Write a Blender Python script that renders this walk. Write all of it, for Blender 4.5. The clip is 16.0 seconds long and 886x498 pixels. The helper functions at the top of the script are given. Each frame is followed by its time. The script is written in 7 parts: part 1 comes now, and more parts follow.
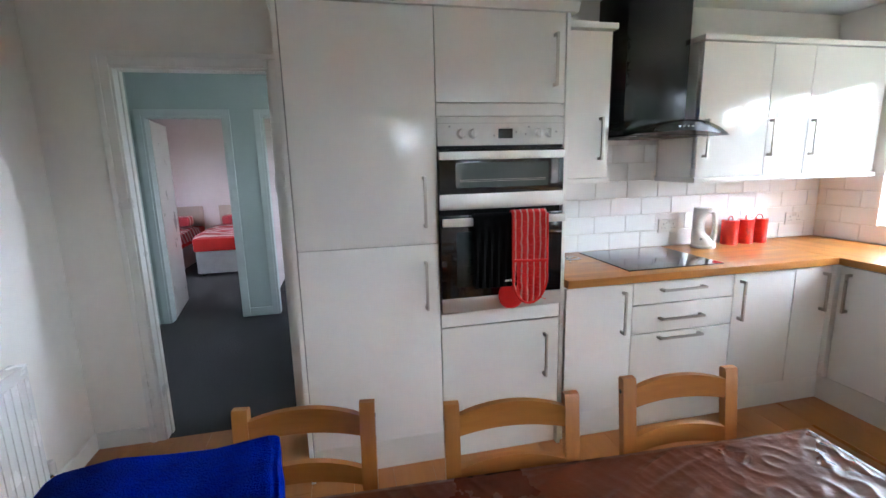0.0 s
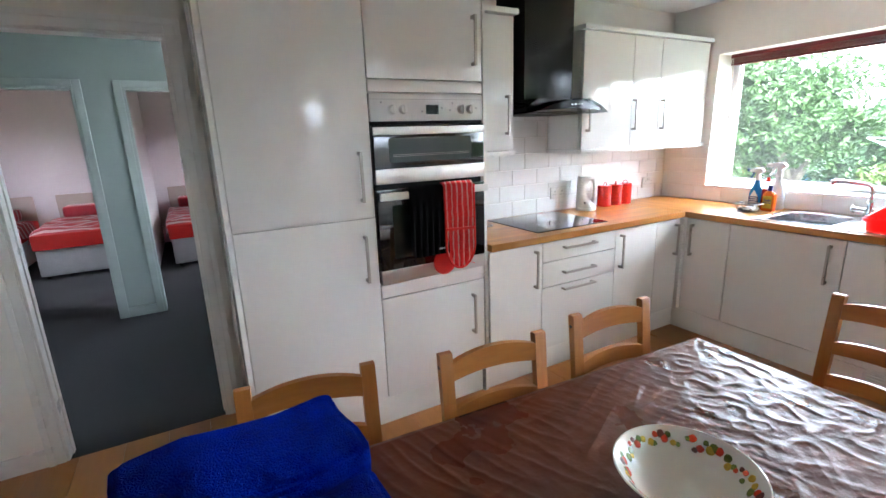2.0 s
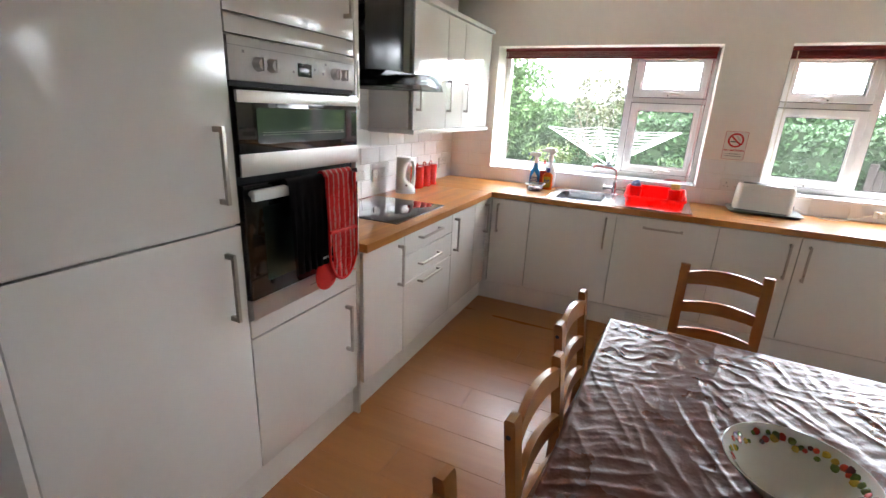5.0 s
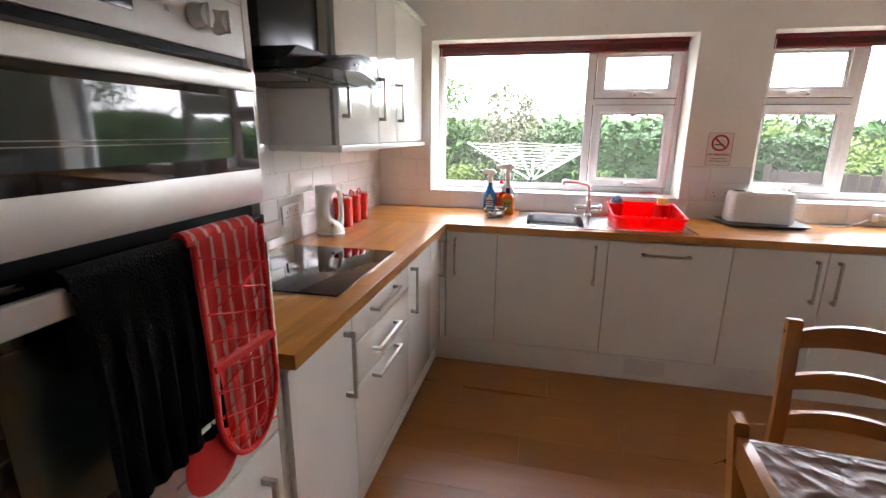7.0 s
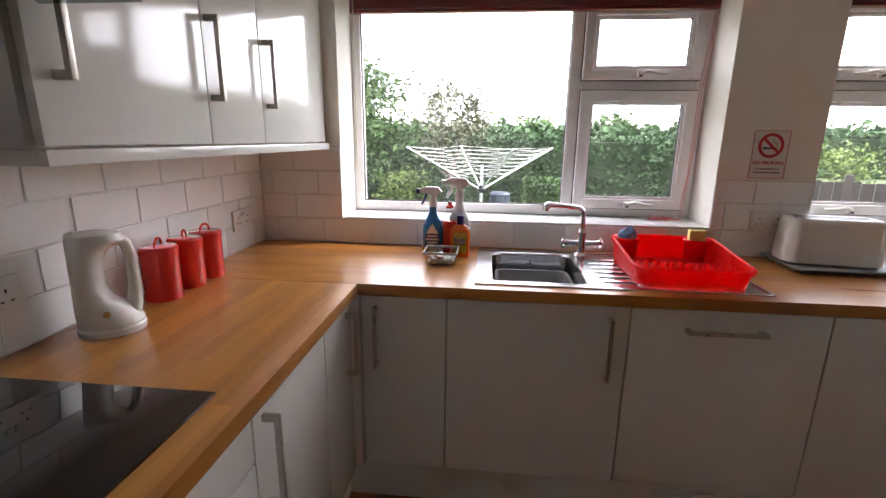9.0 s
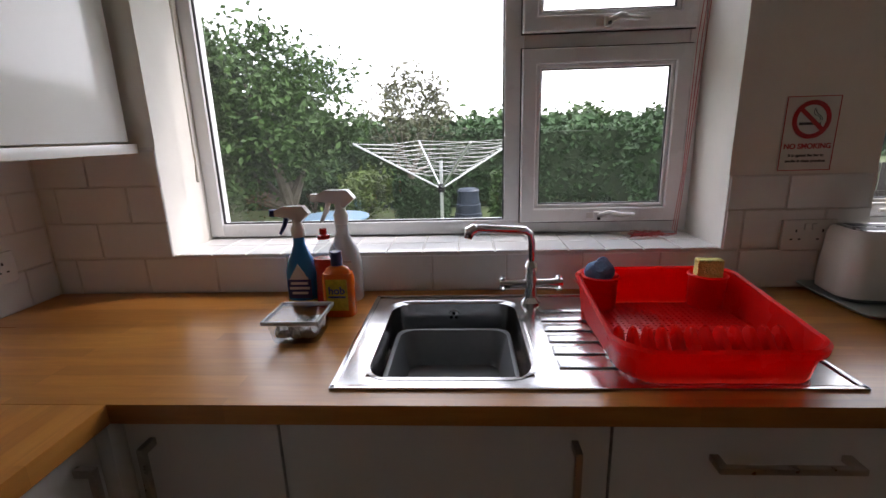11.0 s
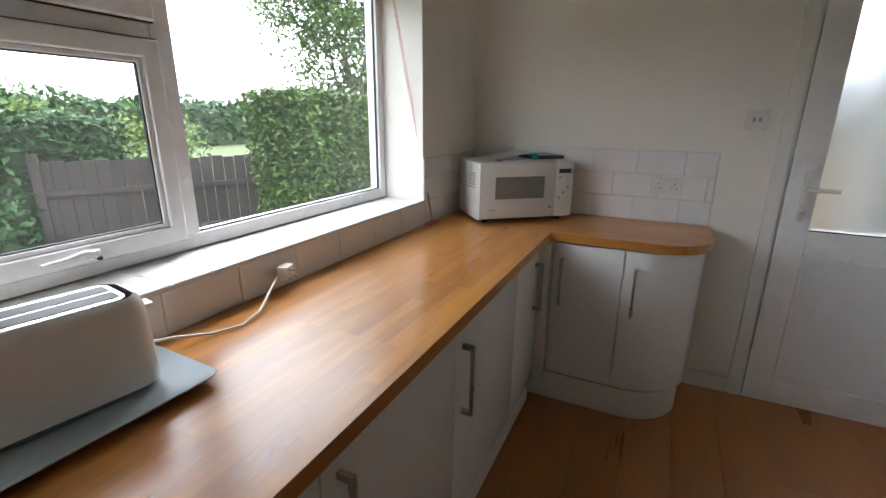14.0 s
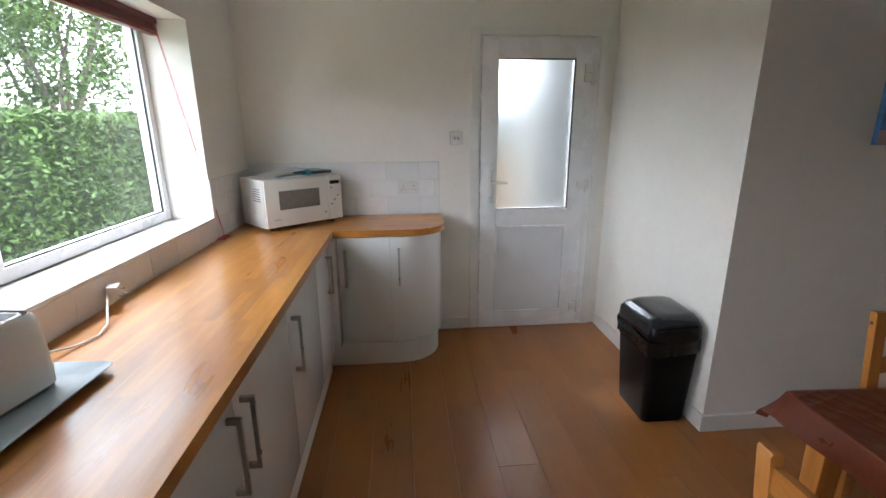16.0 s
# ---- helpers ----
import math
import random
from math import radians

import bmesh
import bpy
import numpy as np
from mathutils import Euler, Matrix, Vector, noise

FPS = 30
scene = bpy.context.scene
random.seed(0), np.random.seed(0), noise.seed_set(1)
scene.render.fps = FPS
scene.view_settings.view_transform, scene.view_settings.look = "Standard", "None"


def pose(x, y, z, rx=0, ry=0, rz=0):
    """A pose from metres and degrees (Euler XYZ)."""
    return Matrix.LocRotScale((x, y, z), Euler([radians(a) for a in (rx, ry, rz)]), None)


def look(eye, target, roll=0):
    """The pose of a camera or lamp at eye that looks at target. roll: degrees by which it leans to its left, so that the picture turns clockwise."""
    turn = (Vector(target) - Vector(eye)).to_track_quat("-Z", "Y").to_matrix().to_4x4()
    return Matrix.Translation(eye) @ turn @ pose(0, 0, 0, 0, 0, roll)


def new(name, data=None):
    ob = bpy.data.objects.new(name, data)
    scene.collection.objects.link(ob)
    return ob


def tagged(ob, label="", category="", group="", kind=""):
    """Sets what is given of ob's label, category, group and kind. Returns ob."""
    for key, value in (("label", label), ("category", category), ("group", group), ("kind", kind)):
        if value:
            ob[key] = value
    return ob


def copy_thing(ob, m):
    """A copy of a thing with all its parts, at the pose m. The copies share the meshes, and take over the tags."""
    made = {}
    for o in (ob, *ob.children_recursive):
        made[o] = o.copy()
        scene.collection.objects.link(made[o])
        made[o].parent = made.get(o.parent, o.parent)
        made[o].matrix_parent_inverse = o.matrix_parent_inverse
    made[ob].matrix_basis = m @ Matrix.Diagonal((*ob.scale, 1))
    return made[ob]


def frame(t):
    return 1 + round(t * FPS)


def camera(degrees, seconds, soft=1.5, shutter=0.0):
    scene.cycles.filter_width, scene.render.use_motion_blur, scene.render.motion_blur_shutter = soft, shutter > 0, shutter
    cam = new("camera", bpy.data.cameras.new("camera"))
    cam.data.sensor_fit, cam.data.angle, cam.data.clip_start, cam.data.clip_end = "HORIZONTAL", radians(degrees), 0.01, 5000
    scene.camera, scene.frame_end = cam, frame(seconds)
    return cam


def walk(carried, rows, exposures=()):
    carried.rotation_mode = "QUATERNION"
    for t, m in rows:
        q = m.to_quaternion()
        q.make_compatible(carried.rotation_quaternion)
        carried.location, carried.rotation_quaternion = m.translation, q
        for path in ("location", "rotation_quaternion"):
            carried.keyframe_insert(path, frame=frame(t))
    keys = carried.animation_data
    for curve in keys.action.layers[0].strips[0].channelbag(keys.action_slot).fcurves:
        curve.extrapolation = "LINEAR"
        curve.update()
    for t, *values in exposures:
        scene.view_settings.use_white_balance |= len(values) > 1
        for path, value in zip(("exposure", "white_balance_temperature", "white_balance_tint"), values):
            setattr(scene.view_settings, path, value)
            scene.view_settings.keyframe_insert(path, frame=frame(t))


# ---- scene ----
cam = camera(88.97, 16.0)
PATH = [  # seconds, x, y, z, yaw, pitch, roll
    (0, 0.218, 0.129, 1.472, -12.86, -10.85, 1.36),
    (0.5, 0.172, 0.073, 1.470, -13.71, -11.60, 1.24),
    (1, 0.104, 0.035, 1.454, -18.15, -12.56, 0.65),
    (1.5, 0.024, 0.064, 1.473, -23.84, -13.47, -0.09),
    (2, -0.092, 0.126, 1.468, -29.23, -14.01, 1.96),
    (2.5, -0.197, 0.129, 1.489, -33.55, -14.63, 0.78),
    (3, -0.282, 0.197, 1.502, -34.84, -16.42, 0.20),
    (3.5, -0.355, 0.347, 1.521, -40.89, -17.27, -1.91),
    (4, -0.391, 0.515, 1.507, -48.89, -17.63, -2.63),
    (4.5, -0.354, 0.710, 1.491, -54.33, -18.21, -2.86),
    (5, -0.340, 0.950, 1.495, -64.61, -17.44, -2.62),
    (5.2, -0.334, 1.033, 1.488, -68.71, -17.15, -0.98),
    (7.5, 0.716, 1.605, 1.400, -80.10, -14.40, -0.80),
    (8, 1.024, 1.673, 1.420, -83.70, -14.40, -0.75),
    (8.5, 1.274, 1.648, 1.393, -84.22, -13.78, -0.80),
    (10.8, 2.187, 1.466, 1.359, -86.26, -14.14, 1.00),
    (11, 2.240, 1.396, 1.356, -87.28, -14.37, 1.55),
    (11.5, 2.399, 1.215, 1.374, -101.38, -15.46, 0.68),
    (12, 2.492, 1.032, 1.365, -115.58, -15.64, 1.02),
    (12.5, 2.529, 0.853, 1.370, -125.59, -16.88, 0.31),
    (13, 2.529, 0.648, 1.375, -130.93, -16.39, -0.93),
    (13.5, 2.593, 0.564, 1.366, -138.52, -16.40, -2.21),
    (14, 2.499, 0.556, 1.413, -154.16, -16.36, -0.44),
    (14.5, 2.522, 0.659, 1.416, -172.14, -16.21, 0.61),
    (15, 2.473, 0.834, 1.452, -178.25, -16.69, 0.06),
    (15.5, 2.452, 0.990, 1.447, -179.33, -16.23, 0.20),
    (16, 2.507, 1.131, 1.486, -185.03, -15.14, 0.36),
]
EXPOSURE = [(0, 4.57, 5680, 13.5), (2.5, 4.7, 5850, 13.5), (4, 4.82, 6200, 13.5), (5, 4.1, 6300, 16.5), (7.5, 3.66, 6600, 22), (8.5, 3.14, 6600, 22), (10.8, 1.78, 6550, 22), (11.5, 1.65, 6550, 22), (12.5, 2.3, 6450, 20), (13.5, 2.6, 6350, 17), (14.5, 2.54, 6200, 13.5), (16, 3.22, 6080, 14)]
walk(cam, [(t, pose(x, y, z, 90 + pitch, roll, yaw)) for t, x, y, z, yaw, pitch, roll in PATH], EXPOSURE)

# ---- world and light ----
world = bpy.data.worlds.new("sky")
scene.world = world
world.use_nodes = True
wn, wl = world.node_tree.nodes, world.node_tree.links
sky = wn.new("ShaderNodeTexSky")
sky.sky_type = "NISHITA"
sky.sun_disc = False
sky.sun_elevation, sky.sun_rotation = radians(48), radians(200)
sky_tc = wn.new("ShaderNodeTexCoord")
sky_noise = wn.new("ShaderNodeTexNoise")
sky_noise.inputs["Scale"].default_value = 2.2
sky_noise.inputs["Detail"].default_value = 6
sky_ramp = wn.new("ShaderNodeValToRGB")
sky_ramp.color_ramp.elements[0].position, sky_ramp.color_ramp.elements[1].position = 0.30, 0.55
sky_ramp.color_ramp.elements[0].color = (0.35, 0.35, 0.35, 1)
sky_mix = wn.new("ShaderNodeMixRGB")
sky_mix.inputs["Color2"].default_value = (9.0, 9.3, 9.8, 1)
wl.new(sky_tc.outputs["Generated"], sky_noise.inputs["Vector"])
wl.new(sky_noise.outputs["Fac"], sky_ramp.inputs["Fac"])
wl.new(sky_ramp.outputs["Color"], sky_mix.inputs["Fac"])
wl.new(sky.outputs["Color"], sky_mix.inputs["Color1"])
wl.new(sky_mix.outputs["Color"], wn["Background"].inputs["Color"])
wn["Background"].inputs["Strength"].default_value = 0.15

sun = new("sun", bpy.data.lights.new("sun", "SUN"))
sun.data.energy, sun.data.angle, sun.data.color = 0.8, radians(14), (1.0, 0.96, 0.9)
sun.matrix_world = look((20, -30, 34), (8, 0, 0))


# ---- materials ----
def mat(name, color, rough=0.5, metal=0.0, spread=0.06, scale=8.0, bump=0.0, bump_scale=60.0, coat=0.0, per_piece=0.0, island=False, stretch=(1, 1, 1), rough_var=0.08, alpha=None, trans=0.0, sheen=0.0, spec=0.5):
    m = bpy.data.materials.new(name)
    m.use_nodes = True
    n, l = m.node_tree.nodes, m.node_tree.links
    b = n["Principled BSDF"]
    tc = n.new("ShaderNodeTexCoord")
    mp = n.new("ShaderNodeMapping")
    mp.inputs["Scale"].default_value = stretch
    l.new(tc.outputs["Object"], mp.inputs["Vector"])
    big = n.new("ShaderNodeTexNoise")
    big.inputs["Scale"].default_value, big.inputs["Detail"].default_value = scale, 5
    fine = n.new("ShaderNodeTexNoise")
    fine.inputs["Scale"].default_value, fine.inputs["Detail"].default_value = scale * 9, 3
    l.new(mp.outputs["Vector"], big.inputs["Vector"])
    l.new(mp.outputs["Vector"], fine.inputs["Vector"])
    add = n.new("ShaderNodeMath")
    add.operation = "MULTIPLY_ADD"
    add.inputs[1].default_value = 0.4
    l.new(fine.outputs["Fac"], add.inputs[0])
    l.new(big.outputs["Fac"], add.inputs[2])
    rng = n.new("ShaderNodeMapRange")
    rng.inputs["From Min"].default_value, rng.inputs["From Max"].default_value = 0.45, 0.95
    rng.inputs["To Min"].default_value, rng.inputs["To Max"].default_value = 1 - spread, 1 + spread
    l.new(add.outputs[0], rng.inputs["Value"])
    value = rng.outputs["Result"]
    if per_piece:
        src = n.new("ShaderNodeNewGeometry").outputs["Random Per Island"] if island else n.new("ShaderNodeObjectInfo").outputs["Random"]
        r2 = n.new("ShaderNodeMapRange")
        r2.inputs["To Min"].default_value, r2.inputs["To Max"].default_value = 1 - per_piece, 1 + per_piece
        l.new(src, r2.inputs["Value"])
        mul = n.new("ShaderNodeMath")
        mul.operation = "MULTIPLY"
        l.new(value, mul.inputs[0])
        l.new(r2.outputs["Result"], mul.inputs[1])
        value = mul.outputs[0]
    hsv = n.new("ShaderNodeHueSaturation")
    hsv.inputs["Color"].default_value = (*color, 1)
    l.new(value, hsv.inputs["Value"])
    l.new(hsv.outputs["Color"], b.inputs["Base Color"])
    rr = n.new("ShaderNodeMapRange")
    rr.inputs["To Min"].default_value, rr.inputs["To Max"].default_value = max(0.02, rough - rough_var), min(1, rough + rough_var)
    l.new(big.outputs["Fac"], rr.inputs["Value"])
    l.new(rr.outputs["Result"], b.inputs["Roughness"])
    b.inputs["Metallic"].default_value = metal
    b.inputs["Specular IOR Level"].default_value = spec
    b.inputs["Coat Weight"].default_value = coat
    b.inputs["Transmission Weight"].default_value = trans
    b.inputs["Sheen Weight"].default_value = sheen
    if bump:
        bt = n.new("ShaderNodeTexNoise")
        bt.inputs["Scale"].default_value, bt.inputs["Detail"].default_value = bump_scale, 4
        l.new(mp.outputs["Vector"], bt.inputs["Vector"])
        bp = n.new("ShaderNodeBump")
        bp.inputs["Strength"].default_value, bp.inputs["Distance"].default_value = bump, 0.01
        l.new(bt.outputs["Fac"], bp.inputs["Height"])
        l.new(bp.outputs["Normal"], b.inputs["Normal"])
    return m


def wood(name, light, dark, rough, along="x", ring=14.0, stave=None, per_piece=0.0, coat=0.0, bump=0.05):
    """Wood grain running along one axis; stave: length and width of glued staves."""
    m = bpy.data.materials.new(name)
    m.use_nodes = True
    n, l = m.node_tree.nodes, m.node_tree.links
    b = n["Principled BSDF"]
    tc = n.new("ShaderNodeTexCoord")
    mp = n.new("ShaderNodeMapping")
    mp.inputs["Scale"].default_value = {"x": (0.9, 9, 9), "y": (9, 0.9, 9), "z": (9, 9, 0.9)}[along]
    l.new(tc.outputs["Object"], mp.inputs["Vector"])
    vec = mp.outputs["Vector"]
    if per_piece:
        oi = n.new("ShaderNodeObjectInfo")
        off = n.new("ShaderNodeVectorMath")
        off.operation = "ADD"
        sc = n.new("ShaderNodeMath")
        sc.operation = "MULTIPLY"
        sc.inputs[1].default_value = 40
        l.new(oi.outputs["Random"], sc.inputs[0])
        l.new(vec, off.inputs[0])
        l.new(sc.outputs[0], off.inputs[1])
        vec = off.outputs["Vector"]
    g1 = n.new("ShaderNodeTexNoise")
    g1.inputs["Scale"].default_value, g1.inputs["Detail"].default_value, g1.inputs["Distortion"].default_value = ring * 0.12, 6, 1.2
    l.new(vec, g1.inputs["Vector"])
    g2 = n.new("ShaderNodeTexNoise")
    g2.inputs["Scale"].default_value, g2.inputs["Detail"].default_value = ring * 1.2, 4
    l.new(vec, g2.inputs["Vector"])
    mixf = n.new("ShaderNodeMath")
    mixf.operation = "MULTIPLY_ADD"
    mixf.inputs[1].default_value = 0.45
    l.new(g2.outputs["Fac"], mixf.inputs[0])
    l.new(g1.outputs["Fac"], mixf.inputs[2])
    ramp = n.new("ShaderNodeValToRGB")
    ramp.color_ramp.elements[0].position, ramp.color_ramp.elements[1].position = 0.40, 1.05
    ramp.color_ramp.elements[0].color, ramp.color_ramp.elements[1].color = (*dark, 1), (*light, 1)
    l.new(mixf.outputs[0], ramp.inputs["Fac"])
    color = ramp.outputs["Color"]
    if stave:
        bm_ = n.new("ShaderNodeMapping")
        if along == "y":
            bm_.inputs["Rotation"].default_value = (0, 0, radians(90))
        l.new(tc.outputs["Object"], bm_.inputs["Vector"])
        br = n.new("ShaderNodeTexBrick")
        br.inputs["Color1"].default_value, br.inputs["Color2"].default_value = (0.60, 0.55, 0.50, 1), (1.16, 1.14, 1.10, 1)
        br.inputs["Mortar"].default_value = (0.8, 0.76, 0.7, 1)
        br.inputs["Scale"].default_value = 1
        br.inputs["Brick Width"].default_value, br.inputs["Row Height"].default_value = stave
        br.inputs["Mortar Size"].default_value = 0.0004
        br.inputs["Bias"].default_value = 0.1
        br.offset, br.offset_frequency = 0.37, 3
        l.new(bm_.outputs["Vector"], br.inputs["Vector"])
        mu = n.new("ShaderNodeMixRGB")
        mu.blend_type = "MULTIPLY"
        mu.inputs["Fac"].default_value = 0.5
        l.new(color, mu.inputs["Color1"])
        l.new(br.outputs["Color"], mu.inputs["Color2"])
        color = mu.outputs["Color"]
    if per_piece:
        hsv = n.new("ShaderNodeHueSaturation")
        r2 = n.new("ShaderNodeMapRange")
        r2.inputs["To Min"].default_value, r2.inputs["To Max"].default_value = 1 - per_piece, 1 + per_piece
        l.new(oi.outputs["Random"], r2.inputs["Value"])
        l.new(r2.outputs["Result"], hsv.inputs["Value"])
        l.new(color, hsv.inputs["Color"])
        color = hsv.outputs["Color"]
    l.new(color, b.inputs["Base Color"])
    rr = n.new("ShaderNodeMapRange")
    rr.inputs["To Min"].default_value, rr.inputs["To Max"].default_value = rough - 0.1, rough + 0.12
    l.new(g1.outputs["Fac"], rr.inputs["Value"])
    l.new(rr.outputs["Result"], b.inputs["Roughness"])
    b.inputs["Coat Weight"].default_value = coat
    b.inputs["Coat Roughness"].default_value = 0.2
    if bump:
        bp = n.new("ShaderNodeBump")
        bp.inputs["Strength"].default_value, bp.inputs["Distance"].default_value = bump, 0.004
        l.new(g2.outputs["Fac"], bp.inputs["Height"])
        l.new(bp.outputs["Normal"], b.inputs["Normal"])
    return m


def stripes(name, a, b_, width, axis, rough=0.9, third=None, wavy=0.0, share=0.55):
    """Woven stripes across one axis."""
    m = mat(name, a, rough, bump=0.25, bump_scale=300, sheen=0.2)
    n, l = m.node_tree.nodes, m.node_tree.links
    p = n["Principled BSDF"]
    tc = n.new("ShaderNodeTexCoord")
    sep = n.new("ShaderNodeSeparateXYZ")
    vec = tc.outputs["Object"]
    if wavy:
        nz = n.new("ShaderNodeTexNoise")
        nz.inputs["Scale"].default_value = 26
        l.new(vec, nz.inputs["Vector"])
        va = n.new("ShaderNodeVectorMath")
        va.operation = "MULTIPLY_ADD"
        va.inputs[1].default_value = (wavy, wavy, wavy)
        l.new(nz.outputs["Color"], va.inputs[0])
        l.new(vec, va.inputs[2])
        vec = va.outputs["Vector"]
    l.new(vec, sep.inputs[0])
    sc = n.new("ShaderNodeMath")
    sc.operation = "MULTIPLY"
    sc.inputs[1].default_value = 1 / width
    l.new(sep.outputs["XYZ".index(axis)], sc.inputs[0])
    fr = n.new("ShaderNodeMath")
    fr.operation = "FRACT"
    l.new(sc.outputs[0], fr.inputs[0])
    rp = n.new("ShaderNodeValToRGB")
    rp.color_ramp.interpolation = "CONSTANT"
    rp.color_ramp.elements[0].color, rp.color_ramp.elements[1].color = (*a, 1), (*b_, 1)
    rp.color_ramp.elements[1].position = share
    if third:
        e = rp.color_ramp.elements.new(0.8)
        e.color = (*third, 1)
    l.new(fr.outputs[0], rp.inputs["Fac"])
    l.new(rp.outputs["Color"], p.inputs["Base Color"])
    return m


def glass(name, color=(1, 1, 1), rough=0.0, ior=1.45, haze=0.0):
    """Clear pane: mostly see-through with a real surface gloss."""
    m = bpy.data.materials.new(name)
    m.use_nodes = True
    n, l = m.node_tree.nodes, m.node_tree.links
    out = n["Material Output"]
    tr = n.new("ShaderNodeBsdfTransparent")
    tr.inputs["Color"].default_value = (*color, 1)
    gl = n.new("ShaderNodeBsdfGlossy")
    gl.inputs["Roughness"].default_value = max(rough, 0.01)
    lw = n.new("ShaderNodeLayerWeight")
    lw.inputs["Blend"].default_value = 0.5
    pw = n.new("ShaderNodeMath")
    pw.operation = "POWER"
    pw.inputs[1].default_value = 5
    l.new(lw.outputs["Facing"], pw.inputs[0])
    fr = n.new("ShaderNodeMath")
    fr.operation = "MULTIPLY_ADD"
    fr.inputs[1].default_value, fr.inputs[2].default_value = 0.6, ((ior - 1) / (ior + 1)) ** 2 * 0.6
    l.new(pw.outputs[0], fr.inputs[0])
    mx = n.new("ShaderNodeMixShader")
    l.new(fr.outputs[0], mx.inputs["Fac"])
    l.new(tr.outputs[0], mx.inputs[1])
    l.new(gl.outputs[0], mx.inputs[2])
    last = mx
    if haze:
        # patchy translucent veil, added as the haze and reflection over the view outside
        veil = n.new("ShaderNodeBsdfTranslucent")
        tc = n.new("ShaderNodeTexCoord")
        nz = n.new("ShaderNodeTexNoise")
        nz.inputs["Scale"].default_value, nz.inputs["Detail"].default_value, nz.inputs["Distortion"].default_value = 3.0, 5, 0.8
        l.new(tc.outputs["Object"], nz.inputs["Vector"])
        hz = n.new("ShaderNodeMapRange")
        hz.inputs["From Min"].default_value, hz.inputs["From Max"].default_value = 0.3, 0.75
        hz.inputs["To Min"].default_value, hz.inputs["To Max"].default_value = haze * 0.5, haze * 1.6
        l.new(nz.outputs["Fac"], hz.inputs["Value"])
        last = n.new("ShaderNodeMixShader")
        l.new(hz.outputs["Result"], last.inputs["Fac"])
        l.new(mx.outputs[0], last.inputs[1])
        l.new(veil.outputs[0], last.inputs[2])
    l.new(last.outputs[0], out.inputs["Surface"])
    return m


def translucent(m, color, amount):
    """Lets light through thin moulded plastic."""
    n, l = m.node_tree.nodes, m.node_tree.links
    tr = n.new("ShaderNodeBsdfTranslucent")
    tr.inputs["Color"].default_value = (*color, 1)
    mx = n.new("ShaderNodeMixShader")
    mx.inputs["Fac"].default_value = amount
    l.new(n["Principled BSDF"].outputs[0], mx.inputs[1])
    l.new(tr.outputs[0], mx.inputs[2])
    l.new(mx.outputs[0], n["Material Output"].inputs["Surface"])
    return m


M = {}
M["wall"] = mat("wall_paint", (0.82, 0.79, 0.73), 0.75, spread=0.035, scale=2.5, bump=0.06, bump_scale=180)
M["ceiling"] = mat("ceiling_paint", (0.86, 0.85, 0.82), 0.85, spread=0.03, scale=2, bump=0.1, bump_scale=120)
M["white_gloss"] = mat("white_gloss_paint", (0.78, 0.77, 0.73), 0.3, spread=0.04, scale=5, bump=0.03, bump_scale=40)
M["cabinet"] = mat("gloss_white_laminate", (0.82, 0.81, 0.78), 0.13, spread=0.02, scale=3, coat=0.3, rough_var=0.04)
M["carcass"] = mat("white_board", (0.78, 0.77, 0.73), 0.4, spread=0.03)
M["tile"] = mat("white_glazed_tile", (0.79, 0.79, 0.78), 0.08, spread=0.02, per_piece=0.02, bump=0.05, bump_scale=14, rough_var=0.04)
M["grout"] = mat("grout", (0.70, 0.68, 0.64), 0.9, spread=0.12, scale=20)
M["upvc"] = mat("white_upvc", (0.80, 0.80, 0.80), 0.28, spread=0.02, scale=4)
M["upvc_panel"] = mat("upvc_panel", (0.72, 0.73, 0.74), 0.35, spread=0.02, scale=4)
M["gasket"] = mat("black_rubber", (0.02, 0.02, 0.02), 0.6)
M["steel"] = mat("brushed_steel", (0.58, 0.57, 0.55), 0.28, 1.0, spread=0.08, scale=30, stretch=(1, 1, 0.08), bump=0.05, bump_scale=200)
M["sink_steel"] = mat("sink_steel", (0.62, 0.62, 0.62), 0.22, 1.0, spread=0.1, scale=18, bump=0.03, bump_scale=120)
M["chrome"] = mat("chrome", (0.75, 0.75, 0.76), 0.06, 1.0, spread=0.03, rough_var=0.03)
M["handle"] = mat("satin_nickel", (0.48, 0.45, 0.41), 0.3, 1.0, spread=0.06, scale=40)
M["silver"] = mat("silver_oven_panel", (0.62, 0.61, 0.59), 0.32, 0.75, spread=0.03)
M["oven_white"] = mat("oven_control_white", (0.70, 0.69, 0.66), 0.25)
M["black_glass"] = mat("black_glass", (0.008, 0.008, 0.009), 0.05, spread=0.05, rough_var=0.03, coat=0.3)
M["oven_window"] = mat("oven_window_glass", (0.03, 0.045, 0.042), 0.04, spread=0.05, coat=0.5, rough_var=0.02)
M["black_gloss"] = mat("black_gloss_metal", (0.010, 0.010, 0.011), 0.16, spread=0.1, coat=0.4)
M["black_plastic"] = mat("black_plastic", (0.005, 0.005, 0.006), 0.38, spread=0.2, scale=15, spec=0.15)
M["bin_bag"] = mat("black_bin_liner", (0.008, 0.008, 0.009), 0.22, bump=0.9, bump_scale=45)
M["display"] = mat("dark_display", (0.015, 0.013, 0.012), 0.12)
M["worktop_x"] = wood("beech_block_x", (0.62, 0.285, 0.062), (0.36, 0.125, 0.020), 0.30, "x", 8, stave=(0.42, 0.04), coat=0.35)
M["worktop_y"] = wood("beech_block_y", (0.62, 0.285, 0.062), (0.36, 0.125, 0.020), 0.30, "y", 8, stave=(0.42, 0.04), coat=0.35)
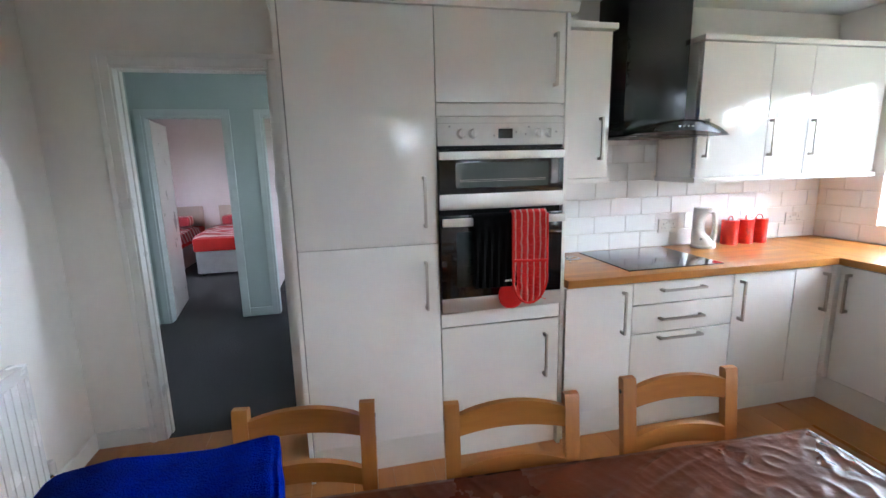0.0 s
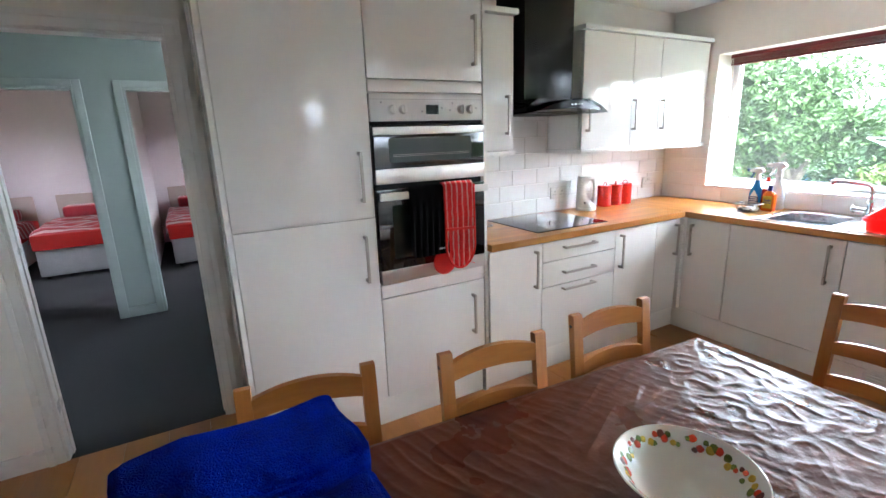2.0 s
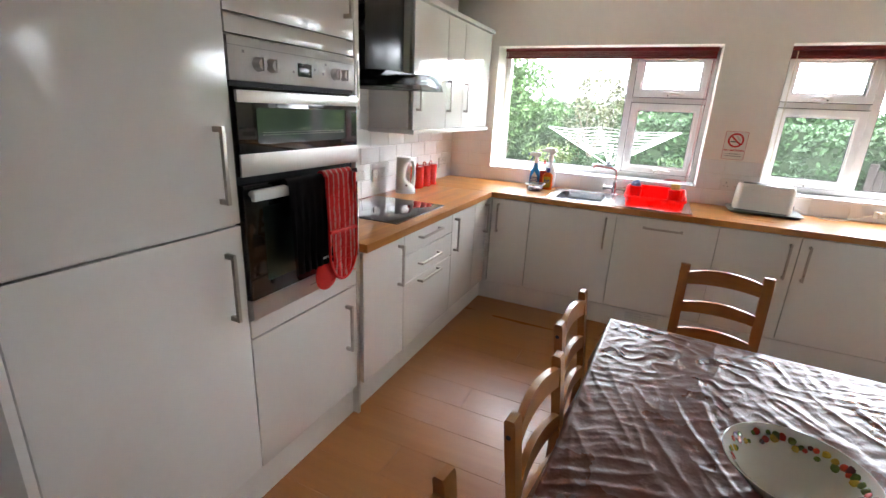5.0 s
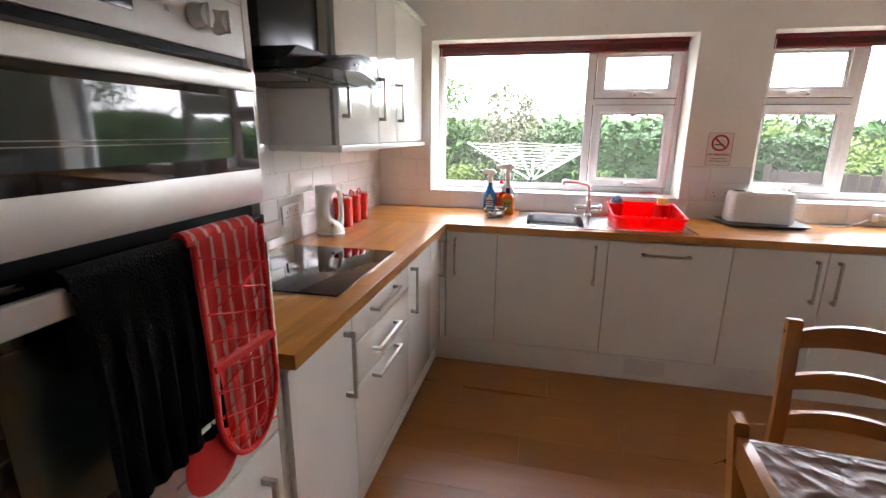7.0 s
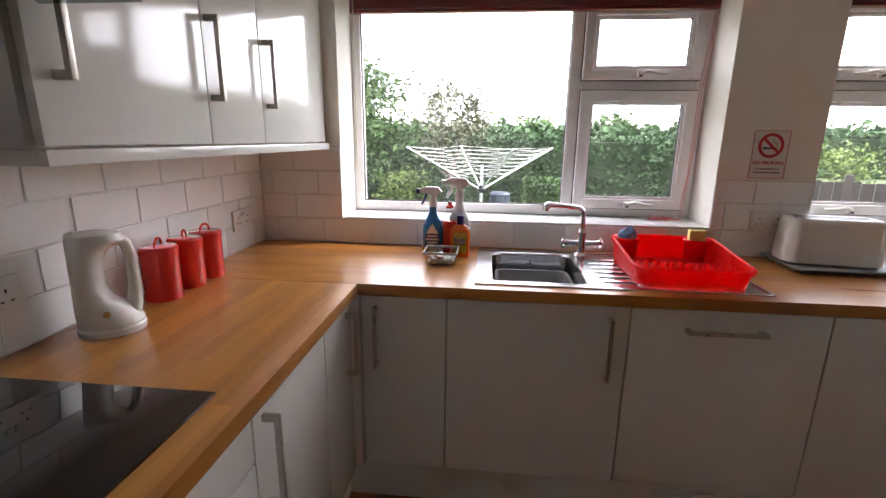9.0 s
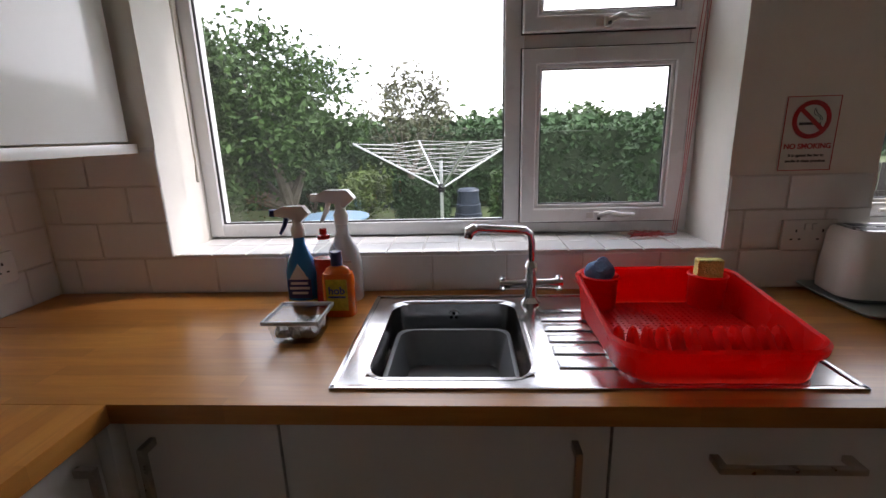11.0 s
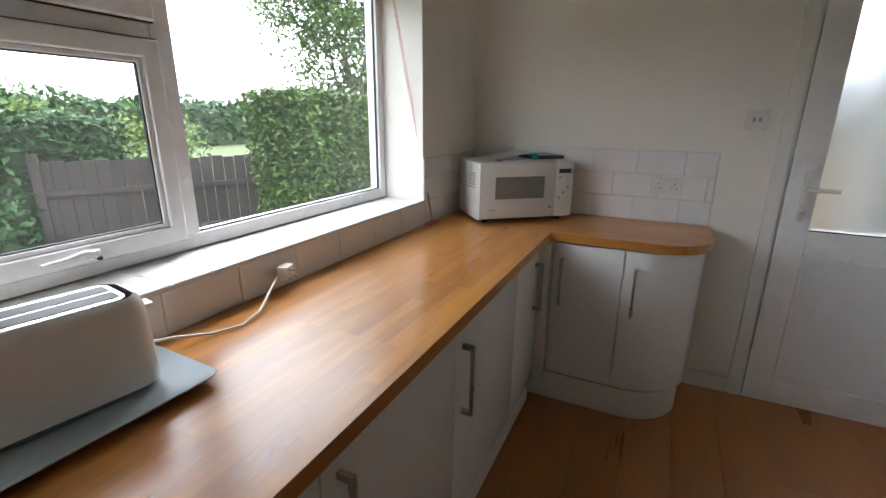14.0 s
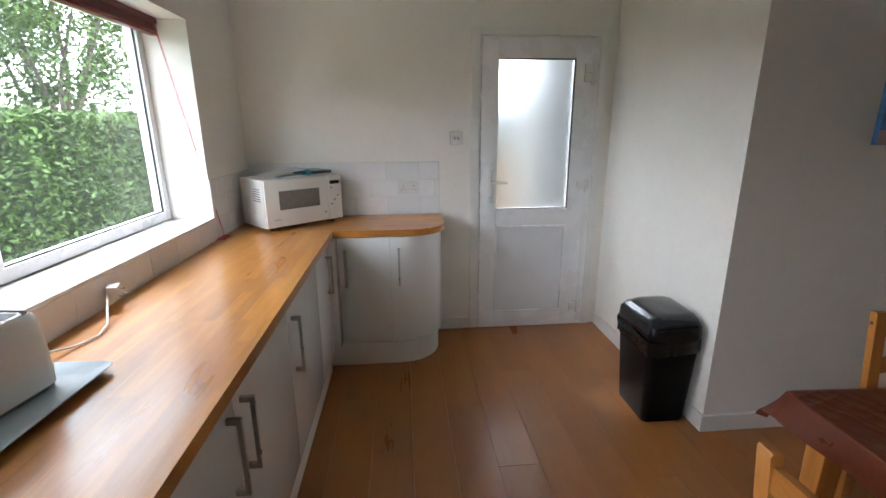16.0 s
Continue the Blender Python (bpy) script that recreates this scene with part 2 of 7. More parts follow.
M["floor"] = wood("oak_laminate", (0.39, 0.160, 0.042), (0.315, 0.117, 0.027), 0.31, "y", 5, per_piece=0.035, coat=0.12)
M["pine"] = wood("honey_pine", (0.50, 0.205, 0.040), (0.32, 0.105, 0.018), 0.36, "z", 7, per_piece=0.06, coat=0.2)
M["pine_rail"] = wood("honey_pine_rail", (0.50, 0.205, 0.040), (0.32, 0.105, 0.018), 0.36, "x", 7, per_piece=0.06, coat=0.2)
M["carpet"] = mat("charcoal_carpet", (0.012, 0.0125, 0.014), 1.0, spread=0.35, scale=14, bump=0.7, bump_scale=420, sheen=0.1)
M["hall_wall"] = mat("pale_blue_green_paint", (0.36, 0.42, 0.40), 0.8, spread=0.03, scale=2, bump=0.05, bump_scale=150)
M["bed_wall"] = mat("pale_pink_paint", (0.60, 0.52, 0.52), 0.85, spread=0.03, scale=2, bump=0.05, bump_scale=150)
M["cloth"] = mat("brown_oilcloth", (0.105, 0.025, 0.010), 0.29, spread=0.16, scale=5, bump=0.16, bump_scale=45, spec=0.36)
M["red_plastic"] = translucent(mat("red_plastic", (0.85, 0.022, 0.014), 0.28, spread=0.05), (0.98, 0.035, 0.015), 0.6)
M["red_enamel"] = mat("red_enamel", (0.62, 0.018, 0.010), 0.2, spread=0.06, coat=0.3)
M["white_plastic"] = mat("white_plastic", (0.74, 0.73, 0.70), 0.25, spread=0.03)
M["cream_plastic"] = mat("cream_toaster_plastic", (0.74, 0.72, 0.68), 0.3, spread=0.03)
M["micro"] = mat("microwave_white", (0.70, 0.69, 0.65), 0.3, spread=0.03)
M["micro_window"] = mat("microwave_mesh_window", (0.20, 0.19, 0.165), 0.25, spread=0.06, scale=60)
M["grey_print"] = mat("grey_print", (0.35, 0.34, 0.33), 0.5)
M["tray"] = mat("pale_blue_tray", (0.36, 0.42, 0.44), 0.35, 0.0, spread=0.06, bump=0.05)
M["grey_plastic"] = mat("grey_washing_bowl", (0.16, 0.17, 0.175), 0.35, spread=0.08)
M["towel_blue"] = mat("royal_blue_towelling", (0.0006, 0.020, 0.36), 1.0, spread=0.45, scale=14, bump=1.0, bump_scale=330, spec=0.05)
M["towel_black"] = mat("black_towel", (0.008, 0.007, 0.007), 0.95, spread=0.3, scale=20, bump=0.5, bump_scale=260, spec=0.15)
M["glove"] = stripes("red_striped_quilt", (0.80, 0.018, 0.014), (0.80, 0.42, 0.36), 0.030, "X", wavy=0.012, share=0.74)
M["glove_back"] = mat("red_cotton", (0.80, 0.02, 0.012), 0.9, bump=0.3, bump_scale=200, sheen=0.2)
M["duvet"] = stripes("red_striped_duvet", (0.46, 0.035, 0.045), (0.64, 0.46, 0.44), 0.13, "Y", third=(0.30, 0.02, 0.03), share=0.52)
M["sheet_red"] = mat("red_sheet", (0.52, 0.018, 0.012), 0.9, bump=0.2, bump_scale=60)
M["cushion"] = mat("red_cushion", (0.55, 0.022, 0.06), 0.9, bump=0.2, bump_scale=120)
M["divan"] = mat("grey_divan_fabric", (0.42, 0.42, 0.42), 0.9, spread=0.08, bump=0.2, bump_scale=150)
M["headboard"] = mat("beige_headboard", (0.42, 0.33, 0.28), 0.85, bump=0.1)
M["china"] = mat("cream_china", (0.76, 0.74, 0.66), 0.12, spread=0.02, coat=0.3)
M["fruit_red"] = mat("painted_fruit_red", (0.55, 0.05, 0.015), 0.15, spread=0.35, scale=60)
M["fruit_green"] = mat("painted_leaf_green", (0.13, 0.17, 0.03), 0.15, spread=0.5, scale=80)
M["fruit_yellow"] = mat("painted_fruit_yellow", (0.55, 0.38, 0.04), 0.15, spread=0.3, scale=60)
M["fruit_dark"] = mat("painted_fruit_brown", (0.12, 0.04, 0.03), 0.15, spread=0.4, scale=60)
M["sign_white"] = mat("sign_card", (0.72, 0.70, 0.66), 0.35, spread=0.02)
M["sign_red"] = mat("sign_red_ink", (0.50, 0.015, 0.02), 0.35, spread=0.04)
M["sign_black"] = mat("sign_black_ink", (0.012, 0.012, 0.012), 0.4)
M["blue_liquid"] = mat("blue_cleaner", (0.03, 0.25, 0.60), 0.15, spread=0.1, coat=0.4)
M["navy"] = mat("navy_cap", (0.012, 0.025, 0.16), 0.3)
M["orange"] = mat("orange_bottle", (0.75, 0.15, 0.012), 0.25, spread=0.04, coat=0.2)
M["clear_white"] = mat("milky_plastic", (0.62, 0.63, 0.62), 0.2, spread=0.05, trans=0.25)
M["red_liquid"] = mat("red_detergent", (0.50, 0.03, 0.02), 0.12, coat=0.4, trans=0.2)
M["clear"] = glass("clear_plastic", (0.86, 0.87, 0.87), 0.08)
M["foil"] = mat("crumpled_foil", (0.55, 0.54, 0.53), 0.3, 0.8, bump=1.0, bump_scale=70, spread=0.4, scale=30)
M["yellow"] = mat("yellow_sponge", (0.88, 0.78, 0.26), 0.95, spread=0.15, scale=60, bump=0.8, bump_scale=220)
M["blue_cloth"] = mat("pale_blue_cloth", (0.18, 0.30, 0.52), 0.9, spread=0.2, scale=50, bump=0.4, bump_scale=150)
M["blind"] = mat("dark_red_blind", (0.17, 0.012, 0.014), 0.35, spread=0.12, scale=12)
M["cord"] = mat("red_cord", (0.50, 0.09, 0.09), 0.8)
M["cord_pale"] = mat("pale_cord", (0.62, 0.58, 0.50), 0.7)
M["flex"] = mat("white_flex", (0.66, 0.64, 0.60), 0.4)
M["teal"] = mat("teal_folder_edge", (0.02, 0.26, 0.30), 0.4)
M["paper"] = mat("paper", (0.70, 0.70, 0.68), 0.6, spread=0.04)
M["dark_plastic_sleeve"] = mat("dark_folder_sleeve", (0.05, 0.08, 0.09), 0.2)
M["radiator"] = mat("radiator_enamel", (0.76, 0.75, 0.73), 0.25, spread=0.02)
M["picture"] = mat("blue_seascape_print", (0.05, 0.16, 0.34), 0.4, spread=0.6, scale=9)
M["hood_black"] = mat("black_hood_enamel", (0.008, 0.008, 0.009), 0.2, spread=0.1, spec=0.3)
M["hood_filter"] = mat("dull_filter_mesh", (0.16, 0.155, 0.14), 0.5, 0.6, spread=0.15, scale=40, bump=0.3, bump_scale=300)
M["pane"] = glass("window_pane", (0.96, 0.98, 0.97), haze=0.006)
M["hood_glass"] = glass("smoked_hood_glass", (0.30, 0.34, 0.35), 0.02, 1.6)
M["frosted"] = mat("frosted_glass", (0.85, 0.88, 0.88), 0.40, spread=0.02, trans=1.0)
M["grass"] = mat("lawn", (0.060, 0.085, 0.024), 0.95, spread=0.35, scale=3, bump=0.6, bump_scale=60)
M["leaf"] = mat("leaf_green", (0.042, 0.082, 0.022), 0.6, spread=0.3, scale=1.5, per_piece=0.4, island=True, spec=0.2)
M["leaf_light"] = mat("leaf_yellow_green", (0.10, 0.15, 0.035), 0.6, spread=0.3, scale=1.5, per_piece=0.4, island=True, spec=0.2)
M["leaf_mid"] = mat("leaf_fresh_green", (0.062, 0.105, 0.028), 0.6, spread=0.3, scale=1.5, per_piece=0.4, island=True, spec=0.2)
M["leaf_dark"] = mat("leaf_dark_green", (0.030, 0.065, 0.022), 0.6, spread=0.3, scale=1.5, per_piece=0.4, island=True, spec=0.2)
M["leaf_red"] = mat("leaf_bronze", (0.075, 0.080, 0.036), 0.5, spread=0.3, per_piece=0.5, island=True)
M["hedge_core"] = mat("hedge_dark_core", (0.03, 0.05, 0.02), 1.0, spread=0.5, scale=12)
M["bark"] = mat("grey_bark", (0.14, 0.115, 0.09), 0.9, spread=0.35, scale=10, bump=0.8, bump_scale=40)
M["apple"] = mat("apple_yellow", (0.42, 0.40, 0.06), 0.4)
M["fence"] = mat("weathered_fence", (0.024, 0.017, 0.014), 0.85, spread=0.3, scale=5, per_piece=0.25, stretch=(1, 1, 0.2))
M["compost"] = mat("dark_blue_grey_plastic", (0.035, 0.05, 0.075), 0.5)
M["alu"] = mat("aluminium_tube", (0.55, 0.57, 0.58), 0.35, 0.8)
M["line"] = mat("white_washing_line", (0.62, 0.62, 0.60), 0.5)
M["garden_blue"] = mat("blue_painted_table", (0.10, 0.19, 0.27), 0.5, spread=0.15)
M["outer_wall"] = mat("white_render", (0.62, 0.62, 0.60), 0.9, bump=0.4, bump_scale=60)

# ---- builders ----
ORIGIN = {}


def thing(name, label, category, at=(0, 0, 0), group="", kind=""):
    ob = new(name)
    ob.empty_display_size = 0.1
    ob.location = at
    ORIGIN[ob.name] = Vector(at)
    return tagged(ob, label, category, group, kind)


def mesh_of(name, bm, material, smooth=True):
    bmesh.ops.recalc_face_normals(bm, faces=bm.faces[:])
    me = bpy.data.meshes.new(name)
    bm.to_mesh(me)
    bm.free()
    me.materials.append(material)
    if smooth and len(me.polygons):
        me.polygons.foreach_set("use_smooth", [True] * len(me.polygons))
        me.set_sharp_from_angle(angle=radians(38))
    return me


def part(name, bm, material, parent, label="", smooth=True):
    """Links a bmesh, given in world metres, as one mesh under a thing or a part."""
    origin = ORIGIN[parent.name]
    bmesh.ops.translate(bm, verts=bm.verts[:], vec=-origin)
    ob = new(name, mesh_of(name, bm, material, smooth))
    ob.parent = parent
    ORIGIN[ob.name] = origin
    if label:
        ob["label"] = label
    return ob


def solid(name, bm, material, label, category, kind="", group="", at=None, smooth=True):
    """A top-level thing of one mesh."""
    if at is not None:
        bmesh.ops.translate(bm, verts=bm.verts[:], vec=-Vector(at))
    ob = new(name, mesh_of(name, bm, material, smooth))
    if at is not None:
        ob.location = at
    ORIGIN[ob.name] = Vector(at or (0, 0, 0))
    return tagged(ob, label, category, group, kind)


def B():
    return bmesh.new()


def box(bm, x0, x1, y0, y1, z0, z1, bevel=0.0, seg=2):
    m = Matrix.Translation(((x0 + x1) / 2, (y0 + y1) / 2, (z0 + z1) / 2)) @ Matrix.Diagonal((abs(x1 - x0), abs(y1 - y0), abs(z1 - z0), 1))
    vs = bmesh.ops.create_cube(bm, size=1, matrix=m)["verts"]
    if bevel:
        es = {e for v in vs for e in v.link_edges}
        bmesh.ops.bevel(bm, geom=list(es), offset=bevel, segments=seg, affect="EDGES", profile=0.7)
    return bm


def mitred(bm, x0, x1, y0, y1, z0, z1, w, bevel=0.005):
    """A mitred frame in the plane of a window, its bars w wide."""
    loops = []
    for x in (x0, x1):
        for d in (0, w):
            loops.append([bm.verts.new((x, y, z)) for y, z in ((y0 + d, z0 + d), (y1 - d, z0 + d), (y1 - d, z1 - d), (y0 + d, z1 - d))])
    fo_, fi, bo_, bi = loops
    edges = []
    for a, b in ((fo_, fi), (fi, bi), (bi, bo_), (bo_, fo_)):
        for k in range(4):
            bm.faces.new((a[k], a[(k + 1) % 4], b[(k + 1) % 4], b[k]))
    for ring in (fo_, fi):
        for k in range(4):
            edges.append(bm.edges.get((ring[k], ring[(k + 1) % 4])))
    bmesh.ops.bevel(bm, geom=edges, offset=bevel, segments=3, affect="EDGES", profile=0.6)
    return bm


def boxes(*rows, bevel=0.0):
    bm = B()
    for r in rows:
        box(bm, *r, bevel=bevel)
    return bm


def tube(bm, pts, r, seg=8, cap=True):
    """A round bar through points; r: one radius or one for each point."""
    pts = [Vector(p) for p in pts]
    rs = r if isinstance(r, (list, tuple)) else [r] * len(pts)
    rings, up = [], None
    for i, p in enumerate(pts):
        d = (pts[min(i + 1, len(pts) - 1)] - pts[max(i - 1, 0)]).normalized()
        if up is None:
            up = d.orthogonal().normalized()
        side = d.cross(up).normalized()
        up = side.cross(d).normalized()
        rings.append([bm.verts.new(p + (side * math.cos(a) + up * math.sin(a)) * rs[i]) for a in [2 * math.pi * k / seg for k in range(seg)]])
    for a, b in zip(rings, rings[1:]):
        for k in range(seg):
            bm.faces.new((a[k], a[(k + 1) % seg], b[(k + 1) % seg], b[k]))
    if cap:
        bm.faces.new(rings[0])
        bm.faces.new(rings[-1])
    return bm


def lathe(bm, profile, cx, cy, seg=28, sx=1.0, sy=1.0, turn=0.0):
    """Turns (radius, z) pairs round a vertical axis; closes at radius 0."""
    rings = []
    for r, z in profile:
        if r < 1e-6:
            rings.append([bm.verts.new((cx, cy, z))])
        else:
            ring = []
            for k in range(seg):
                a = 2 * math.pi * k / seg
                x, y = r * sx * math.cos(a), r * sy * math.sin(a)
                ring.append(bm.verts.new((cx + x * math.cos(turn) - y * math.sin(turn), cy + x * math.sin(turn) + y * math.cos(turn), z)))
            rings.append(ring)
    for a, b in zip(rings, rings[1:]):
        for k in range(seg):
            j = (k + 1) % seg
            if len(a) == 1 and len(b) > 1:
                bm.faces.new((a[0], b[j], b[k]))
            elif len(b) == 1 and len(a) > 1:
                bm.faces.new((a[k], a[j], b[0]))
            elif len(a) > 1:
                bm.faces.new((a[k], a[j], b[j], b[k]))
    return bm


def prism(bm, outline, lo, hi, axis="z"):
    """Extrudes a 2D outline along an axis: z takes (x, y), y takes (x, z), x takes (y, z)."""
    def put(a, b, c):
        return {"z": (a, b, c), "y": (a, c, b), "x": (c, a, b)}[axis]
    low = [bm.verts.new(put(a, b, lo)) for a, b in outline]
    high = [bm.verts.new(put(a, b, hi)) for a, b in outline]
    n = len(outline)
    bm.faces.new(low)
    bm.faces.new(high)
    for k in range(n):
        bm.faces.new((low[k], low[(k + 1) % n], high[(k + 1) % n], high[k]))
    return bm


def rounded(x0, x1, y0, y1, r, n=5):
    pts = []
    for cx, cy, a0 in ((x1 - r, y1 - r, 0), (x0 + r, y1 - r, 90), (x0 + r, y0 + r, 180), (x1 - r, y0 + r, 270)):
        for k in range(n + 1):
            a = radians(a0 + 90 * k / n)
            pts.append((cx + r * math.cos(a), cy + r * math.sin(a)))
    return pts


def wall_with_holes(bm, axis, face, back, lo, hi, z0, z1, holes):
    """A wall across an axis ('x' or 'y') from face to back, running lo to hi, with (a, b, c, d) openings."""
    cuts = sorted({lo, hi, *[h[0] for h in holes], *[h[1] for h in holes]})
    for a, b in zip(cuts, cuts[1:]):
        spans = [(z0, z1)]
        for h in holes:
            if h[0] <= a + 1e-6 and h[1] >= b - 1e-6:
                spans = [s for u, w in spans for s in ((u, min(w, h[2])), (max(u, h[3]), w)) if s[1] - s[0] > 1e-4]
        for u, w in spans:
            if axis == "x":
                box(bm, face, back, a, b, u, w)
            else:
                box(bm, a, b, face, back, u, w)
    return bm


# ---- the room ----
WX, WY, EY, LX = 3.543, 2.69, -2.03, -1.15      # window wall, oven wall, end wall, left wall
PX, PY = 1.048, -0.71                           # the corner that stands out into the room
CEIL, TOP = 2.37, 0.893                         # ceiling and worktop heights
SILL, HEAD = 1.02, 2.0
W1, W2 = (0.664, 2.297), (-1.382, 0.271)
D1 = (-0.812, -0.098, 1.96)
D2 = (1.165, 1.985, 2.06)


def setting(name, bm, material, label, category):
    return solid(name, bm, material, label, category, kind="structure", smooth=False)


wall_window = setting("wall_window", wall_with_holes(B(), "x", WX, WX + 0.29, EY - 0.12, WY + 0.12, -0.05, CEIL, [(*W1, SILL - 0.012, HEAD), (*W2, SILL - 0.012, HEAD)]), M["wall"], "cream painted wall with two wide windows above the worktop", "wall")
wall_oven = setting("wall_oven", wall_with_holes(B(), "y", WY, WY + 0.08, LX, WX, -0.05, CEIL, [(D1[0], D1[1], -0.05, D1[2])]), M["wall"], "cream painted wall behind the oven and hob", "wall")
wall_left = setting("wall_left", boxes((LX - 0.12, LX, PY - 0.1, WY + 0.12, -0.05, CEIL)), M["wall"], "plain cream painted wall with a radiator", "wall")
wall_end = setting("wall_end", wall_with_holes(B(), "y", EY - 0.12, EY, PX - 0.1, WX, -0.05, CEIL, [(D2[0], D2[1], -0.05, D2[2])]), M["wall"], "cream painted end wall with a glazed back door", "wall")
wall_side = setting("wall_side", boxes((PX - 0.1, PX, EY, PY - 0.1, -0.05, CEIL)), M["wall"], "white painted side wall beside the back door", "wall")
wall_dining = setting("wall_dining", boxes((LX, PX, PY - 0.1, PY, -0.05, CEIL)), M["wall"], "cream painted wall on the dining side", "wall")
ceiling = setting("ceiling", boxes((LX - 0.12, WX + 0.29, EY - 0.12, WY + 0.12, CEIL, CEIL + 0.1)), M["ceiling"], "white painted ceiling", "ceiling")
floor = setting("floor", boxes((LX, WX, EY, WY, -0.06, -0.009)), M["grout"], "oak laminate plank floor", "floor")

# skirting boards
bb = B()
for r in ((LX, D1[0] - 0.07, WY - 0.016, WY), (D1[1] + 0.07, 0.0, WY - 0.016, WY)):
    box(bb, *r, 0, 0.09, bevel=0.004)
box(bb, LX, LX + 0.016, PY, WY - 0.016, 0, 0.09, bevel=0.004)
box(bb, LX + 0.016, PX, PY, PY + 0.016, 0, 0.09, bevel=0.004)
box(bb, PX, PX + 0.016, EY + 0.016, PY + 0.016, 0, 0.09, bevel=0.004)
box(bb, D2[1] + 0.065, 2.33, EY, EY + 0.016, 0, 0.09, bevel=0.004)
setting("baseboard", bb, M["white_gloss"], "white gloss painted skirting board", "skirting board")

# architraves and door linings
t1 = B()
for sx in (-1, 1):
    e = D1[0] if sx < 0 else D1[1]
    a, b = sorted((e, e + sx * 0.065))
    box(t1, a, b, WY - 0.018, WY, 0, D1[2] + 0.065, bevel=0.005)
    a, b = sorted((e + sx * 0.040, e + sx * 0.066))
    box(t1, a, b, WY - 0.026, WY - 0.017, 0, D1[2] + 0.066, bevel=0.004)
    a, b = sorted((e, e - sx * 0.012))
    box(t1, a, b, WY - 0.01, WY + 0.085, 0, D1[2], bevel=0.002)
    a, b = sorted((e - sx * 0.012, e - sx * 0.019))
    box(t1, a, b, WY + 0.045, WY + 0.080, 0, D1[2], bevel=0.002)
box(t1, D1[0], D1[1], WY - 0.018, WY, D1[2], D1[2] + 0.065, bevel=0.005)
box(t1, D1[0] - 0.066, D1[1] + 0.066, WY - 0.026, WY - 0.017, D1[2] + 0.040, D1[2] + 0.066, bevel=0.004)
box(t1, D1[0], D1[1], WY - 0.01, WY + 0.085, D1[2] - 0.012, D1[2], bevel=0.002)
trim_1 = setting("trim", t1, M["white_gloss"], "white gloss door casing round the hall doorway", "door frame")
st = boxes((D1[1] - 0.002, D1[1] + 0.035, WY - 0.030, WY - 0.024, 1.33, 1.43), (D1[1] - 0.016, D1[1] - 0.010, WY - 0.02, WY + 0.02, 1.335, 1.425), bevel=0.002)
strike = part("strike_plate", st, M["white_gloss"], trim_1, "painted-over latch keep")
part("latch_hole", boxes((D1[1] - 0.018, D1[1] - 0.0155, WY - 0.008, WY + 0.008, 1.36, 1.40)), M["gasket"], trim_1)

t2 = B()
for e, sx in ((D2[0], -1), (D2[1], 1)):
    a, b = sorted((e, e + sx * 0.055))
    box(t2, a, b, EY, EY + 0.018, 0, D2[2] + 0.055, bevel=0.004)
box(t2, D2[0], D2[1], EY, EY + 0.018, D2[2], D2[2] + 0.055, bevel=0.004)
setting("trim", t2, M["white_gloss"], "white painted architrave round the back door", "door frame")


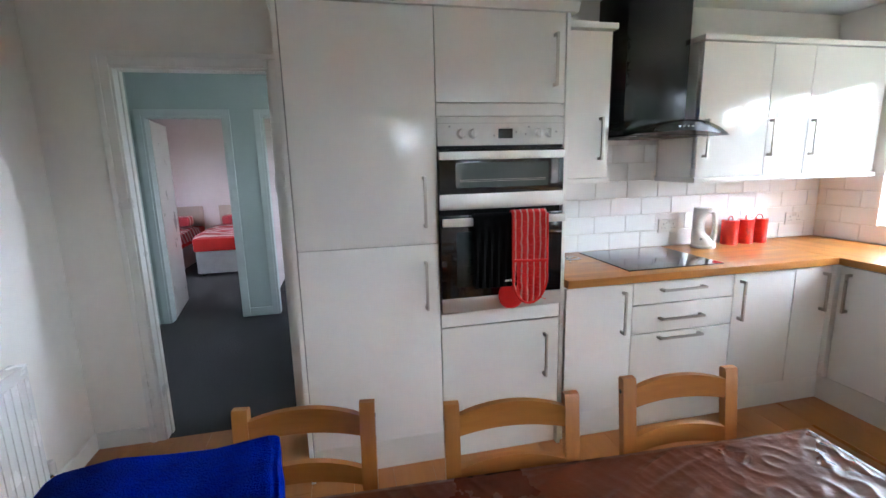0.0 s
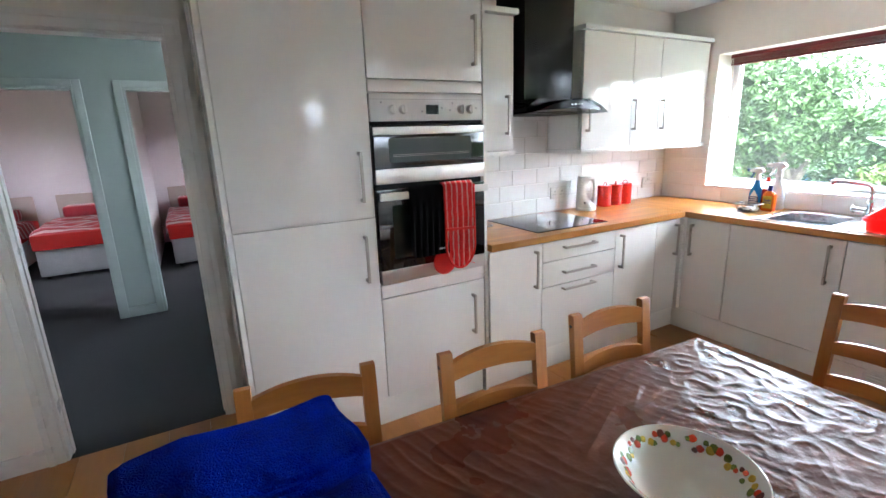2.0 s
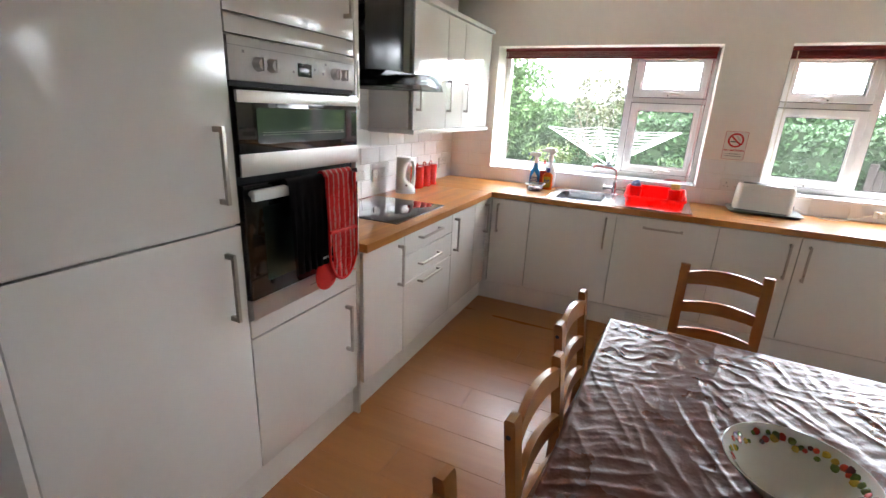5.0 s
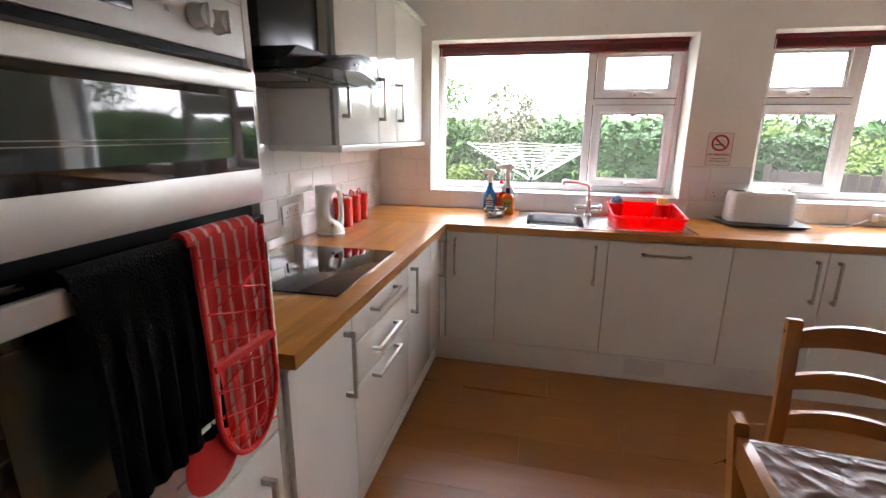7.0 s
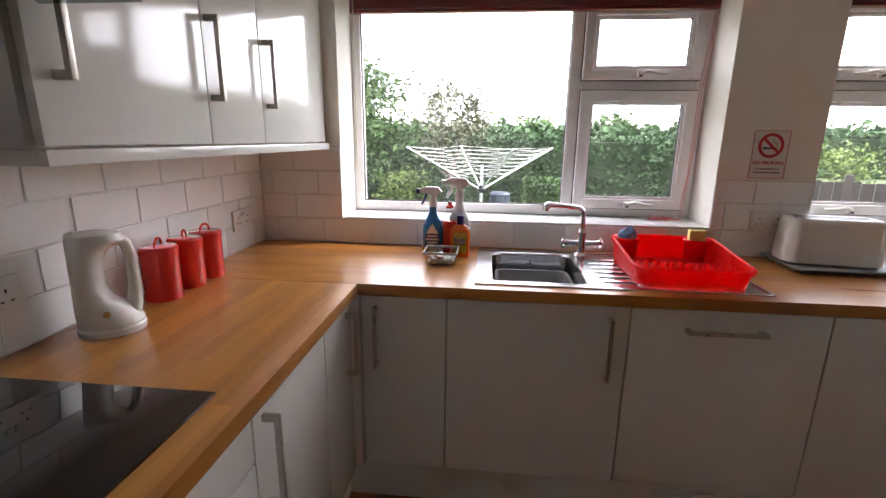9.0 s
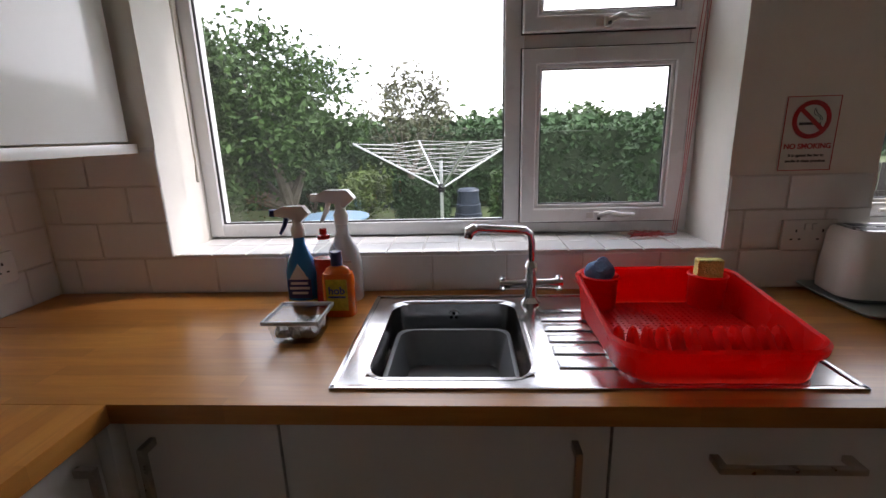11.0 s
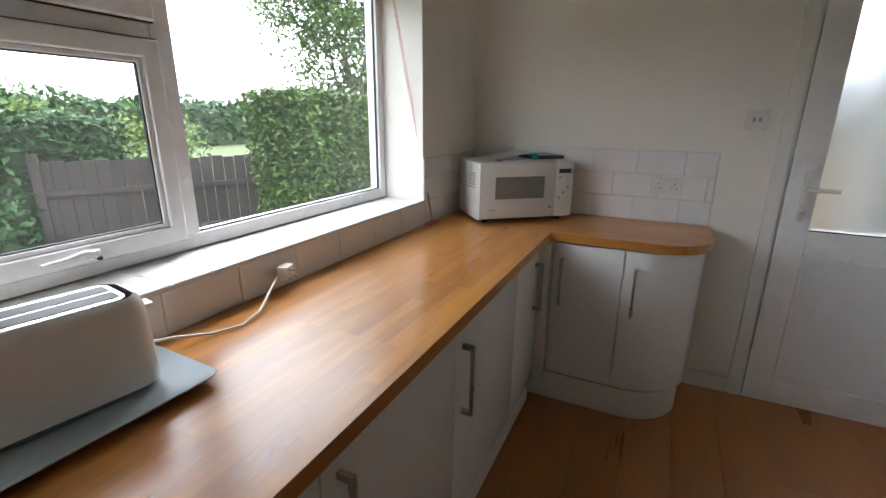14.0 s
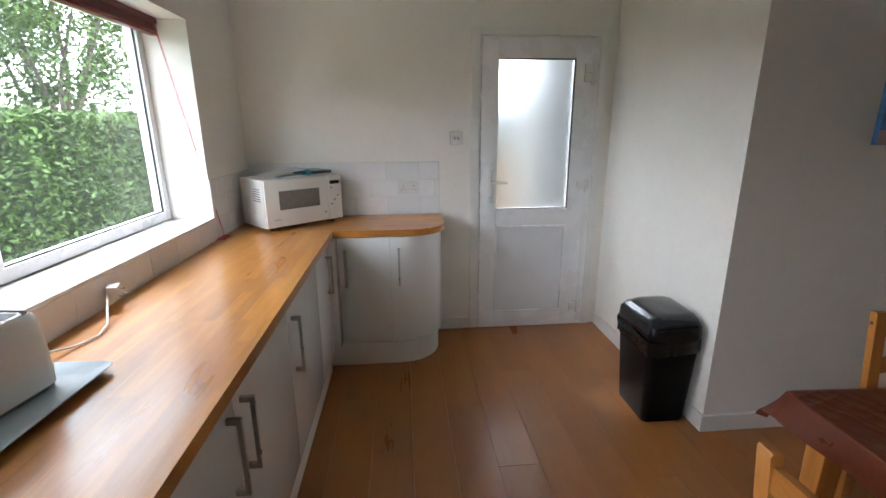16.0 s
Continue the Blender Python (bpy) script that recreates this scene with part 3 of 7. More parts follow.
# ---- windows ----
def window(name, lo, hi, flip, label):
    """A wide fixed light beside a casement with a top light; flip puts the casement at the low end."""
    win = thing(name, label, "window", ((WX + 0.25), (lo + hi) / 2, SILL), kind="structure")
    x0, x1 = WX + 0.215, WX + 0.275
    side = lambda u: lo + u if not flip else hi - u
    w = hi - lo

    def bar(u0, u1, z0, z1, xa=x0, xb=x1, bm=None):
        a, b = sorted((side(u0), side(u1)))
        return box(bm if bm else B(), xa, xb, a, b, z0, z1, bevel=0.006)
    frame_bm = B()
    for u0, u1, z0, z1 in ((0, 0.045, SILL, HEAD), (w - 0.045, w, SILL, HEAD), (0.045, w - 0.045, SILL, SILL + 0.045), (0.045, w - 0.045, HEAD - 0.045, HEAD), (0.545, 0.605, SILL + 0.045, HEAD - 0.045), (0.045, 0.545, 1.595, 1.65)):
        bar(u0, u1, z0, z1, bm=frame_bm)
    part("window_frame", frame_bm, M["upvc"], win, "white plastic window frame")
    for nm, z0, z1 in (("casement", SILL + 0.038, 1.60), ("top_light", 1.645, HEAD - 0.038)):
        sash_bm = B()
        u0, u1, s = 0.038, 0.552, 0.046
        sa, sb = sorted((side(u0), side(u1)))
        mitred(sash_bm, x0 - 0.020, x0 + 0.03, sa, sb, z0, z1, s, 0.007)
        sash = part(nm, sash_bm, M["upvc"], win, "opening sash of white plastic")
        gk = B()
        for a, b, c, d in ((u0 + s + 0.013, u0 + s + 0.017, z0 + s, z1 - s), (u1 - s - 0.017, u1 - s - 0.013, z0 + s, z1 - s), (u0 + s, u1 - s, z0 + s + 0.013, z0 + s + 0.017), (u0 + s, u1 - s, z1 - s - 0.017, z1 - s - 0.013)):
            a, b = sorted((side(a), side(b)))
            box(gk, x0 - 0.004, x0 + 0.0035, a, b, c, d)
        part("gasket", gk, M["gasket"], sash)
        # black strip standing in for the shadow line round the sash
        part("shadow_gap", mitred(B(), x0 - 0.003, x0 + 0.001, sa - 0.004, sb + 0.004, z0 - 0.004, z1 + 0.004, 0.008, 0.0005), M["gasket"], sash)
        bead = B()
        mitred(bead, x0 - 0.010, x0 + 0.003, sa + s, sb - s, z0 + s, z1 - s, 0.013, 0.005)
        part("glazing_bead", bead, M["upvc"], sash)
        pa, pb = sorted((side(u0 + s), side(u1 - s)))
        pane = part("pane", boxes((x0 + 0.004, x0 + 0.008, pa, pb, z0 + s, z1 - s)), M["pane"], sash)
        pane.visible_shadow = False
        hb = B()
        hu = 0.30
        hy = side(hu)
        hz = z0 + 0.022
        lathe(hb, [(0, hz - 0.014), (0.012, hz - 0.014), (0.013, hz + 0.012), (0, hz + 0.014)], x0 - 0.024, hy, 12)
        sgn = 1 if flip else -1
        tube(hb, [(x0 - 0.034, hy, hz), (x0 - 0.042, hy + sgn * 0.03, hz + 0.012), (x0 - 0.040, hy + sgn * 0.07, hz + 0.004), (x0 - 0.036, hy + sgn * 0.115, hz + 0.002)], [0.009, 0.009, 0.008, 0.006])
        box(hb, x0 - 0.022, x0 - 0.014, hy - 0.035, hy + 0.035, hz - 0.010, hz + 0.010, bevel=0.003)
        hd = part("window_handle", hb, M["white_plastic"], sash)
        part("keyhole", boxes((x0 - 0.0475, x0 - 0.036, hy - 0.004, hy + 0.004, hz - 0.011, hz - 0.003)), M["gasket"], sash)
    pa, pb = sorted((side(0.605), side(w - 0.045)))
    gk = boxes((x0 + 0.012, x0 + 0.02, pa, pa + 0.005, SILL + 0.045, HEAD - 0.045), (x0 + 0.012, x0 + 0.02, pb - 0.005, pb, SILL + 0.045, HEAD - 0.045), (x0 + 0.012, x0 + 0.02, pa, pb, SILL + 0.045, SILL + 0.05))
    part("gasket", gk, M["gasket"], win)
    pane = part("pane", boxes((x0 + 0.028, x0 + 0.032, pa, pb, SILL + 0.045, HEAD - 0.045)), M["pane"], win)
    pane.visible_shadow = False
    part("outer_sill", boxes((WX + 0.27, WX + 0.36, lo, hi, SILL - 0.03, SILL), bevel=0.004), M["upvc"], win)
    return win


window_1 = window("window_1", *W1, False, "white plastic window above the sink looking onto the garden")
window_2 = window("window_2", *W2, True, "white plastic window above the worktop looking onto fields")

# bedding for tiles (grout) is the wall itself; thin grout sheets stand just proud of it
grout = B()
box(grout, 1.25, WX, WY - 0.004, WY, TOP, 1.36)
box(grout, 1.69, 2.18, WY - 0.004, WY, 1.36, 1.80)
gw = B()
box(gw, WX - 0.004, WX, EY, WY, TOP, SILL - 0.012)
for a, b, zt in ((W2[1], W1[0], 1.222), (EY, W2[0], 1.222), (W1[1], WY, 1.34)):
    box(gw, WX - 0.004, WX, a, b, SILL - 0.012, zt)
for w in (W1, W2):
    box(gw, WX - 0.004, WX + 0.215, w[0], w[1], SILL - 0.012, SILL - 0.008)
ge = boxes((2.256, WX - 0.004, EY, EY + 0.004, TOP, 1.257))
GROUT = [part("grout_bed", grout, M["grout"], wall_oven), part("grout_bed", gw, M["grout"], wall_window), part("grout_bed", ge, M["grout"], wall_end)]

# ---- back door ----
door_2 = thing("door_2", "closed white plastic back door with frosted glass", "door", ((D2[0] + D2[1]) / 2, EY - 0.04, 0), kind="structure")
fy0, fy1 = EY - 0.075, EY + 0.005
part("door_frame", boxes((D2[0], D2[0] + 0.05, fy0, fy1, 0, D2[2]), (D2[1] - 0.012, D2[1], fy0, fy1, 0, D2[2]), (D2[0] + 0.05, D2[1] - 0.012, fy0, fy1, D2[2] - 0.012, D2[2]), bevel=0.004), M["upvc"], door_2)
dx0, dx1 = D2[0] + 0.052, D2[1] - 0.014
gx0, gx1 = 1.335, 1.855
dy0, dy1 = EY - 0.055, EY + 0.018
leaf = part("door_leaf", boxes((dx0, gx0, dy0, dy1, 0.015, D2[2] - 0.014), (gx1, dx1, dy0, dy1, 0.015, D2[2] - 0.014), (gx0, gx1, dy0, dy1, 0.015, 0.12), (gx0, gx1, dy0, dy1, 0.79, 0.915), (gx0, gx1, dy0, dy1, 1.92, D2[2] - 0.014), bevel=0.005), M["upvc"], door_2, "white plastic door leaf")
part("threshold", boxes((D2[0], D2[1], EY - 0.10, EY + 0.012, 0, 0.0145), bevel=0.003), M["upvc"], door_2)
part("lower_panel", boxes((gx0, gx1, dy0 + 0.02, dy1 - 0.014, 0.12, 0.79)), M["upvc_panel"], leaf)
part("panel_bead", boxes((gx0, gx0 + 0.014, dy1 - 0.012, dy1 + 0.004, 0.12, 0.79), (gx1 - 0.014, gx1, dy1 - 0.012, dy1 + 0.004, 0.12, 0.79), (gx0, gx1, dy1 - 0.012, dy1 + 0.004, 0.12, 0.134), (gx0, gx1, dy1 - 0.012, dy1 + 0.004, 0.776, 0.79), bevel=0.004), M["upvc"], leaf)
fg = part("frosted_pane", boxes((gx0, gx1, dy0 + 0.03, dy0 + 0.036, 0.915, 1.92)), M["frosted"], leaf, "frosted glass")
fg.visible_shadow = False
part("gasket", boxes((gx0, gx0 + 0.006, dy1 - 0.01, dy1 + 0.002, 0.915, 1.92), (gx0, gx1, dy1 - 0.01, dy1 + 0.002, 1.914, 1.92), (gx0, gx1, dy1 - 0.01, dy1 + 0.002, 0.915, 0.920)), M["gasket"], leaf)
hb = boxes((1.885, 1.915, dy1, dy1 + 0.012, 0.96, 1.19), bevel=0.005)
tube(hb, [(1.90, dy1 + 0.01, 1.112), (1.90, dy1 + 0.05, 1.112), (1.885, dy1 + 0.058, 1.112), (1.79, dy1 + 0.058, 1.110)], [0.010, 0.010, 0.011, 0.009])
dh = part("door_handle", hb, M["white_plastic"], leaf, "white lever handle")
kb = B()
tube(kb, [(1.90, dy1 + 0.011, 1.0), (1.90, dy1 + 0.022, 1.0)], 0.008)
part("lock_barrel", kb, M["steel"], leaf)
hg = B()
for z in (0.155, 1.08, 1.80, 1.86):
    box(hg, dx0 - 0.03, dx0 + 0.055, dy1 - 0.002, dy1 + 0.022, z - 0.028, z + 0.028, bevel=0.006)
    tube(hg, [(dx0 - 0.002, dy1 + 0.018, z - 0.045), (dx0 - 0.002, dy1 + 0.018, z + 0.045)], 0.011)
part("hinges", hg, M["white_plastic"], leaf)

# ---- hall and bedrooms beyond the doorway ----
HY, BY = 4.80, 8.35
hall_floor = setting("floor_hall", boxes((-2.9, 1.6, WY + 0.0, BY, -0.06, -0.004)), M["carpet"], "charcoal carpet in the hall and bedrooms", "floor")
setting("wall_hall", wall_with_holes(B(), "y", HY, HY + 0.10, -2.9, 1.6, -0.05, CEIL, [(-1.47, -0.79, -0.05, 1.944), (-0.47, 0.26, -0.05, 1.944)]), M["hall_wall"], "pale blue-green hall wall with two bedroom doorways", "wall")
setting("wall_hall_left", boxes((-1.66, -1.56, WY + 0.12, HY, -0.05, CEIL)), M["hall_wall"], "pale blue-green hall wall", "wall")
# opening cut out of view to let daylight into the hall
setting("wall_hall_right", wall_with_holes(B(), "x", 0.75, 0.85, WY + 0.12, HY, -0.05, CEIL, [(3.5, 4.2, 1.2, 2.0)]), M["hall_wall"], "pale blue-green hall wall with an unseen opening added to light the hall", "wall")
setting("wall_hall_back", wall_with_holes(B(), "y", WY + 0.081, WY + 0.085, -1.56, 0.75, -0.05, CEIL, [(D1[0] - 0.001, D1[1] + 0.001, -0.05, D1[2] + 0.001)]), M["hall_wall"], "pale blue-green painted back of the kitchen wall", "wall")
setting("wall_bedroom_back", boxes((-2.9, 1.6, BY, BY + 0.1, -0.05, CEIL)), M["bed_wall"], "pale pink bedroom wall", "wall")
setting("wall_bedroom_between", boxes((-0.66, -0.58, HY + 0.1, BY, -0.05, CEIL)), M["bed_wall"], "pale pink wall between the bedrooms", "wall")
setting("wall_bedroom_left", wall_with_holes(B(), "x", -3.0, -2.9, HY, BY, -0.05, CEIL, [(6.1, 7.0, 1.0, 1.8)]), M["bed_wall"], "pale pink bedroom wall with a window", "wall")
setting("wall_bedroom_right", wall_with_holes(B(), "x", 1.6, 1.7, HY, BY, -0.05, CEIL, [(6.1, 7.0, 1.0, 1.8)]), M["bed_wall"], "pale pink bedroom wall with a window", "wall")
setting("ceiling_hall", boxes((-3.0, 1.7, WY + 0.12, BY + 0.1, CEIL + 0.002, CEIL + 0.1)), M["ceiling"], "white ceiling over the hall and bedrooms", "ceiling")
t3 = B()
for a, b in ((-1.47, -0.79), (-0.47, 0.26)):
    for e, s in ((a, -1), (b, 1)):
        u, w = sorted((e, e + s * 0.055))
        box(t3, u, w, HY - 0.018, HY, 0, 2.0, bevel=0.004)
        u, w = sorted((e, e - s * 0.02))
        box(t3, u, w, HY - 0.01, HY + 0.11, 0, 1.944, bevel=0.003)
    box(t3, a, b, HY - 0.018, HY, 1.944, 2.0, bevel=0.004)
    box(t3, a + 0.02, b - 0.02, HY - 0.01, HY + 0.11, 1.925, 1.944, bevel=0.003)
box(t3, -0.735, -0.525, HY - 0.014, HY, 0, 0.085, bevel=0.003)
setting("trim", t3, mat("hall_trim_paint", (0.46, 0.52, 0.50), 0.5), "pale blue-green door casings in the hall", "door frame")
hall_door = thing("door_3", "open white bedroom door folded back against the wall", "door", (-1.45, HY + 0.11, 0), kind="structure")
dl = B()
box(dl, 0, 0.72, 0, 0.04, 0.008, 1.92, bevel=0.003)
bmesh.ops.rotate(dl, verts=dl.verts[:], cent=(0, 0, 0), matrix=Matrix.Rotation(radians(98), 3, "Z"))
bmesh.ops.translate(dl, verts=dl.verts[:], vec=(-1.45, HY + 0.12, 0))
leaf3 = part("door_leaf", dl, M["white_gloss"], hall_door)


# ---- fitted kitchen ----
def bar_handle(parent, x, y, z, length, out, upright=True):
    """A square bar handle; out is the unit vector it stands off along."""
    ox, oy = out
    bm = B()
    s = 0.006
    d = 0.032
    if upright:
        cx, cy = x + ox * d, y + oy * d
        box(bm, cx - s, cx + s, cy - s, cy + s, z, z + length, bevel=0.0015)
        for zz in (z + 0.008, z + length - 0.008):
            a, b = sorted((x, cx)) if ox else (x - s, x + s)
            c, e = sorted((y, cy)) if oy else (y - s, y + s)
            box(bm, a, b, c, e, zz - 0.008, zz + 0.008, bevel=0.001)
    else:
        if oy:
            cy = y + oy * d
            box(bm, x, x + length, cy - s, cy + s, z - s, z + s, bevel=0.0015)
            for xx in (x + 0.008, x + length - 0.008):
                a, b = sorted((y, cy))
                box(bm, xx - 0.008, xx + 0.008, a, b, z - s, z + s, bevel=0.001)
        else:
            cx = x + ox * d
            box(bm, cx - s, cx + s, y, y + length, z - s, z + s, bevel=0.0015)
            for yy in (y + 0.008, y + length - 0.008):
                a, b = sorted((x, cx))
                box(bm, a, b, yy - 0.008, yy + 0.008, z - s, z + s, bevel=0.001)
    return part("handle", bm, M["handle"], parent, "satin metal bar handle")


FY = 2.082          # door fronts on the oven side
FX = 2.957          # door fronts on the window side
G = 0.0024          # half a gap between doors


def cabinet_y(name, label, x0, x1, depth, body, doors, front, group=""):
    """A unit that faces -y. body: (z0, z1); doors: (x0, x1, z0, z1, handle) with handle (x, z, length, upright)."""
    cab = thing(name, label, "cabinet", ((x0 + x1) / 2, front + depth / 2, body[0]), group)
    part("body", boxes((x0 + 0.001, x1 - 0.001, front + 0.034, WY - 0.006, body[0], body[1]), bevel=0.001), M["carcass"], cab)
    for dx0_, dx1_, z0, z1, h in doors:
        nm = "drawer_front" if h and not h[3] else "door"
        d = part(nm, boxes((dx0_ + G, dx1_ - G, front, front + 0.019, z0 + G, z1 - G), bevel=0.0022), M["cabinet"], cab)
        if h:
            bar_handle(d, h[0], front, h[1], h[2], (0, -1), h[3])
    return cab


# tall larder housing
TY = 2.102
tall = cabinet_y("tall_cabinet", "tall glossy white fridge housing beside the hall doorway", 0.022, 0.641, 0.58, (0.15, 2.11), [(0.022, 0.641, 0.165, 1.112, (0.575, 0.81, 0.225, True)), (0.022, 0.641, 1.116, 2.11, (0.578, 1.19, 0.225, True))], TY, "tall kitchen units")
part("end_panel", boxes((0.0, 0.020, TY - 0.002, WY - 0.003, 0.0, 2.11), bevel=0.0015), M["cabinet"], tall)
oven_unit = cabinet_y("oven_housing", "tall glossy white oven housing with a door above and below", 0.641, 1.246, 0.58, (0.15, 2.11), [(0.641, 1.246, 0.165, 0.702, (1.165, 0.405, 0.225, True)), (0.641, 1.246, 0.704, 0.774, None), (0.641, 1.246, 1.667, 1.722, None), (0.641, 1.246, 1.724, 2.11, (1.19, 1.795, 0.225, True))], TY, "tall kitchen units")
part("end_panel", boxes((1.248, 1.266, TY - 0.002, WY - 0.003, 0.0, 2.11), bevel=0.0015), M["cabinet"], oven_unit)
cor = B()
prism(cor, [(TY - 0.03, 2.155), (TY - 0.03, 2.145), (TY - 0.012, 2.111), (WY - 0.003, 2.111), (WY - 0.003, 2.155)], -0.02, 1.296, "x")
solid("cornice", cor, M["cabinet"], "white cornice along the top of the tall units", "cornice", at=(0.6, 2.4, 2.111), smooth=False)

# the double oven
oven = thing("built_in_oven", "built-in silver and black double oven", "oven", (0.943, 2.3, 0.778))
ox0, ox1 = 0.645, 1.243
oy = TY - 0.003
part("oven_body", boxes((ox0 + 0.004, ox1 - 0.004, TY + 0.012, TY + 0.5, 0.779, 1.664)), M["black_plastic"], oven)
ctl = part("control_panel", boxes((ox0, ox1, oy, TY + 0.014, 1.543, 1.664), bevel=0.003), M["oven_white"], oven, "white control panel")
part("panel_groove", boxes((ox0 + 0.001, ox1 - 0.001, oy - 0.0005, oy + 0.01, 1.638, 1.6395)), M["grey_print"], ctl)
for kx in (0.752, 0.806, 1.118, 1.168):
    kb = B()
    tube(kb, [(kx, oy, 1.594), (kx, oy - 0.008, 1.594), (kx, oy - 0.024, 1.594)], [0.021, 0.020, 0.016], 20)
    box(kb, kx - 0.003, kx + 0.003, oy - 0.030, oy - 0.006, 1.575, 1.613, bevel=0.001)
    part("knob", kb, M["white_plastic"], ctl)
part("display", boxes((0.925, 0.992, oy - 0.002, oy + 0.002, 1.572, 1.615), bevel=0.001), M["display"], ctl)
for kx, kz in ((0.70, 1.625), (1.07, 1.622), (0.905, 1.585), (1.01, 1.6), (1.055, 1.59), (1.205, 1.60)):
    part("print_mark", boxes((kx - 0.004, kx + 0.004, oy - 0.0012, oy + 0.001, kz - 0.004, kz + 0.004)), M["grey_print"], ctl)
part("vent_slot", boxes((ox0, ox1, TY + 0.004, TY + 0.02, 1.528, 1.542)), M["black_plastic"], oven)
d_top = part("grill_door", boxes((ox0 + 0.002, ox1 - 0.002, oy - 0.012, TY + 0.012, 1.262, 1.526), bevel=0.004), M["black_glass"], oven, "black glass grill door")
part("door_rail", boxes((ox0 + 0.002, ox1 - 0.002, oy - 0.020, oy - 0.004, 1.482, 1.518), bevel=0.005), M["silver"], d_top, "silver handle rail")
part("lower_rail", boxes((ox0 + 0.002, ox1 - 0.002, oy - 0.0145, oy - 0.004, 1.262, 1.331), bevel=0.002), M["silver"], d_top)
part("oven_window", prism(B(), rounded(0.72, 1.165, 1.358, 1.468, 0.012), oy - 0.0135, oy - 0.010, "y"), M["oven_window"], d_top, "grey-green oven window")
rk = B()
for z in (1.385, 1.392):
    box(rk, 0.74, 1.15, oy - 0.0142, oy - 0.0134, z, z + 0.0015)
part("rack_line", rk, M["grey_print"], d_top)
d_low = part("oven_door", boxes((ox0 + 0.002, ox1 - 0.002, oy - 0.012, TY + 0.012, 0.848, 1.236), bevel=0.004), M["black_glass"], oven, "black glass main oven door")
part("oven_window", prism(B(), rounded(0.72, 1.165, 0.90, 1.16, 0.012), oy - 0.0128, oy - 0.010, "y"), M["oven_window"], d_low)
hr = B()
tube(hr, [(ox0 + 0.03, oy - 0.005, 1.207), (ox0 + 0.03, oy - 0.045, 1.207)], 0.010)
tube(hr, [(ox1 - 0.03, oy - 0.005, 1.207), (ox1 - 0.03, oy - 0.045, 1.207)], 0.010)
box(hr, ox0 + 0.004, ox1 - 0.004, oy - 0.055, oy - 0.038, 1.19, 1.226, bevel=0.007, seg=3)
part("handle_rail", hr, M["silver"], d_low, "silver rail handle")
part("lower_rail", boxes((ox0 + 0.001, ox1 - 0.001, oy - 0.014, TY + 0.012, 0.779, 0.846), bevel=0.003), M["silver"], oven)
part("badge_mark", boxes((0.925, 0.985, oy - 0.015, oy - 0.013, 0.812, 0.817)), M["grey_print"], oven)


def hanging(name, x0, x1, y, z_low, z_high, material, label, category, fold=0.004, waves=3, thick=0.006, round_end=False):
    """A cloth hung over the oven's rail."""
    bm = B()
    nx, nz = 18, 26
    grid = []
    for j in range(nz + 1):
        row = []
        v = j / nz
        for i in range(nx + 1):
            u = i / nx
            w = x0 + (x1 - x0) * u
            z = z_high - (z_high - z_low) * v
            if round_end and v > 0.72:
                s = (v - 0.72) / 0.28
                half = (x1 - x0) / 2
                w = (x0 + x1) / 2 + (w - (x0 + x1) / 2) * math.sqrt(max(0.02, 1 - s * s * 0.93))
            d = fold * math.sin(u * waves * 2 * math.pi + 1.2 * v) * min(1, v * 2.2) + 0.003 * noise.noise((u * 3, v * 4, x0 * 7))
            row.append(bm.verts.new((w, y - 0.006 - abs(d) - 0.004 * v, z)))
        grid.append(row)
    for a, b in zip(grid, grid[1:]):
        for i in range(nx):
            bm.faces.new((a[i], a[i + 1], b[i + 1], b[i]))
    bmesh.ops.solidify(bm, geom=bm.faces[:], thickness=thick)
    # the fold over the rail
    tube(bm, [(x0 + 0.002, y + 0.014, z_high - 0.002), ((x0 + x1) / 2, y + 0.014, z_high - 0.001), (x1 - 0.002, y + 0.014, z_high - 0.002)], 0.016, 10)
    box(bm, x0 + 0.004, x1 - 0.004, y + 0.022, y + 0.028, z_high - 0.12, z_high, bevel=0.002)
    return solid(name, bm, material, label, category, at=((x0 + x1) / 2, y, z_low))


hanging("tea_towel", 0.785, 0.985, oy - 0.057, 0.905, 1.232, M["towel_black"], "black tea towel hung over the oven handle", "towel", 0.012, 3)
GX0, GX1 = 0.966, 1.138
GXM = (GX0 + GX1) / 2
glove = hanging("oven_glove", GX0, GX1, oy - 0.060, 0.815, 1.240, M["glove"], "red and white striped quilted oven glove on the oven handle", "oven glove", 0.007, 2, 0.016, True)
gb = B()
for j in range(8):
    z_ = 1.215 - j * 0.048
    for za, zb in ((z_, z_ - 0.05), (z_ - 0.05, z_)):
        tube(gb, [(GX0 + 0.006, oy - 0.0765, za), (GXM, oy - 0.0815, (za + zb) / 2), (GX1 - 0.006, oy - 0.0765, zb)], 0.0016, 5)
part("quilting_seam", gb, M["glove_back"], glove)
part("pocket_edge", prism(B(), [(GX0 + 0.002, 1.030), (GX1 - 0.002, 1.022), (GX1 - 0.002, 1.010), (GX0 + 0.002, 1.018)], oy - 0.086, oy - 0.070, "y"), M["glove_back"], glove, "plain red pocket edge")
gb = B()
for xe in (GX0 + 0.0015, GX1 - 0.0015):
    tube(gb, [(xe, oy - 0.073, 1.235), (xe, oy - 0.076, 1.08), (xe, oy - 0.078, 0.945)], 0.005, 8)
arc = [(GXM + (GX1 - GX0) / 2 * math.cos(a), oy - 0.079, 0.945 + 0.128 * math.sin(a)) for a in [math.pi + math.pi * k / 14 for k in range(15)]]
tube(gb, arc, 0.005, 8)
part("piping", gb, M["glove_back"], glove, "red piped edge")
gb = B()
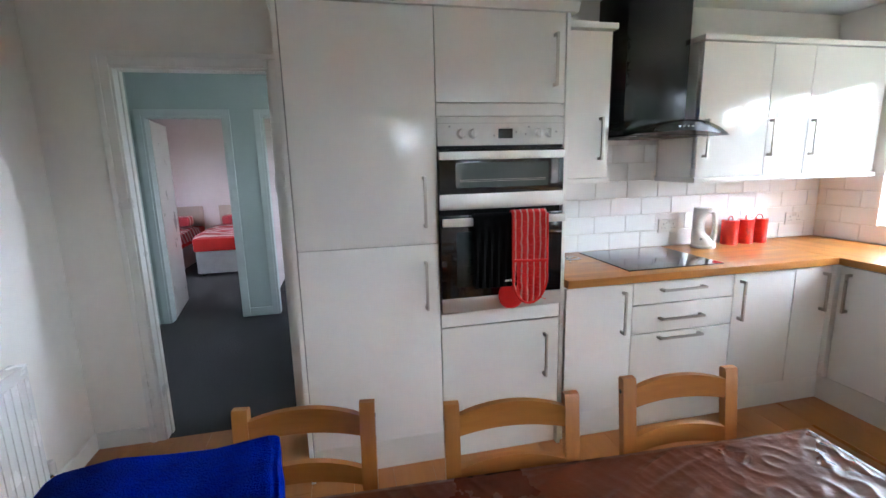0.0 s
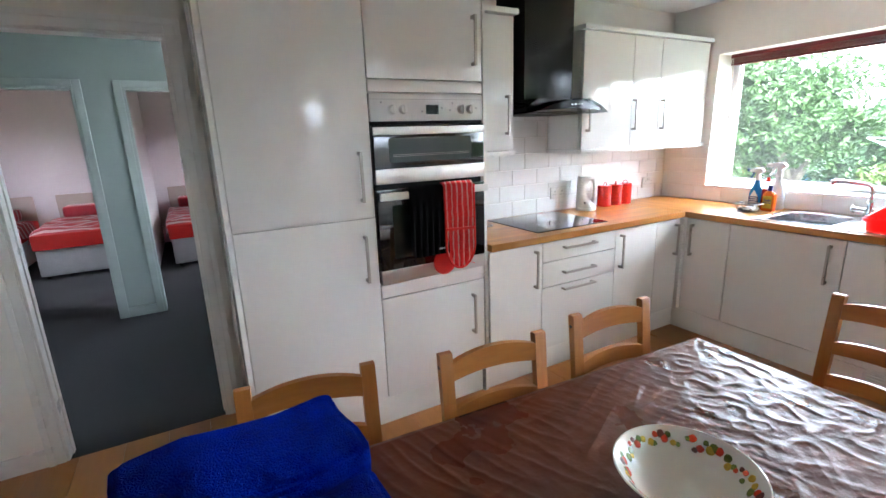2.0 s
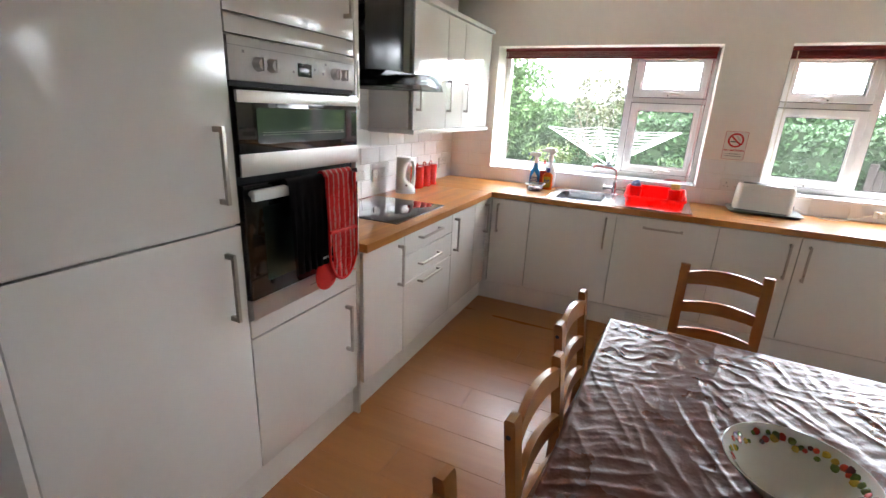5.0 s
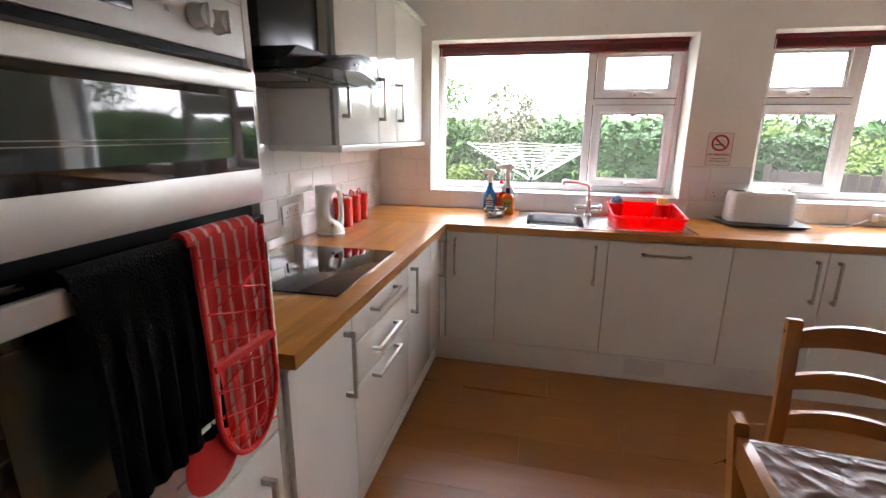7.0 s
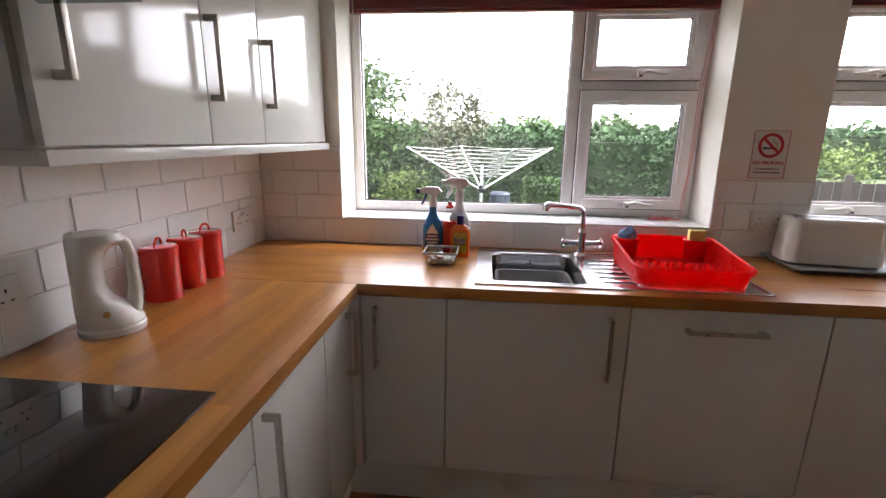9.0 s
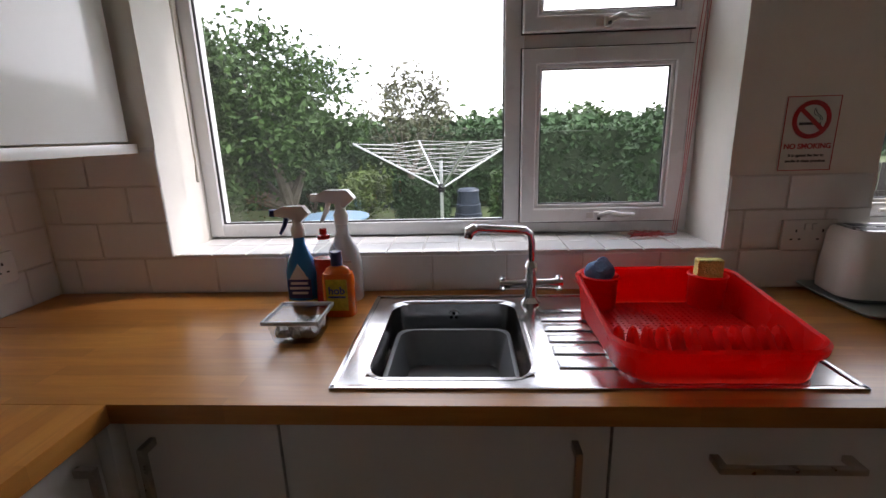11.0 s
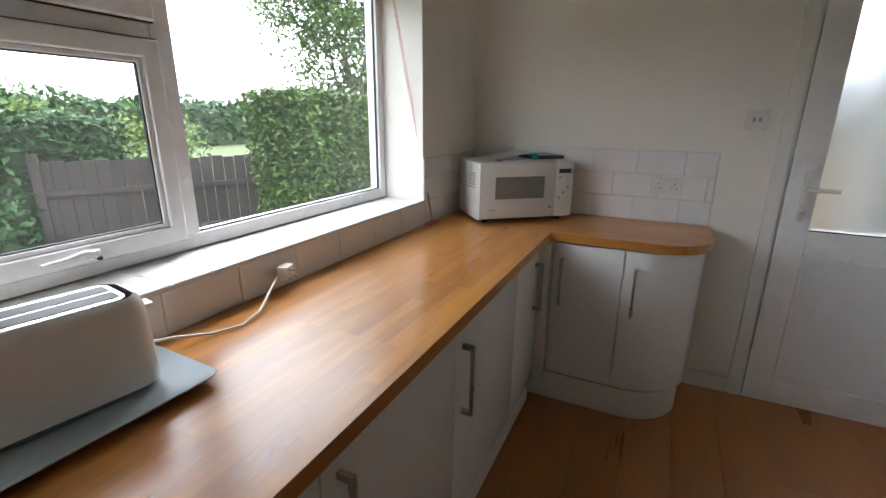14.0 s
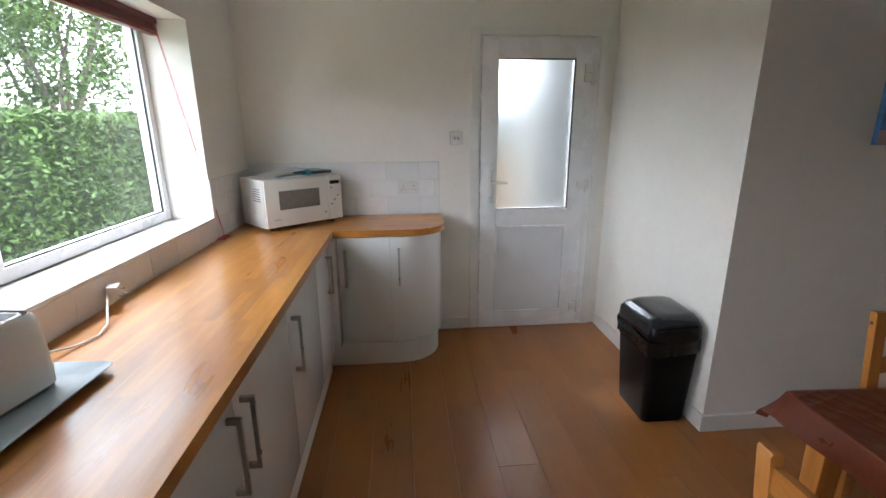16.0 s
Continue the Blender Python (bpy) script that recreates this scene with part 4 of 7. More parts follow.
bmesh.ops.create_uvsphere(gb, u_segments=20, v_segments=12, radius=1, matrix=Matrix.Translation((0.968, oy - 0.060, 0.858)) @ Matrix.Diagonal((0.066, 0.010, 0.066, 1)))
part("second_hand_end", gb, M["glove_back"], glove, "plain red end of the second mitt")
part("care_label", boxes((0.925, 0.962, oy - 0.076, oy - 0.074, 0.928, 0.937)), M["paper"], glove)

# base units on the oven side
BZ0, BZ1, DZ0, DZ1 = 0.15, 0.853, 0.168, 0.846
cabinet_y("base_cabinet", "glossy white base cabinet beside the oven", 1.268, 1.645, 0.58, (BZ0, BZ1), [(1.268, 1.645, DZ0, DZ1, (1.585, 0.585, 0.225, True))], FY, "base units")
cabinet_y("drawer_unit", "glossy white three-drawer base unit under the hob", 1.645, 2.262, 0.58, (BZ0, BZ1), [(1.645, 2.262, 0.724, DZ1, (1.80, 0.80, 0.262, False)), (1.645, 2.262, 0.566, 0.722, (1.80, 0.645, 0.262, False)), (1.645, 2.262, DZ0, 0.564, (1.80, 0.540, 0.262, False))], FY, "base units")
cabinet_y("base_cabinet", "glossy white base cabinet next to the drawers", 2.262, 2.672, 0.58, (BZ0, BZ1), [(2.262, 2.672, DZ0, DZ1, (2.305, 0.585, 0.225, True))], FY, "base units")
cabinet_y("corner_cabinet", "glossy white corner base cabinet", 2.672, 2.935, 0.58, (BZ0, BZ1), [(2.672, 2.925, DZ0, DZ1, (2.872, 0.585, 0.225, True))], FY, "base units")


def cabinet_x(name, label, y0, y1, doors, group="base units"):
    """A unit that faces -x. doors: (y0, y1, z0, z1, handle)."""
    cab = thing(name, label, "cabinet", (FX + 0.3, (y0 + y1) / 2, BZ0), group)
    part("body", boxes((FX + 0.034, WX - 0.006, y0 + 0.001, y1 - 0.001, BZ0, 0.70 if name == "sink_cabinet" else BZ1), bevel=0.001), M["carcass"], cab)
    for a, b, z0, z1, h in doors:
        d = part("door", boxes((FX, FX + 0.019, a + G, b - G, z0 + G, z1 - G), bevel=0.0022), M["cabinet"], cab)
        if h:
            bar_handle(d, FX, h[0], h[1], h[2], (-1, 0), h[3])
    return cab


cabinet_x("corner_cabinet", "glossy white corner base cabinet beside the sink", 1.752, 2.08, [(1.752, 2.055, DZ0, DZ1, (2.0, 0.585, 0.225, True))])
cabinet_x("sink_cabinet", "glossy white base cabinet under the sink", 1.140, 1.752, [(1.140, 1.752, DZ0, DZ1, (1.205, 0.585, 0.225, True))])
cabinet_x("dishwasher", "integrated dishwasher behind a glossy white door", 0.518, 1.140, [(0.518, 1.140, DZ0, DZ1, (0.72, 0.778, 0.245, False))])
cabinet_x("base_cabinet", "glossy white double base cabinet under the worktop", -0.475, 0.518, [(0.082, 0.518, DZ0, DZ1, (0.132, 0.575, 0.225, True)), (-0.475, 0.082, DZ0, DZ1, (0.035, 0.575, 0.225, True))])
cabinet_x("base_cabinet", "glossy white base cabinet under the worktop", -1.07, -0.475, [(-1.07, -0.475, DZ0, DZ1, (-0.535, 0.545, 0.235, True))])
cabinet_x("corner_cabinet", "glossy white corner base cabinet near the microwave", -1.52, -1.07, [(-1.44, -1.07, DZ0, DZ1, (-1.35, 0.565, 0.225, True))])

# end run with its curved door
EFY = -1.530
ERX, ER = 2.268, 0.27
endcab = thing("end_cabinet", "glossy white end cabinet with a curved corner door", "cabinet", (2.6, -1.8, BZ0), "base units")


def quarter(x0, front, back, r, n=10):
    """Outline of a slab whose front low-x corner is rounded."""
    pts = [(2.935, back), (2.935, front)]
    for k in range(n + 1):
        a = radians(90 + 90 * k / n)
        pts.append((x0 + r + r * math.cos(a), front - r + r * math.sin(a)))
    pts.append((x0, back))
    return pts


part("body", prism(B(), quarter(ERX + 0.022, EFY - 0.022, EY + 0.003, ER - 0.02), BZ0, BZ1), M["carcass"], endcab)
d1_ = part("door", boxes((2.60 + G, 2.915, EFY - 0.019, EFY, DZ0, DZ1), bevel=0.0022), M["cabinet"], endcab)
bar_handle(d1_, 2.872, EFY, 0.545, 0.232, (0, 1), True)
cd = []
cv = []
for k in range(15):
    a = radians(90 + 90 * k / 14)
    cv.append((ERX + ER + ER * math.cos(a), EFY - ER + ER * math.sin(a)))
    cd.append((ERX + ER + (ER - 0.019) * math.cos(a), EFY - ER + (ER - 0.019) * math.sin(a)))
outline = [(2.60 - G, EFY - 0.019), (2.60 - G, EFY)] + cv + [(ERX, EY + 0.10), (ERX + 0.019, EY + 0.10)] + cd[::-1]
d2_ = part("curved_door", prism(B(), outline, DZ0, DZ1), M["cabinet"], endcab, "curved glossy white door")
bar_handle(d2_, 2.548, EFY, 0.545, 0.232, (0, 1), True)
part("end_post", boxes((ERX, ERX + 0.02, EY + 0.003, EY + 0.098, DZ0, BZ1), bevel=0.001), M["cabinet"], endcab)

# plinths
solid("plinth", boxes((0.022, 1.246, TY + 0.03, TY + 0.046, 0, 0.149), bevel=0.001), M["carcass"], "white plinth under the tall units", "plinth", at=(0.6, 2.14, 0))
solid("plinth", boxes((1.268, 3.0, FY + 0.045, FY + 0.061, 0, 0.149), bevel=0.001), M["carcass"], "white plinth under the hob-side base units", "plinth", at=(2.1, 2.13, 0))
plx = solid("plinth", boxes((FX + 0.03, FX + 0.046, -1.48, FY + 0.045, 0, 0.149), bevel=0.001), M["carcass"], "white plinth under the window-side units with a vent grille", "plinth", at=(3.0, 0.4, 0))
vg = B()
for k in range(5):
    box(vg, FX + 0.024, FX + 0.031, 0.77, 0.97, 0.045 + k * 0.018, 0.054 + k * 0.018, bevel=0.001)
box(vg, FX + 0.028, FX + 0.0305, 0.76, 0.98, 0.035, 0.135)
part("vent_grille", vg, M["white_plastic"], plx, "white plastic vent grille")
outer = quarter(ERX + 0.025, EFY - 0.012, EY + 0.02, ER - 0.02)
outer[0], outer[1] = (3.0, EY + 0.02), (3.0, EFY - 0.012)
solid("plinth", prism(B(), outer, 0, 0.149), M["carcass"], "white curved plinth under the end cabinet", "plinth", at=(2.6, -1.8, 0), smooth=True)

# worktop
SX0, SX1, SY0, SY1 = 3.028, 3.43, 1.268, 1.600     # sink bowl opening
worktop = thing("worktop", "oiled beech block worktop running round three sides", "worktop", (3.2, 1.0, TOP - 0.04))
z0, z1 = TOP - 0.040, TOP
wt1 = B()
box(wt1, 1.268, 2.937, 2.058, WY - 0.005, z0, z1, bevel=0.003)
part("oven_side_slab", wt1, M["worktop_x"], worktop)
wt2 = B()
for r in ((2.937, SX0, SY0 - 0.0, SY1 + 0.0), (SX1, WX - 0.005, SY0, SY1), (2.937, WX - 0.005, SY1, WY - 0.005), (2.937, WX - 0.005, -1.521, SY0)):
    box(wt2, *r, z0, z1)
part("window_side_slab", wt2, M["worktop_y"], worktop)
n_end = [(WX - 0.005, EY + 0.005), (WX - 0.005, -1.522), (2.937, -1.522)]
for k in range(11):
    a = radians(90 + 90 * k / 10)
    n_end.append((2.25 + 0.22 + 0.22 * math.cos(a), -1.522 - 0.22 + 0.22 * math.sin(a)))
n_end.append((2.25, EY + 0.005))
wt3 = prism(B(), n_end, z0, z1)
part("end_slab", wt3, M["worktop_x"], worktop)

# hob
hob = thing("induction_hob", "black glass ceramic hob set in the worktop", "hob", (1.93, 2.38, TOP))
part("glass_plate", boxes((1.65, 2.235, 2.132, 2.642, TOP + 0.001, TOP + 0.007), bevel=0.002), M["black_glass"], hob)

# cooker hood
hood = thing("cooker_hood", "black chimney cooker hood with a curved smoked glass canopy", "cooker hood", (1.94, 2.5, 1.59))
part("chimney", boxes((1.755, 2.145, 2.40, WY - 0.006, 1.66, CEIL - 0.004), bevel=0.004), M["hood_black"], hood)
part("lower_box", prism(B(), [(1.665, 1.585), (2.215, 1.585), (2.215, 1.61), (2.145, 1.665), (1.755, 1.665), (1.665, 1.61)], 2.27, WY - 0.008, "y"), M["hood_black"], hood)
part("filter", boxes((1.70, 1.93, 2.34, WY - 0.05, 1.579, 1.586), (1.95, 2.18, 2.34, WY - 0.05, 1.579, 1.586), bevel=0.003), M["hood_filter"], hood, "dull metal grease filter")
for lx in (1.74, 2.14):
    part("lamp_lens", lathe(B(), [(0, 1.580), (0.026, 1.580), (0.028, 1.586)], lx, 2.305, 20), M["clear_white"], hood)
HCX, HHW = 1.940, 0.298


def hood_edge(u):
    """Front edge of the glass canopy: place along y and height, u from -1 to 1."""
    return 2.178 - 0.055 * (1 - u * u), 1.655 - 0.075 * u * u


nose = B()
rows_ = []
for k in range(17):
    u = (-1 + k / 8) * 0.86
    yf, zf = hood_edge(u)
    x = HCX + u * HHW
    low = 1.588 + 0.012 * (1 - u * u)
    rows_.append([nose.verts.new(p) for p in ((x, yf + 0.022, max(low, zf - 0.050)), (x, yf + 0.022, zf - 0.008), (x, 2.29, zf - 0.006), (x, 2.29, 1.585))])
for a, b in zip(rows_, rows_[1:]):
    for k in range(4):
        nose.faces.new((a[k], a[(k + 1) % 4], b[(k + 1) % 4], b[k]))
nose.faces.new(rows_[0])
nose.faces.new(rows_[-1])
np_ = part("nose", nose, M["hood_black"], hood, "black curved control nose")
for k in range(4):
    u = (k - 1.5) * 0.085
    yf, zf = hood_edge(u)
    part("button", boxes((HCX + u * HHW - 0.005, HCX + u * HHW + 0.005, yf + 0.018, yf + 0.023, zf - 0.034, zf - 0.027), bevel=0.001), M["steel"], np_)
cg = B()
prev = None
for k in range(33):
    u = -1 + k / 16
    yf, zf = hood_edge(u)
    row = [cg.verts.new((HCX + u * HHW, yf + (WY - 0.02 - yf) * t_, zf)) for t_ in (0, 0.5, 1)]
    if prev:
        for k2 in range(2):
            cg.faces.new((prev[k2], prev[k2 + 1], row[k2 + 1], row[k2]))
    prev = row
bmesh.ops.solidify(cg, geom=cg.faces[:], thickness=0.006)
hg_ = part("glass_canopy", cg, M["hood_glass"], hood, "curved smoked glass canopy")

# wall cabinets
WF = 2.358
wc1 = cabinet_y("wall_cabinet", "narrow glossy white wall cabinet beside the hood", 1.268, 1.642, 0.33, (1.37, 2.12), [(1.268, 1.642, 1.372, 2.115, (1.585, 1.465, 0.222, True))], WF, "wall units")
part("pelmet", boxes((1.268, 1.650, WF - 0.012, WF + 0.01, 1.342, 1.369), (1.637, 1.650, WF + 0.01, WY - 0.006, 1.342, 1.369), bevel=0.002), M["cabinet"], wc1)
part("cornice", boxes((1.268, 1.660, WF - 0.022, WY - 0.006, 2.121, 2.150), bevel=0.003), M["cabinet"], wc1)
wc2 = cabinet_y("wall_cabinet", "glossy white triple wall cabinet reflecting the window", 2.20, 3.535, 0.33, (1.352, 2.09), [(2.20, 2.672, 1.354, 2.088, (2.243, 1.465, 0.21, True)), (2.672, 2.965, 1.354, 2.088, (2.690, 1.465, 0.21, True)), (2.965, 3.525, 1.354, 2.088, (2.995, 1.465, 0.21, True))], WF, "wall units")
part("pelmet", boxes((2.19, 3.537, WF - 0.014, WF + 0.012, 1.324, 1.351), (2.19, 2.205, WF + 0.012, WY - 0.006, 1.324, 1.351), bevel=0.002), M["cabinet"], wc2)
part("cornice", boxes((2.185, 3.537, WF - 0.02, WY - 0.006, 2.091, 2.118), bevel=0.003), M["cabinet"], wc2)


# ---- tiles: one piece each ----
def tile_mesh(w, h, axis):
    bm = B()
    t = 0.0045
    if axis == "y":
        box(bm, 0, w, -t, 0, 0, h, bevel=0.0024, seg=1)
    elif axis == "x":
        box(bm, -t, 0, 0, w, 0, h, bevel=0.0024, seg=1)
    else:
        box(bm, 0, w, 0, h, 0, t, bevel=0.0024, seg=1)
    return mesh_of("tile", bm, M["tile"], False)


TILES = {}


def lay(parent, w, h, axis, at, flip=1):
    key = (round(w, 3), round(h, 3), axis)
    if key not in TILES:
        TILES[key] = tile_mesh(w, h, axis)
    ob = new("tile", TILES[key])
    ob.parent = parent
    ob.location = Vector(at) - ORIGIN[parent.name]
    if flip < 0:
        ob.rotation_euler = (0, 0, math.pi)


def band(parent, axis, plane, lo, hi, z0, z1, w, h, bond=0.5, flip=1, start=0.0):
    """Rows of tiles on a wall, clipped to the band."""
    g = 0.0028
    row, z = 0, z0
    while z < z1 - 0.012:
        hh = min(h, z1 - z)
        a = lo - (w * bond if row % 2 else 0) - start
        while a < hi - 0.004:
            u0, u1 = max(a, lo), min(a + w, hi)
            if u1 - u0 > 0.012:
                at = (u0, plane, z) if axis == "y" else (plane, u0, z)
                if flip < 0:
                    at = (u1, plane, z)
                lay(parent, u1 - u0 - g, hh - g, axis, at, flip)
            a += w
        z += h
        row += 1


def do_tiles():
    band(wall_oven, "y", WY - 0.003, 1.27, WX - 0.01, TOP + 0.002, 1.345, 0.222, 0.1095, start=0.05)
    band(wall_oven, "y", WY - 0.003, 1.67, 2.19, 1.3335, 1.78, 0.222, 0.1095, start=0.12)
    band(wall_window, "x", WX - 0.003, EY + 0.01, WY - 0.01, TOP + 0.002, SILL - 0.012, 0.222, 0.113, start=0.03)
    band(wall_window, "x", WX - 0.003, W2[1], W1[0], SILL - 0.010, 1.222, 0.222, 0.1155, start=0.1)
    band(wall_window, "x", WX - 0.003, EY + 0.01, W2[0], SILL - 0.010, 1.222, 0.222, 0.1155)
    band(wall_window, "x", WX - 0.003, W1[1], WY - 0.01, SILL - 0.010, 1.335, 0.222, 0.1095)
    band(wall_end, "y", EY + 0.003, 2.258, WX - 0.01, TOP + 0.002, 1.257, 0.222, 0.1205, flip=-1, start=0.08)
    for w in (W1, W2):
        a = w[0] + 0.002
        while a < w[1] - 0.01:
            b = min(a + 0.108, w[1] - 0.002)
            lay(wall_window, 0.112, b - a - 0.0025, "z", (WX - 0.006, a, SILL - 0.008))
            lay(wall_window, 0.105, b - a - 0.0025, "z", (WX + 0.109, a, SILL - 0.008))
            a += 0.108

solid("corner_post", boxes((2.927, 2.975, 2.057, 2.10, DZ0, BZ1), bevel=0.001), M["cabinet"], "white corner filler between the base units", "filler panel", at=(2.95, 2.08, DZ0))
solid("corner_post", boxes((2.917, 2.975, -1.56, -1.442, DZ0, BZ1), bevel=0.001), M["cabinet"], "white corner filler beside the end cabinet", "filler panel", at=(2.95, -1.5, DZ0))

# ---- sink ----
sink = thing("sink", "stainless steel sink with a ribbed drainer set in the worktop", "sink", (3.23, 1.17, TOP))
PZ = TOP + 0.003
sp = B()
X0, X1, Y0, Y1 = 2.985, 3.482, 0.685, 1.66
for r in ((X0, SX0, Y0, Y1), (SX1, X1, Y0, Y1), (SX0, SX1, SY1, Y1), (SX0, SX1, Y0, SY0)):
    box(sp, *r, TOP + 0.0005, PZ)
for r in ((X0, X0 + 0.012, Y0, Y1), (X1 - 0.012, X1, Y0, Y1), (X0, X1, Y0, Y0 + 0.012), (X0, X1, Y1 - 0.012, Y1)):
    box(sp, *r, TOP + 0.0005, PZ + 0.003, bevel=0.0025)
part("rim_plate", sp, M["sink_steel"], sink)
for k in range(6):
    rb = B()
    box(rb, 3.06 + k * 0.058, 3.095 + k * 0.058, 0.74, 1.215, PZ - 0.001, PZ + 0.004, bevel=0.0035)
    part("drainer_rib", rb, M["sink_steel"], sink)


def loft(levels):
    """Stacked outlines of equal count, closed at the last."""
    bm = B()
    rings = [[bm.verts.new((x, y, z)) for x, y in o] for o, z in levels]
    n = len(rings[0])
    for a, b in zip(rings, rings[1:]):
        for k in range(n):
            bm.faces.new((a[k], a[(k + 1) % n], b[(k + 1) % n], b[k]))
    bm.faces.new(rings[-1])
    return bm


def shell_of(levels):
    """A walled vessel: outlines from the outer foot up, over the rim and down inside."""
    bm = loft(levels)
    bmesh.ops.holes_fill(bm, edges=[e for e in bm.edges if e.is_boundary])
    return bm


bw = loft([(rounded(SX0 - 0.012, SX1 + 0.012, SY0 - 0.012, SY1 + 0.012, 0.06), PZ + 0.001), (rounded(SX0, SX1, SY0, SY1, 0.055), PZ - 0.004), (rounded(SX0 + 0.006, SX1 - 0.006, SY0 + 0.006, SY1 - 0.006, 0.055), TOP - 0.14), (rounded(SX0 + 0.03, SX1 - 0.03, SY0 + 0.03, SY1 - 0.03, 0.05), TOP - 0.16)])
part("bowl", bw, M["sink_steel"], sink, smooth=True)
ov = B()
tube(ov, [(SX1 - 0.008, 1.435, TOP - 0.035), (SX1 - 0.002, 1.435, TOP - 0.035)], 0.016, 20)
part("overflow", ov, M["chrome"], sink)
oh = B()
for a in range(3):
    t = a * 2.094
    tube(oh, [(SX1 - 0.0095, 1.435 + 0.008 * math.sin(t), TOP - 0.035 + 0.008 * math.cos(t)), (SX1 - 0.0075, 1.435 + 0.008 * math.sin(t), TOP - 0.035 + 0.008 * math.cos(t))], 0.0045, 8)
part("overflow_hole", oh, M["gasket"], sink)
wb = shell_of([(rounded(3.065, 3.35, 1.31, 1.56, 0.04), TOP - 0.149), (rounded(3.04, 3.375, 1.285, 1.585, 0.04), TOP - 0.052), (rounded(3.045, 3.37, 1.29, 1.58, 0.04), TOP - 0.050), (rounded(3.05, 3.365, 1.295, 1.575, 0.04), TOP - 0.052), (rounded(3.072, 3.343, 1.317, 1.553, 0.035), TOP - 0.144)])
solid("washing_up_bowl", wb, M["grey_plastic"], "dark grey plastic washing-up bowl standing in the sink", "washing-up bowl", at=(3.2, 1.435, TOP - 0.15))

tap = thing("mixer_tap", "chrome mixer tap with cross handles behind the sink", "tap", (3.425, 1.222, PZ))
tb = B()
lathe(tb, [(0.030, PZ), (0.030, PZ + 0.006), (0.018, PZ + 0.018), (0.016, PZ + 0.10), (0.019, PZ + 0.105), (0.013, PZ + 0.12), (0, PZ + 0.12)], 3.425, 1.222, 20)
tube(tb, [(3.425, 1.165, PZ + 0.055), (3.425, 1.28, PZ + 0.055)], 0.013, 14)
part("pillar", tb, M["chrome"], tap)
sb = B()
tube(sb, [(3.425, 1.222, PZ + 0.11), (3.425, 1.222, PZ + 0.17), (3.422, 1.228, PZ + 0.195), (3.412, 1.245, PZ + 0.208), (3.395, 1.275, PZ + 0.213), (3.36, 1.345, PZ + 0.224), (3.345, 1.375, PZ + 0.228)], [0.010, 0.010, 0.0105, 0.0105, 0.011, 0.012, 0.012], 14)
tube(sb, [(3.345, 1.375, PZ + 0.228), (3.338, 1.389, PZ + 0.222), (3.336, 1.393, PZ + 0.205)], [0.014, 0.015, 0.011], 14)
part("spout", sb, M["chrome"], tap)
for yy, s in ((1.165, -1), (1.28, 1)):
    hb = B()
    tube(hb, [(3.425, yy, PZ + 0.055), (3.425, yy + s * 0.028, PZ + 0.055)], 0.015, 14)
    for a in range(4):
        t = a * math.pi / 2 + 0.4
        tube(hb, [(3.425, yy + s * 0.018, PZ + 0.055), (3.425 + 0.026 * math.cos(t), yy + s * 0.018, PZ + 0.055 + 0.026 * math.sin(t))], 0.005, 8)
    part("cross_handle", hb, M["chrome"], tap)

# ---- dish rack ----
rack = thing("dish_rack", "red plastic dish drainer standing on the sink drainer", "dish rack", (3.19, 0.93, PZ + 0.004))
RX0, RX1, RY0, RY1 = 2.996, 3.395, 0.730, 1.122
RCX, RCY = (RX0 + RX1) / 2, (RY0 + RY1) / 2


def rack_ring(scale_, bulge):
    """One ring of the moulding: the plan outline drawn in towards its middle, with the height of the scalloped rim."""
    ring = []
    for x, y in rounded(RX0, RX1, RY0, RY1, 0.06, 12):
        u = (x - RX0) / (RX1 - RX0)
        w = 2 * (y - RCY) / (RY1 - RY0)
        st = min(1.0, max(0.0, (u - 0.56) / 0.16))
        top = 0.076 + 0.004 * math.cos(u * 9) * (1 - st) + 0.034 * st * st * (3 - 2 * st)
        if u > 0.97:
            top -= 0.020 * max(0, 1 - (w / 0.62) ** 4)
        x -= bulge * (1 - w * w) * (1 - u) ** 3
        ring.append(((x - RCX) * scale_ + RCX, (y - RCY) * scale_ + RCY, PZ + top, top))
    return ring


rk = B()
foot = [(x, y, PZ + 0.006) for x, y, z, t_ in rack_ring(0.925, 0.03)]
waist = [(x, y, PZ + t_ * 0.45) for x, y, z, t_ in rack_ring(0.945, 0.032)]
under = [(x, y, z - 0.020) for x, y, z, t_ in rack_ring(0.962, 0.034)]
skirt = [(x, y, z - 0.020) for x, y, z, t_ in rack_ring(1.0, 0.034)]
outer_ = [(x, y, z - 0.006) for x, y, z, t_ in rack_ring(1.01, 0.034)]
crest = [(x, y, z) for x, y, z, t_ in rack_ring(0.985, 0.034)]
inner_ = [(x, y, z - 0.004) for x, y, z, t_ in rack_ring(0.955, 0.032)]
wall_in = [(x, y, PZ + 0.02 + t_ * 0.35) for x, y, z, t_ in rack_ring(0.925, 0.03)]
base_in = [(x, y, PZ + 0.021) for x, y, z, t_ in rack_ring(0.905, 0.028)]
rings_ = [[rk.verts.new(p) for p in r] for r in (foot, waist, under, skirt, outer_, crest, inner_, wall_in, base_in)]
n = len(foot)
for A_, C_ in zip(rings_, rings_[1:]):
    for k in range(n):
        rk.faces.new((A_[k], A_[(k + 1) % n], C_[(k + 1) % n], C_[k]))
part("basket", rk, M["red_plastic"], rack)
bx0_, bx1_, by0_, by1_ = 3.03, 3.352, 0.772, 1.088
lat = B()
for k in range(24):
    y = by0_ + k * 0.01365
    box(lat, 3.118, bx1_, y - 0.0037, y + 0.0037, PZ + 0.020, PZ + 0.025)
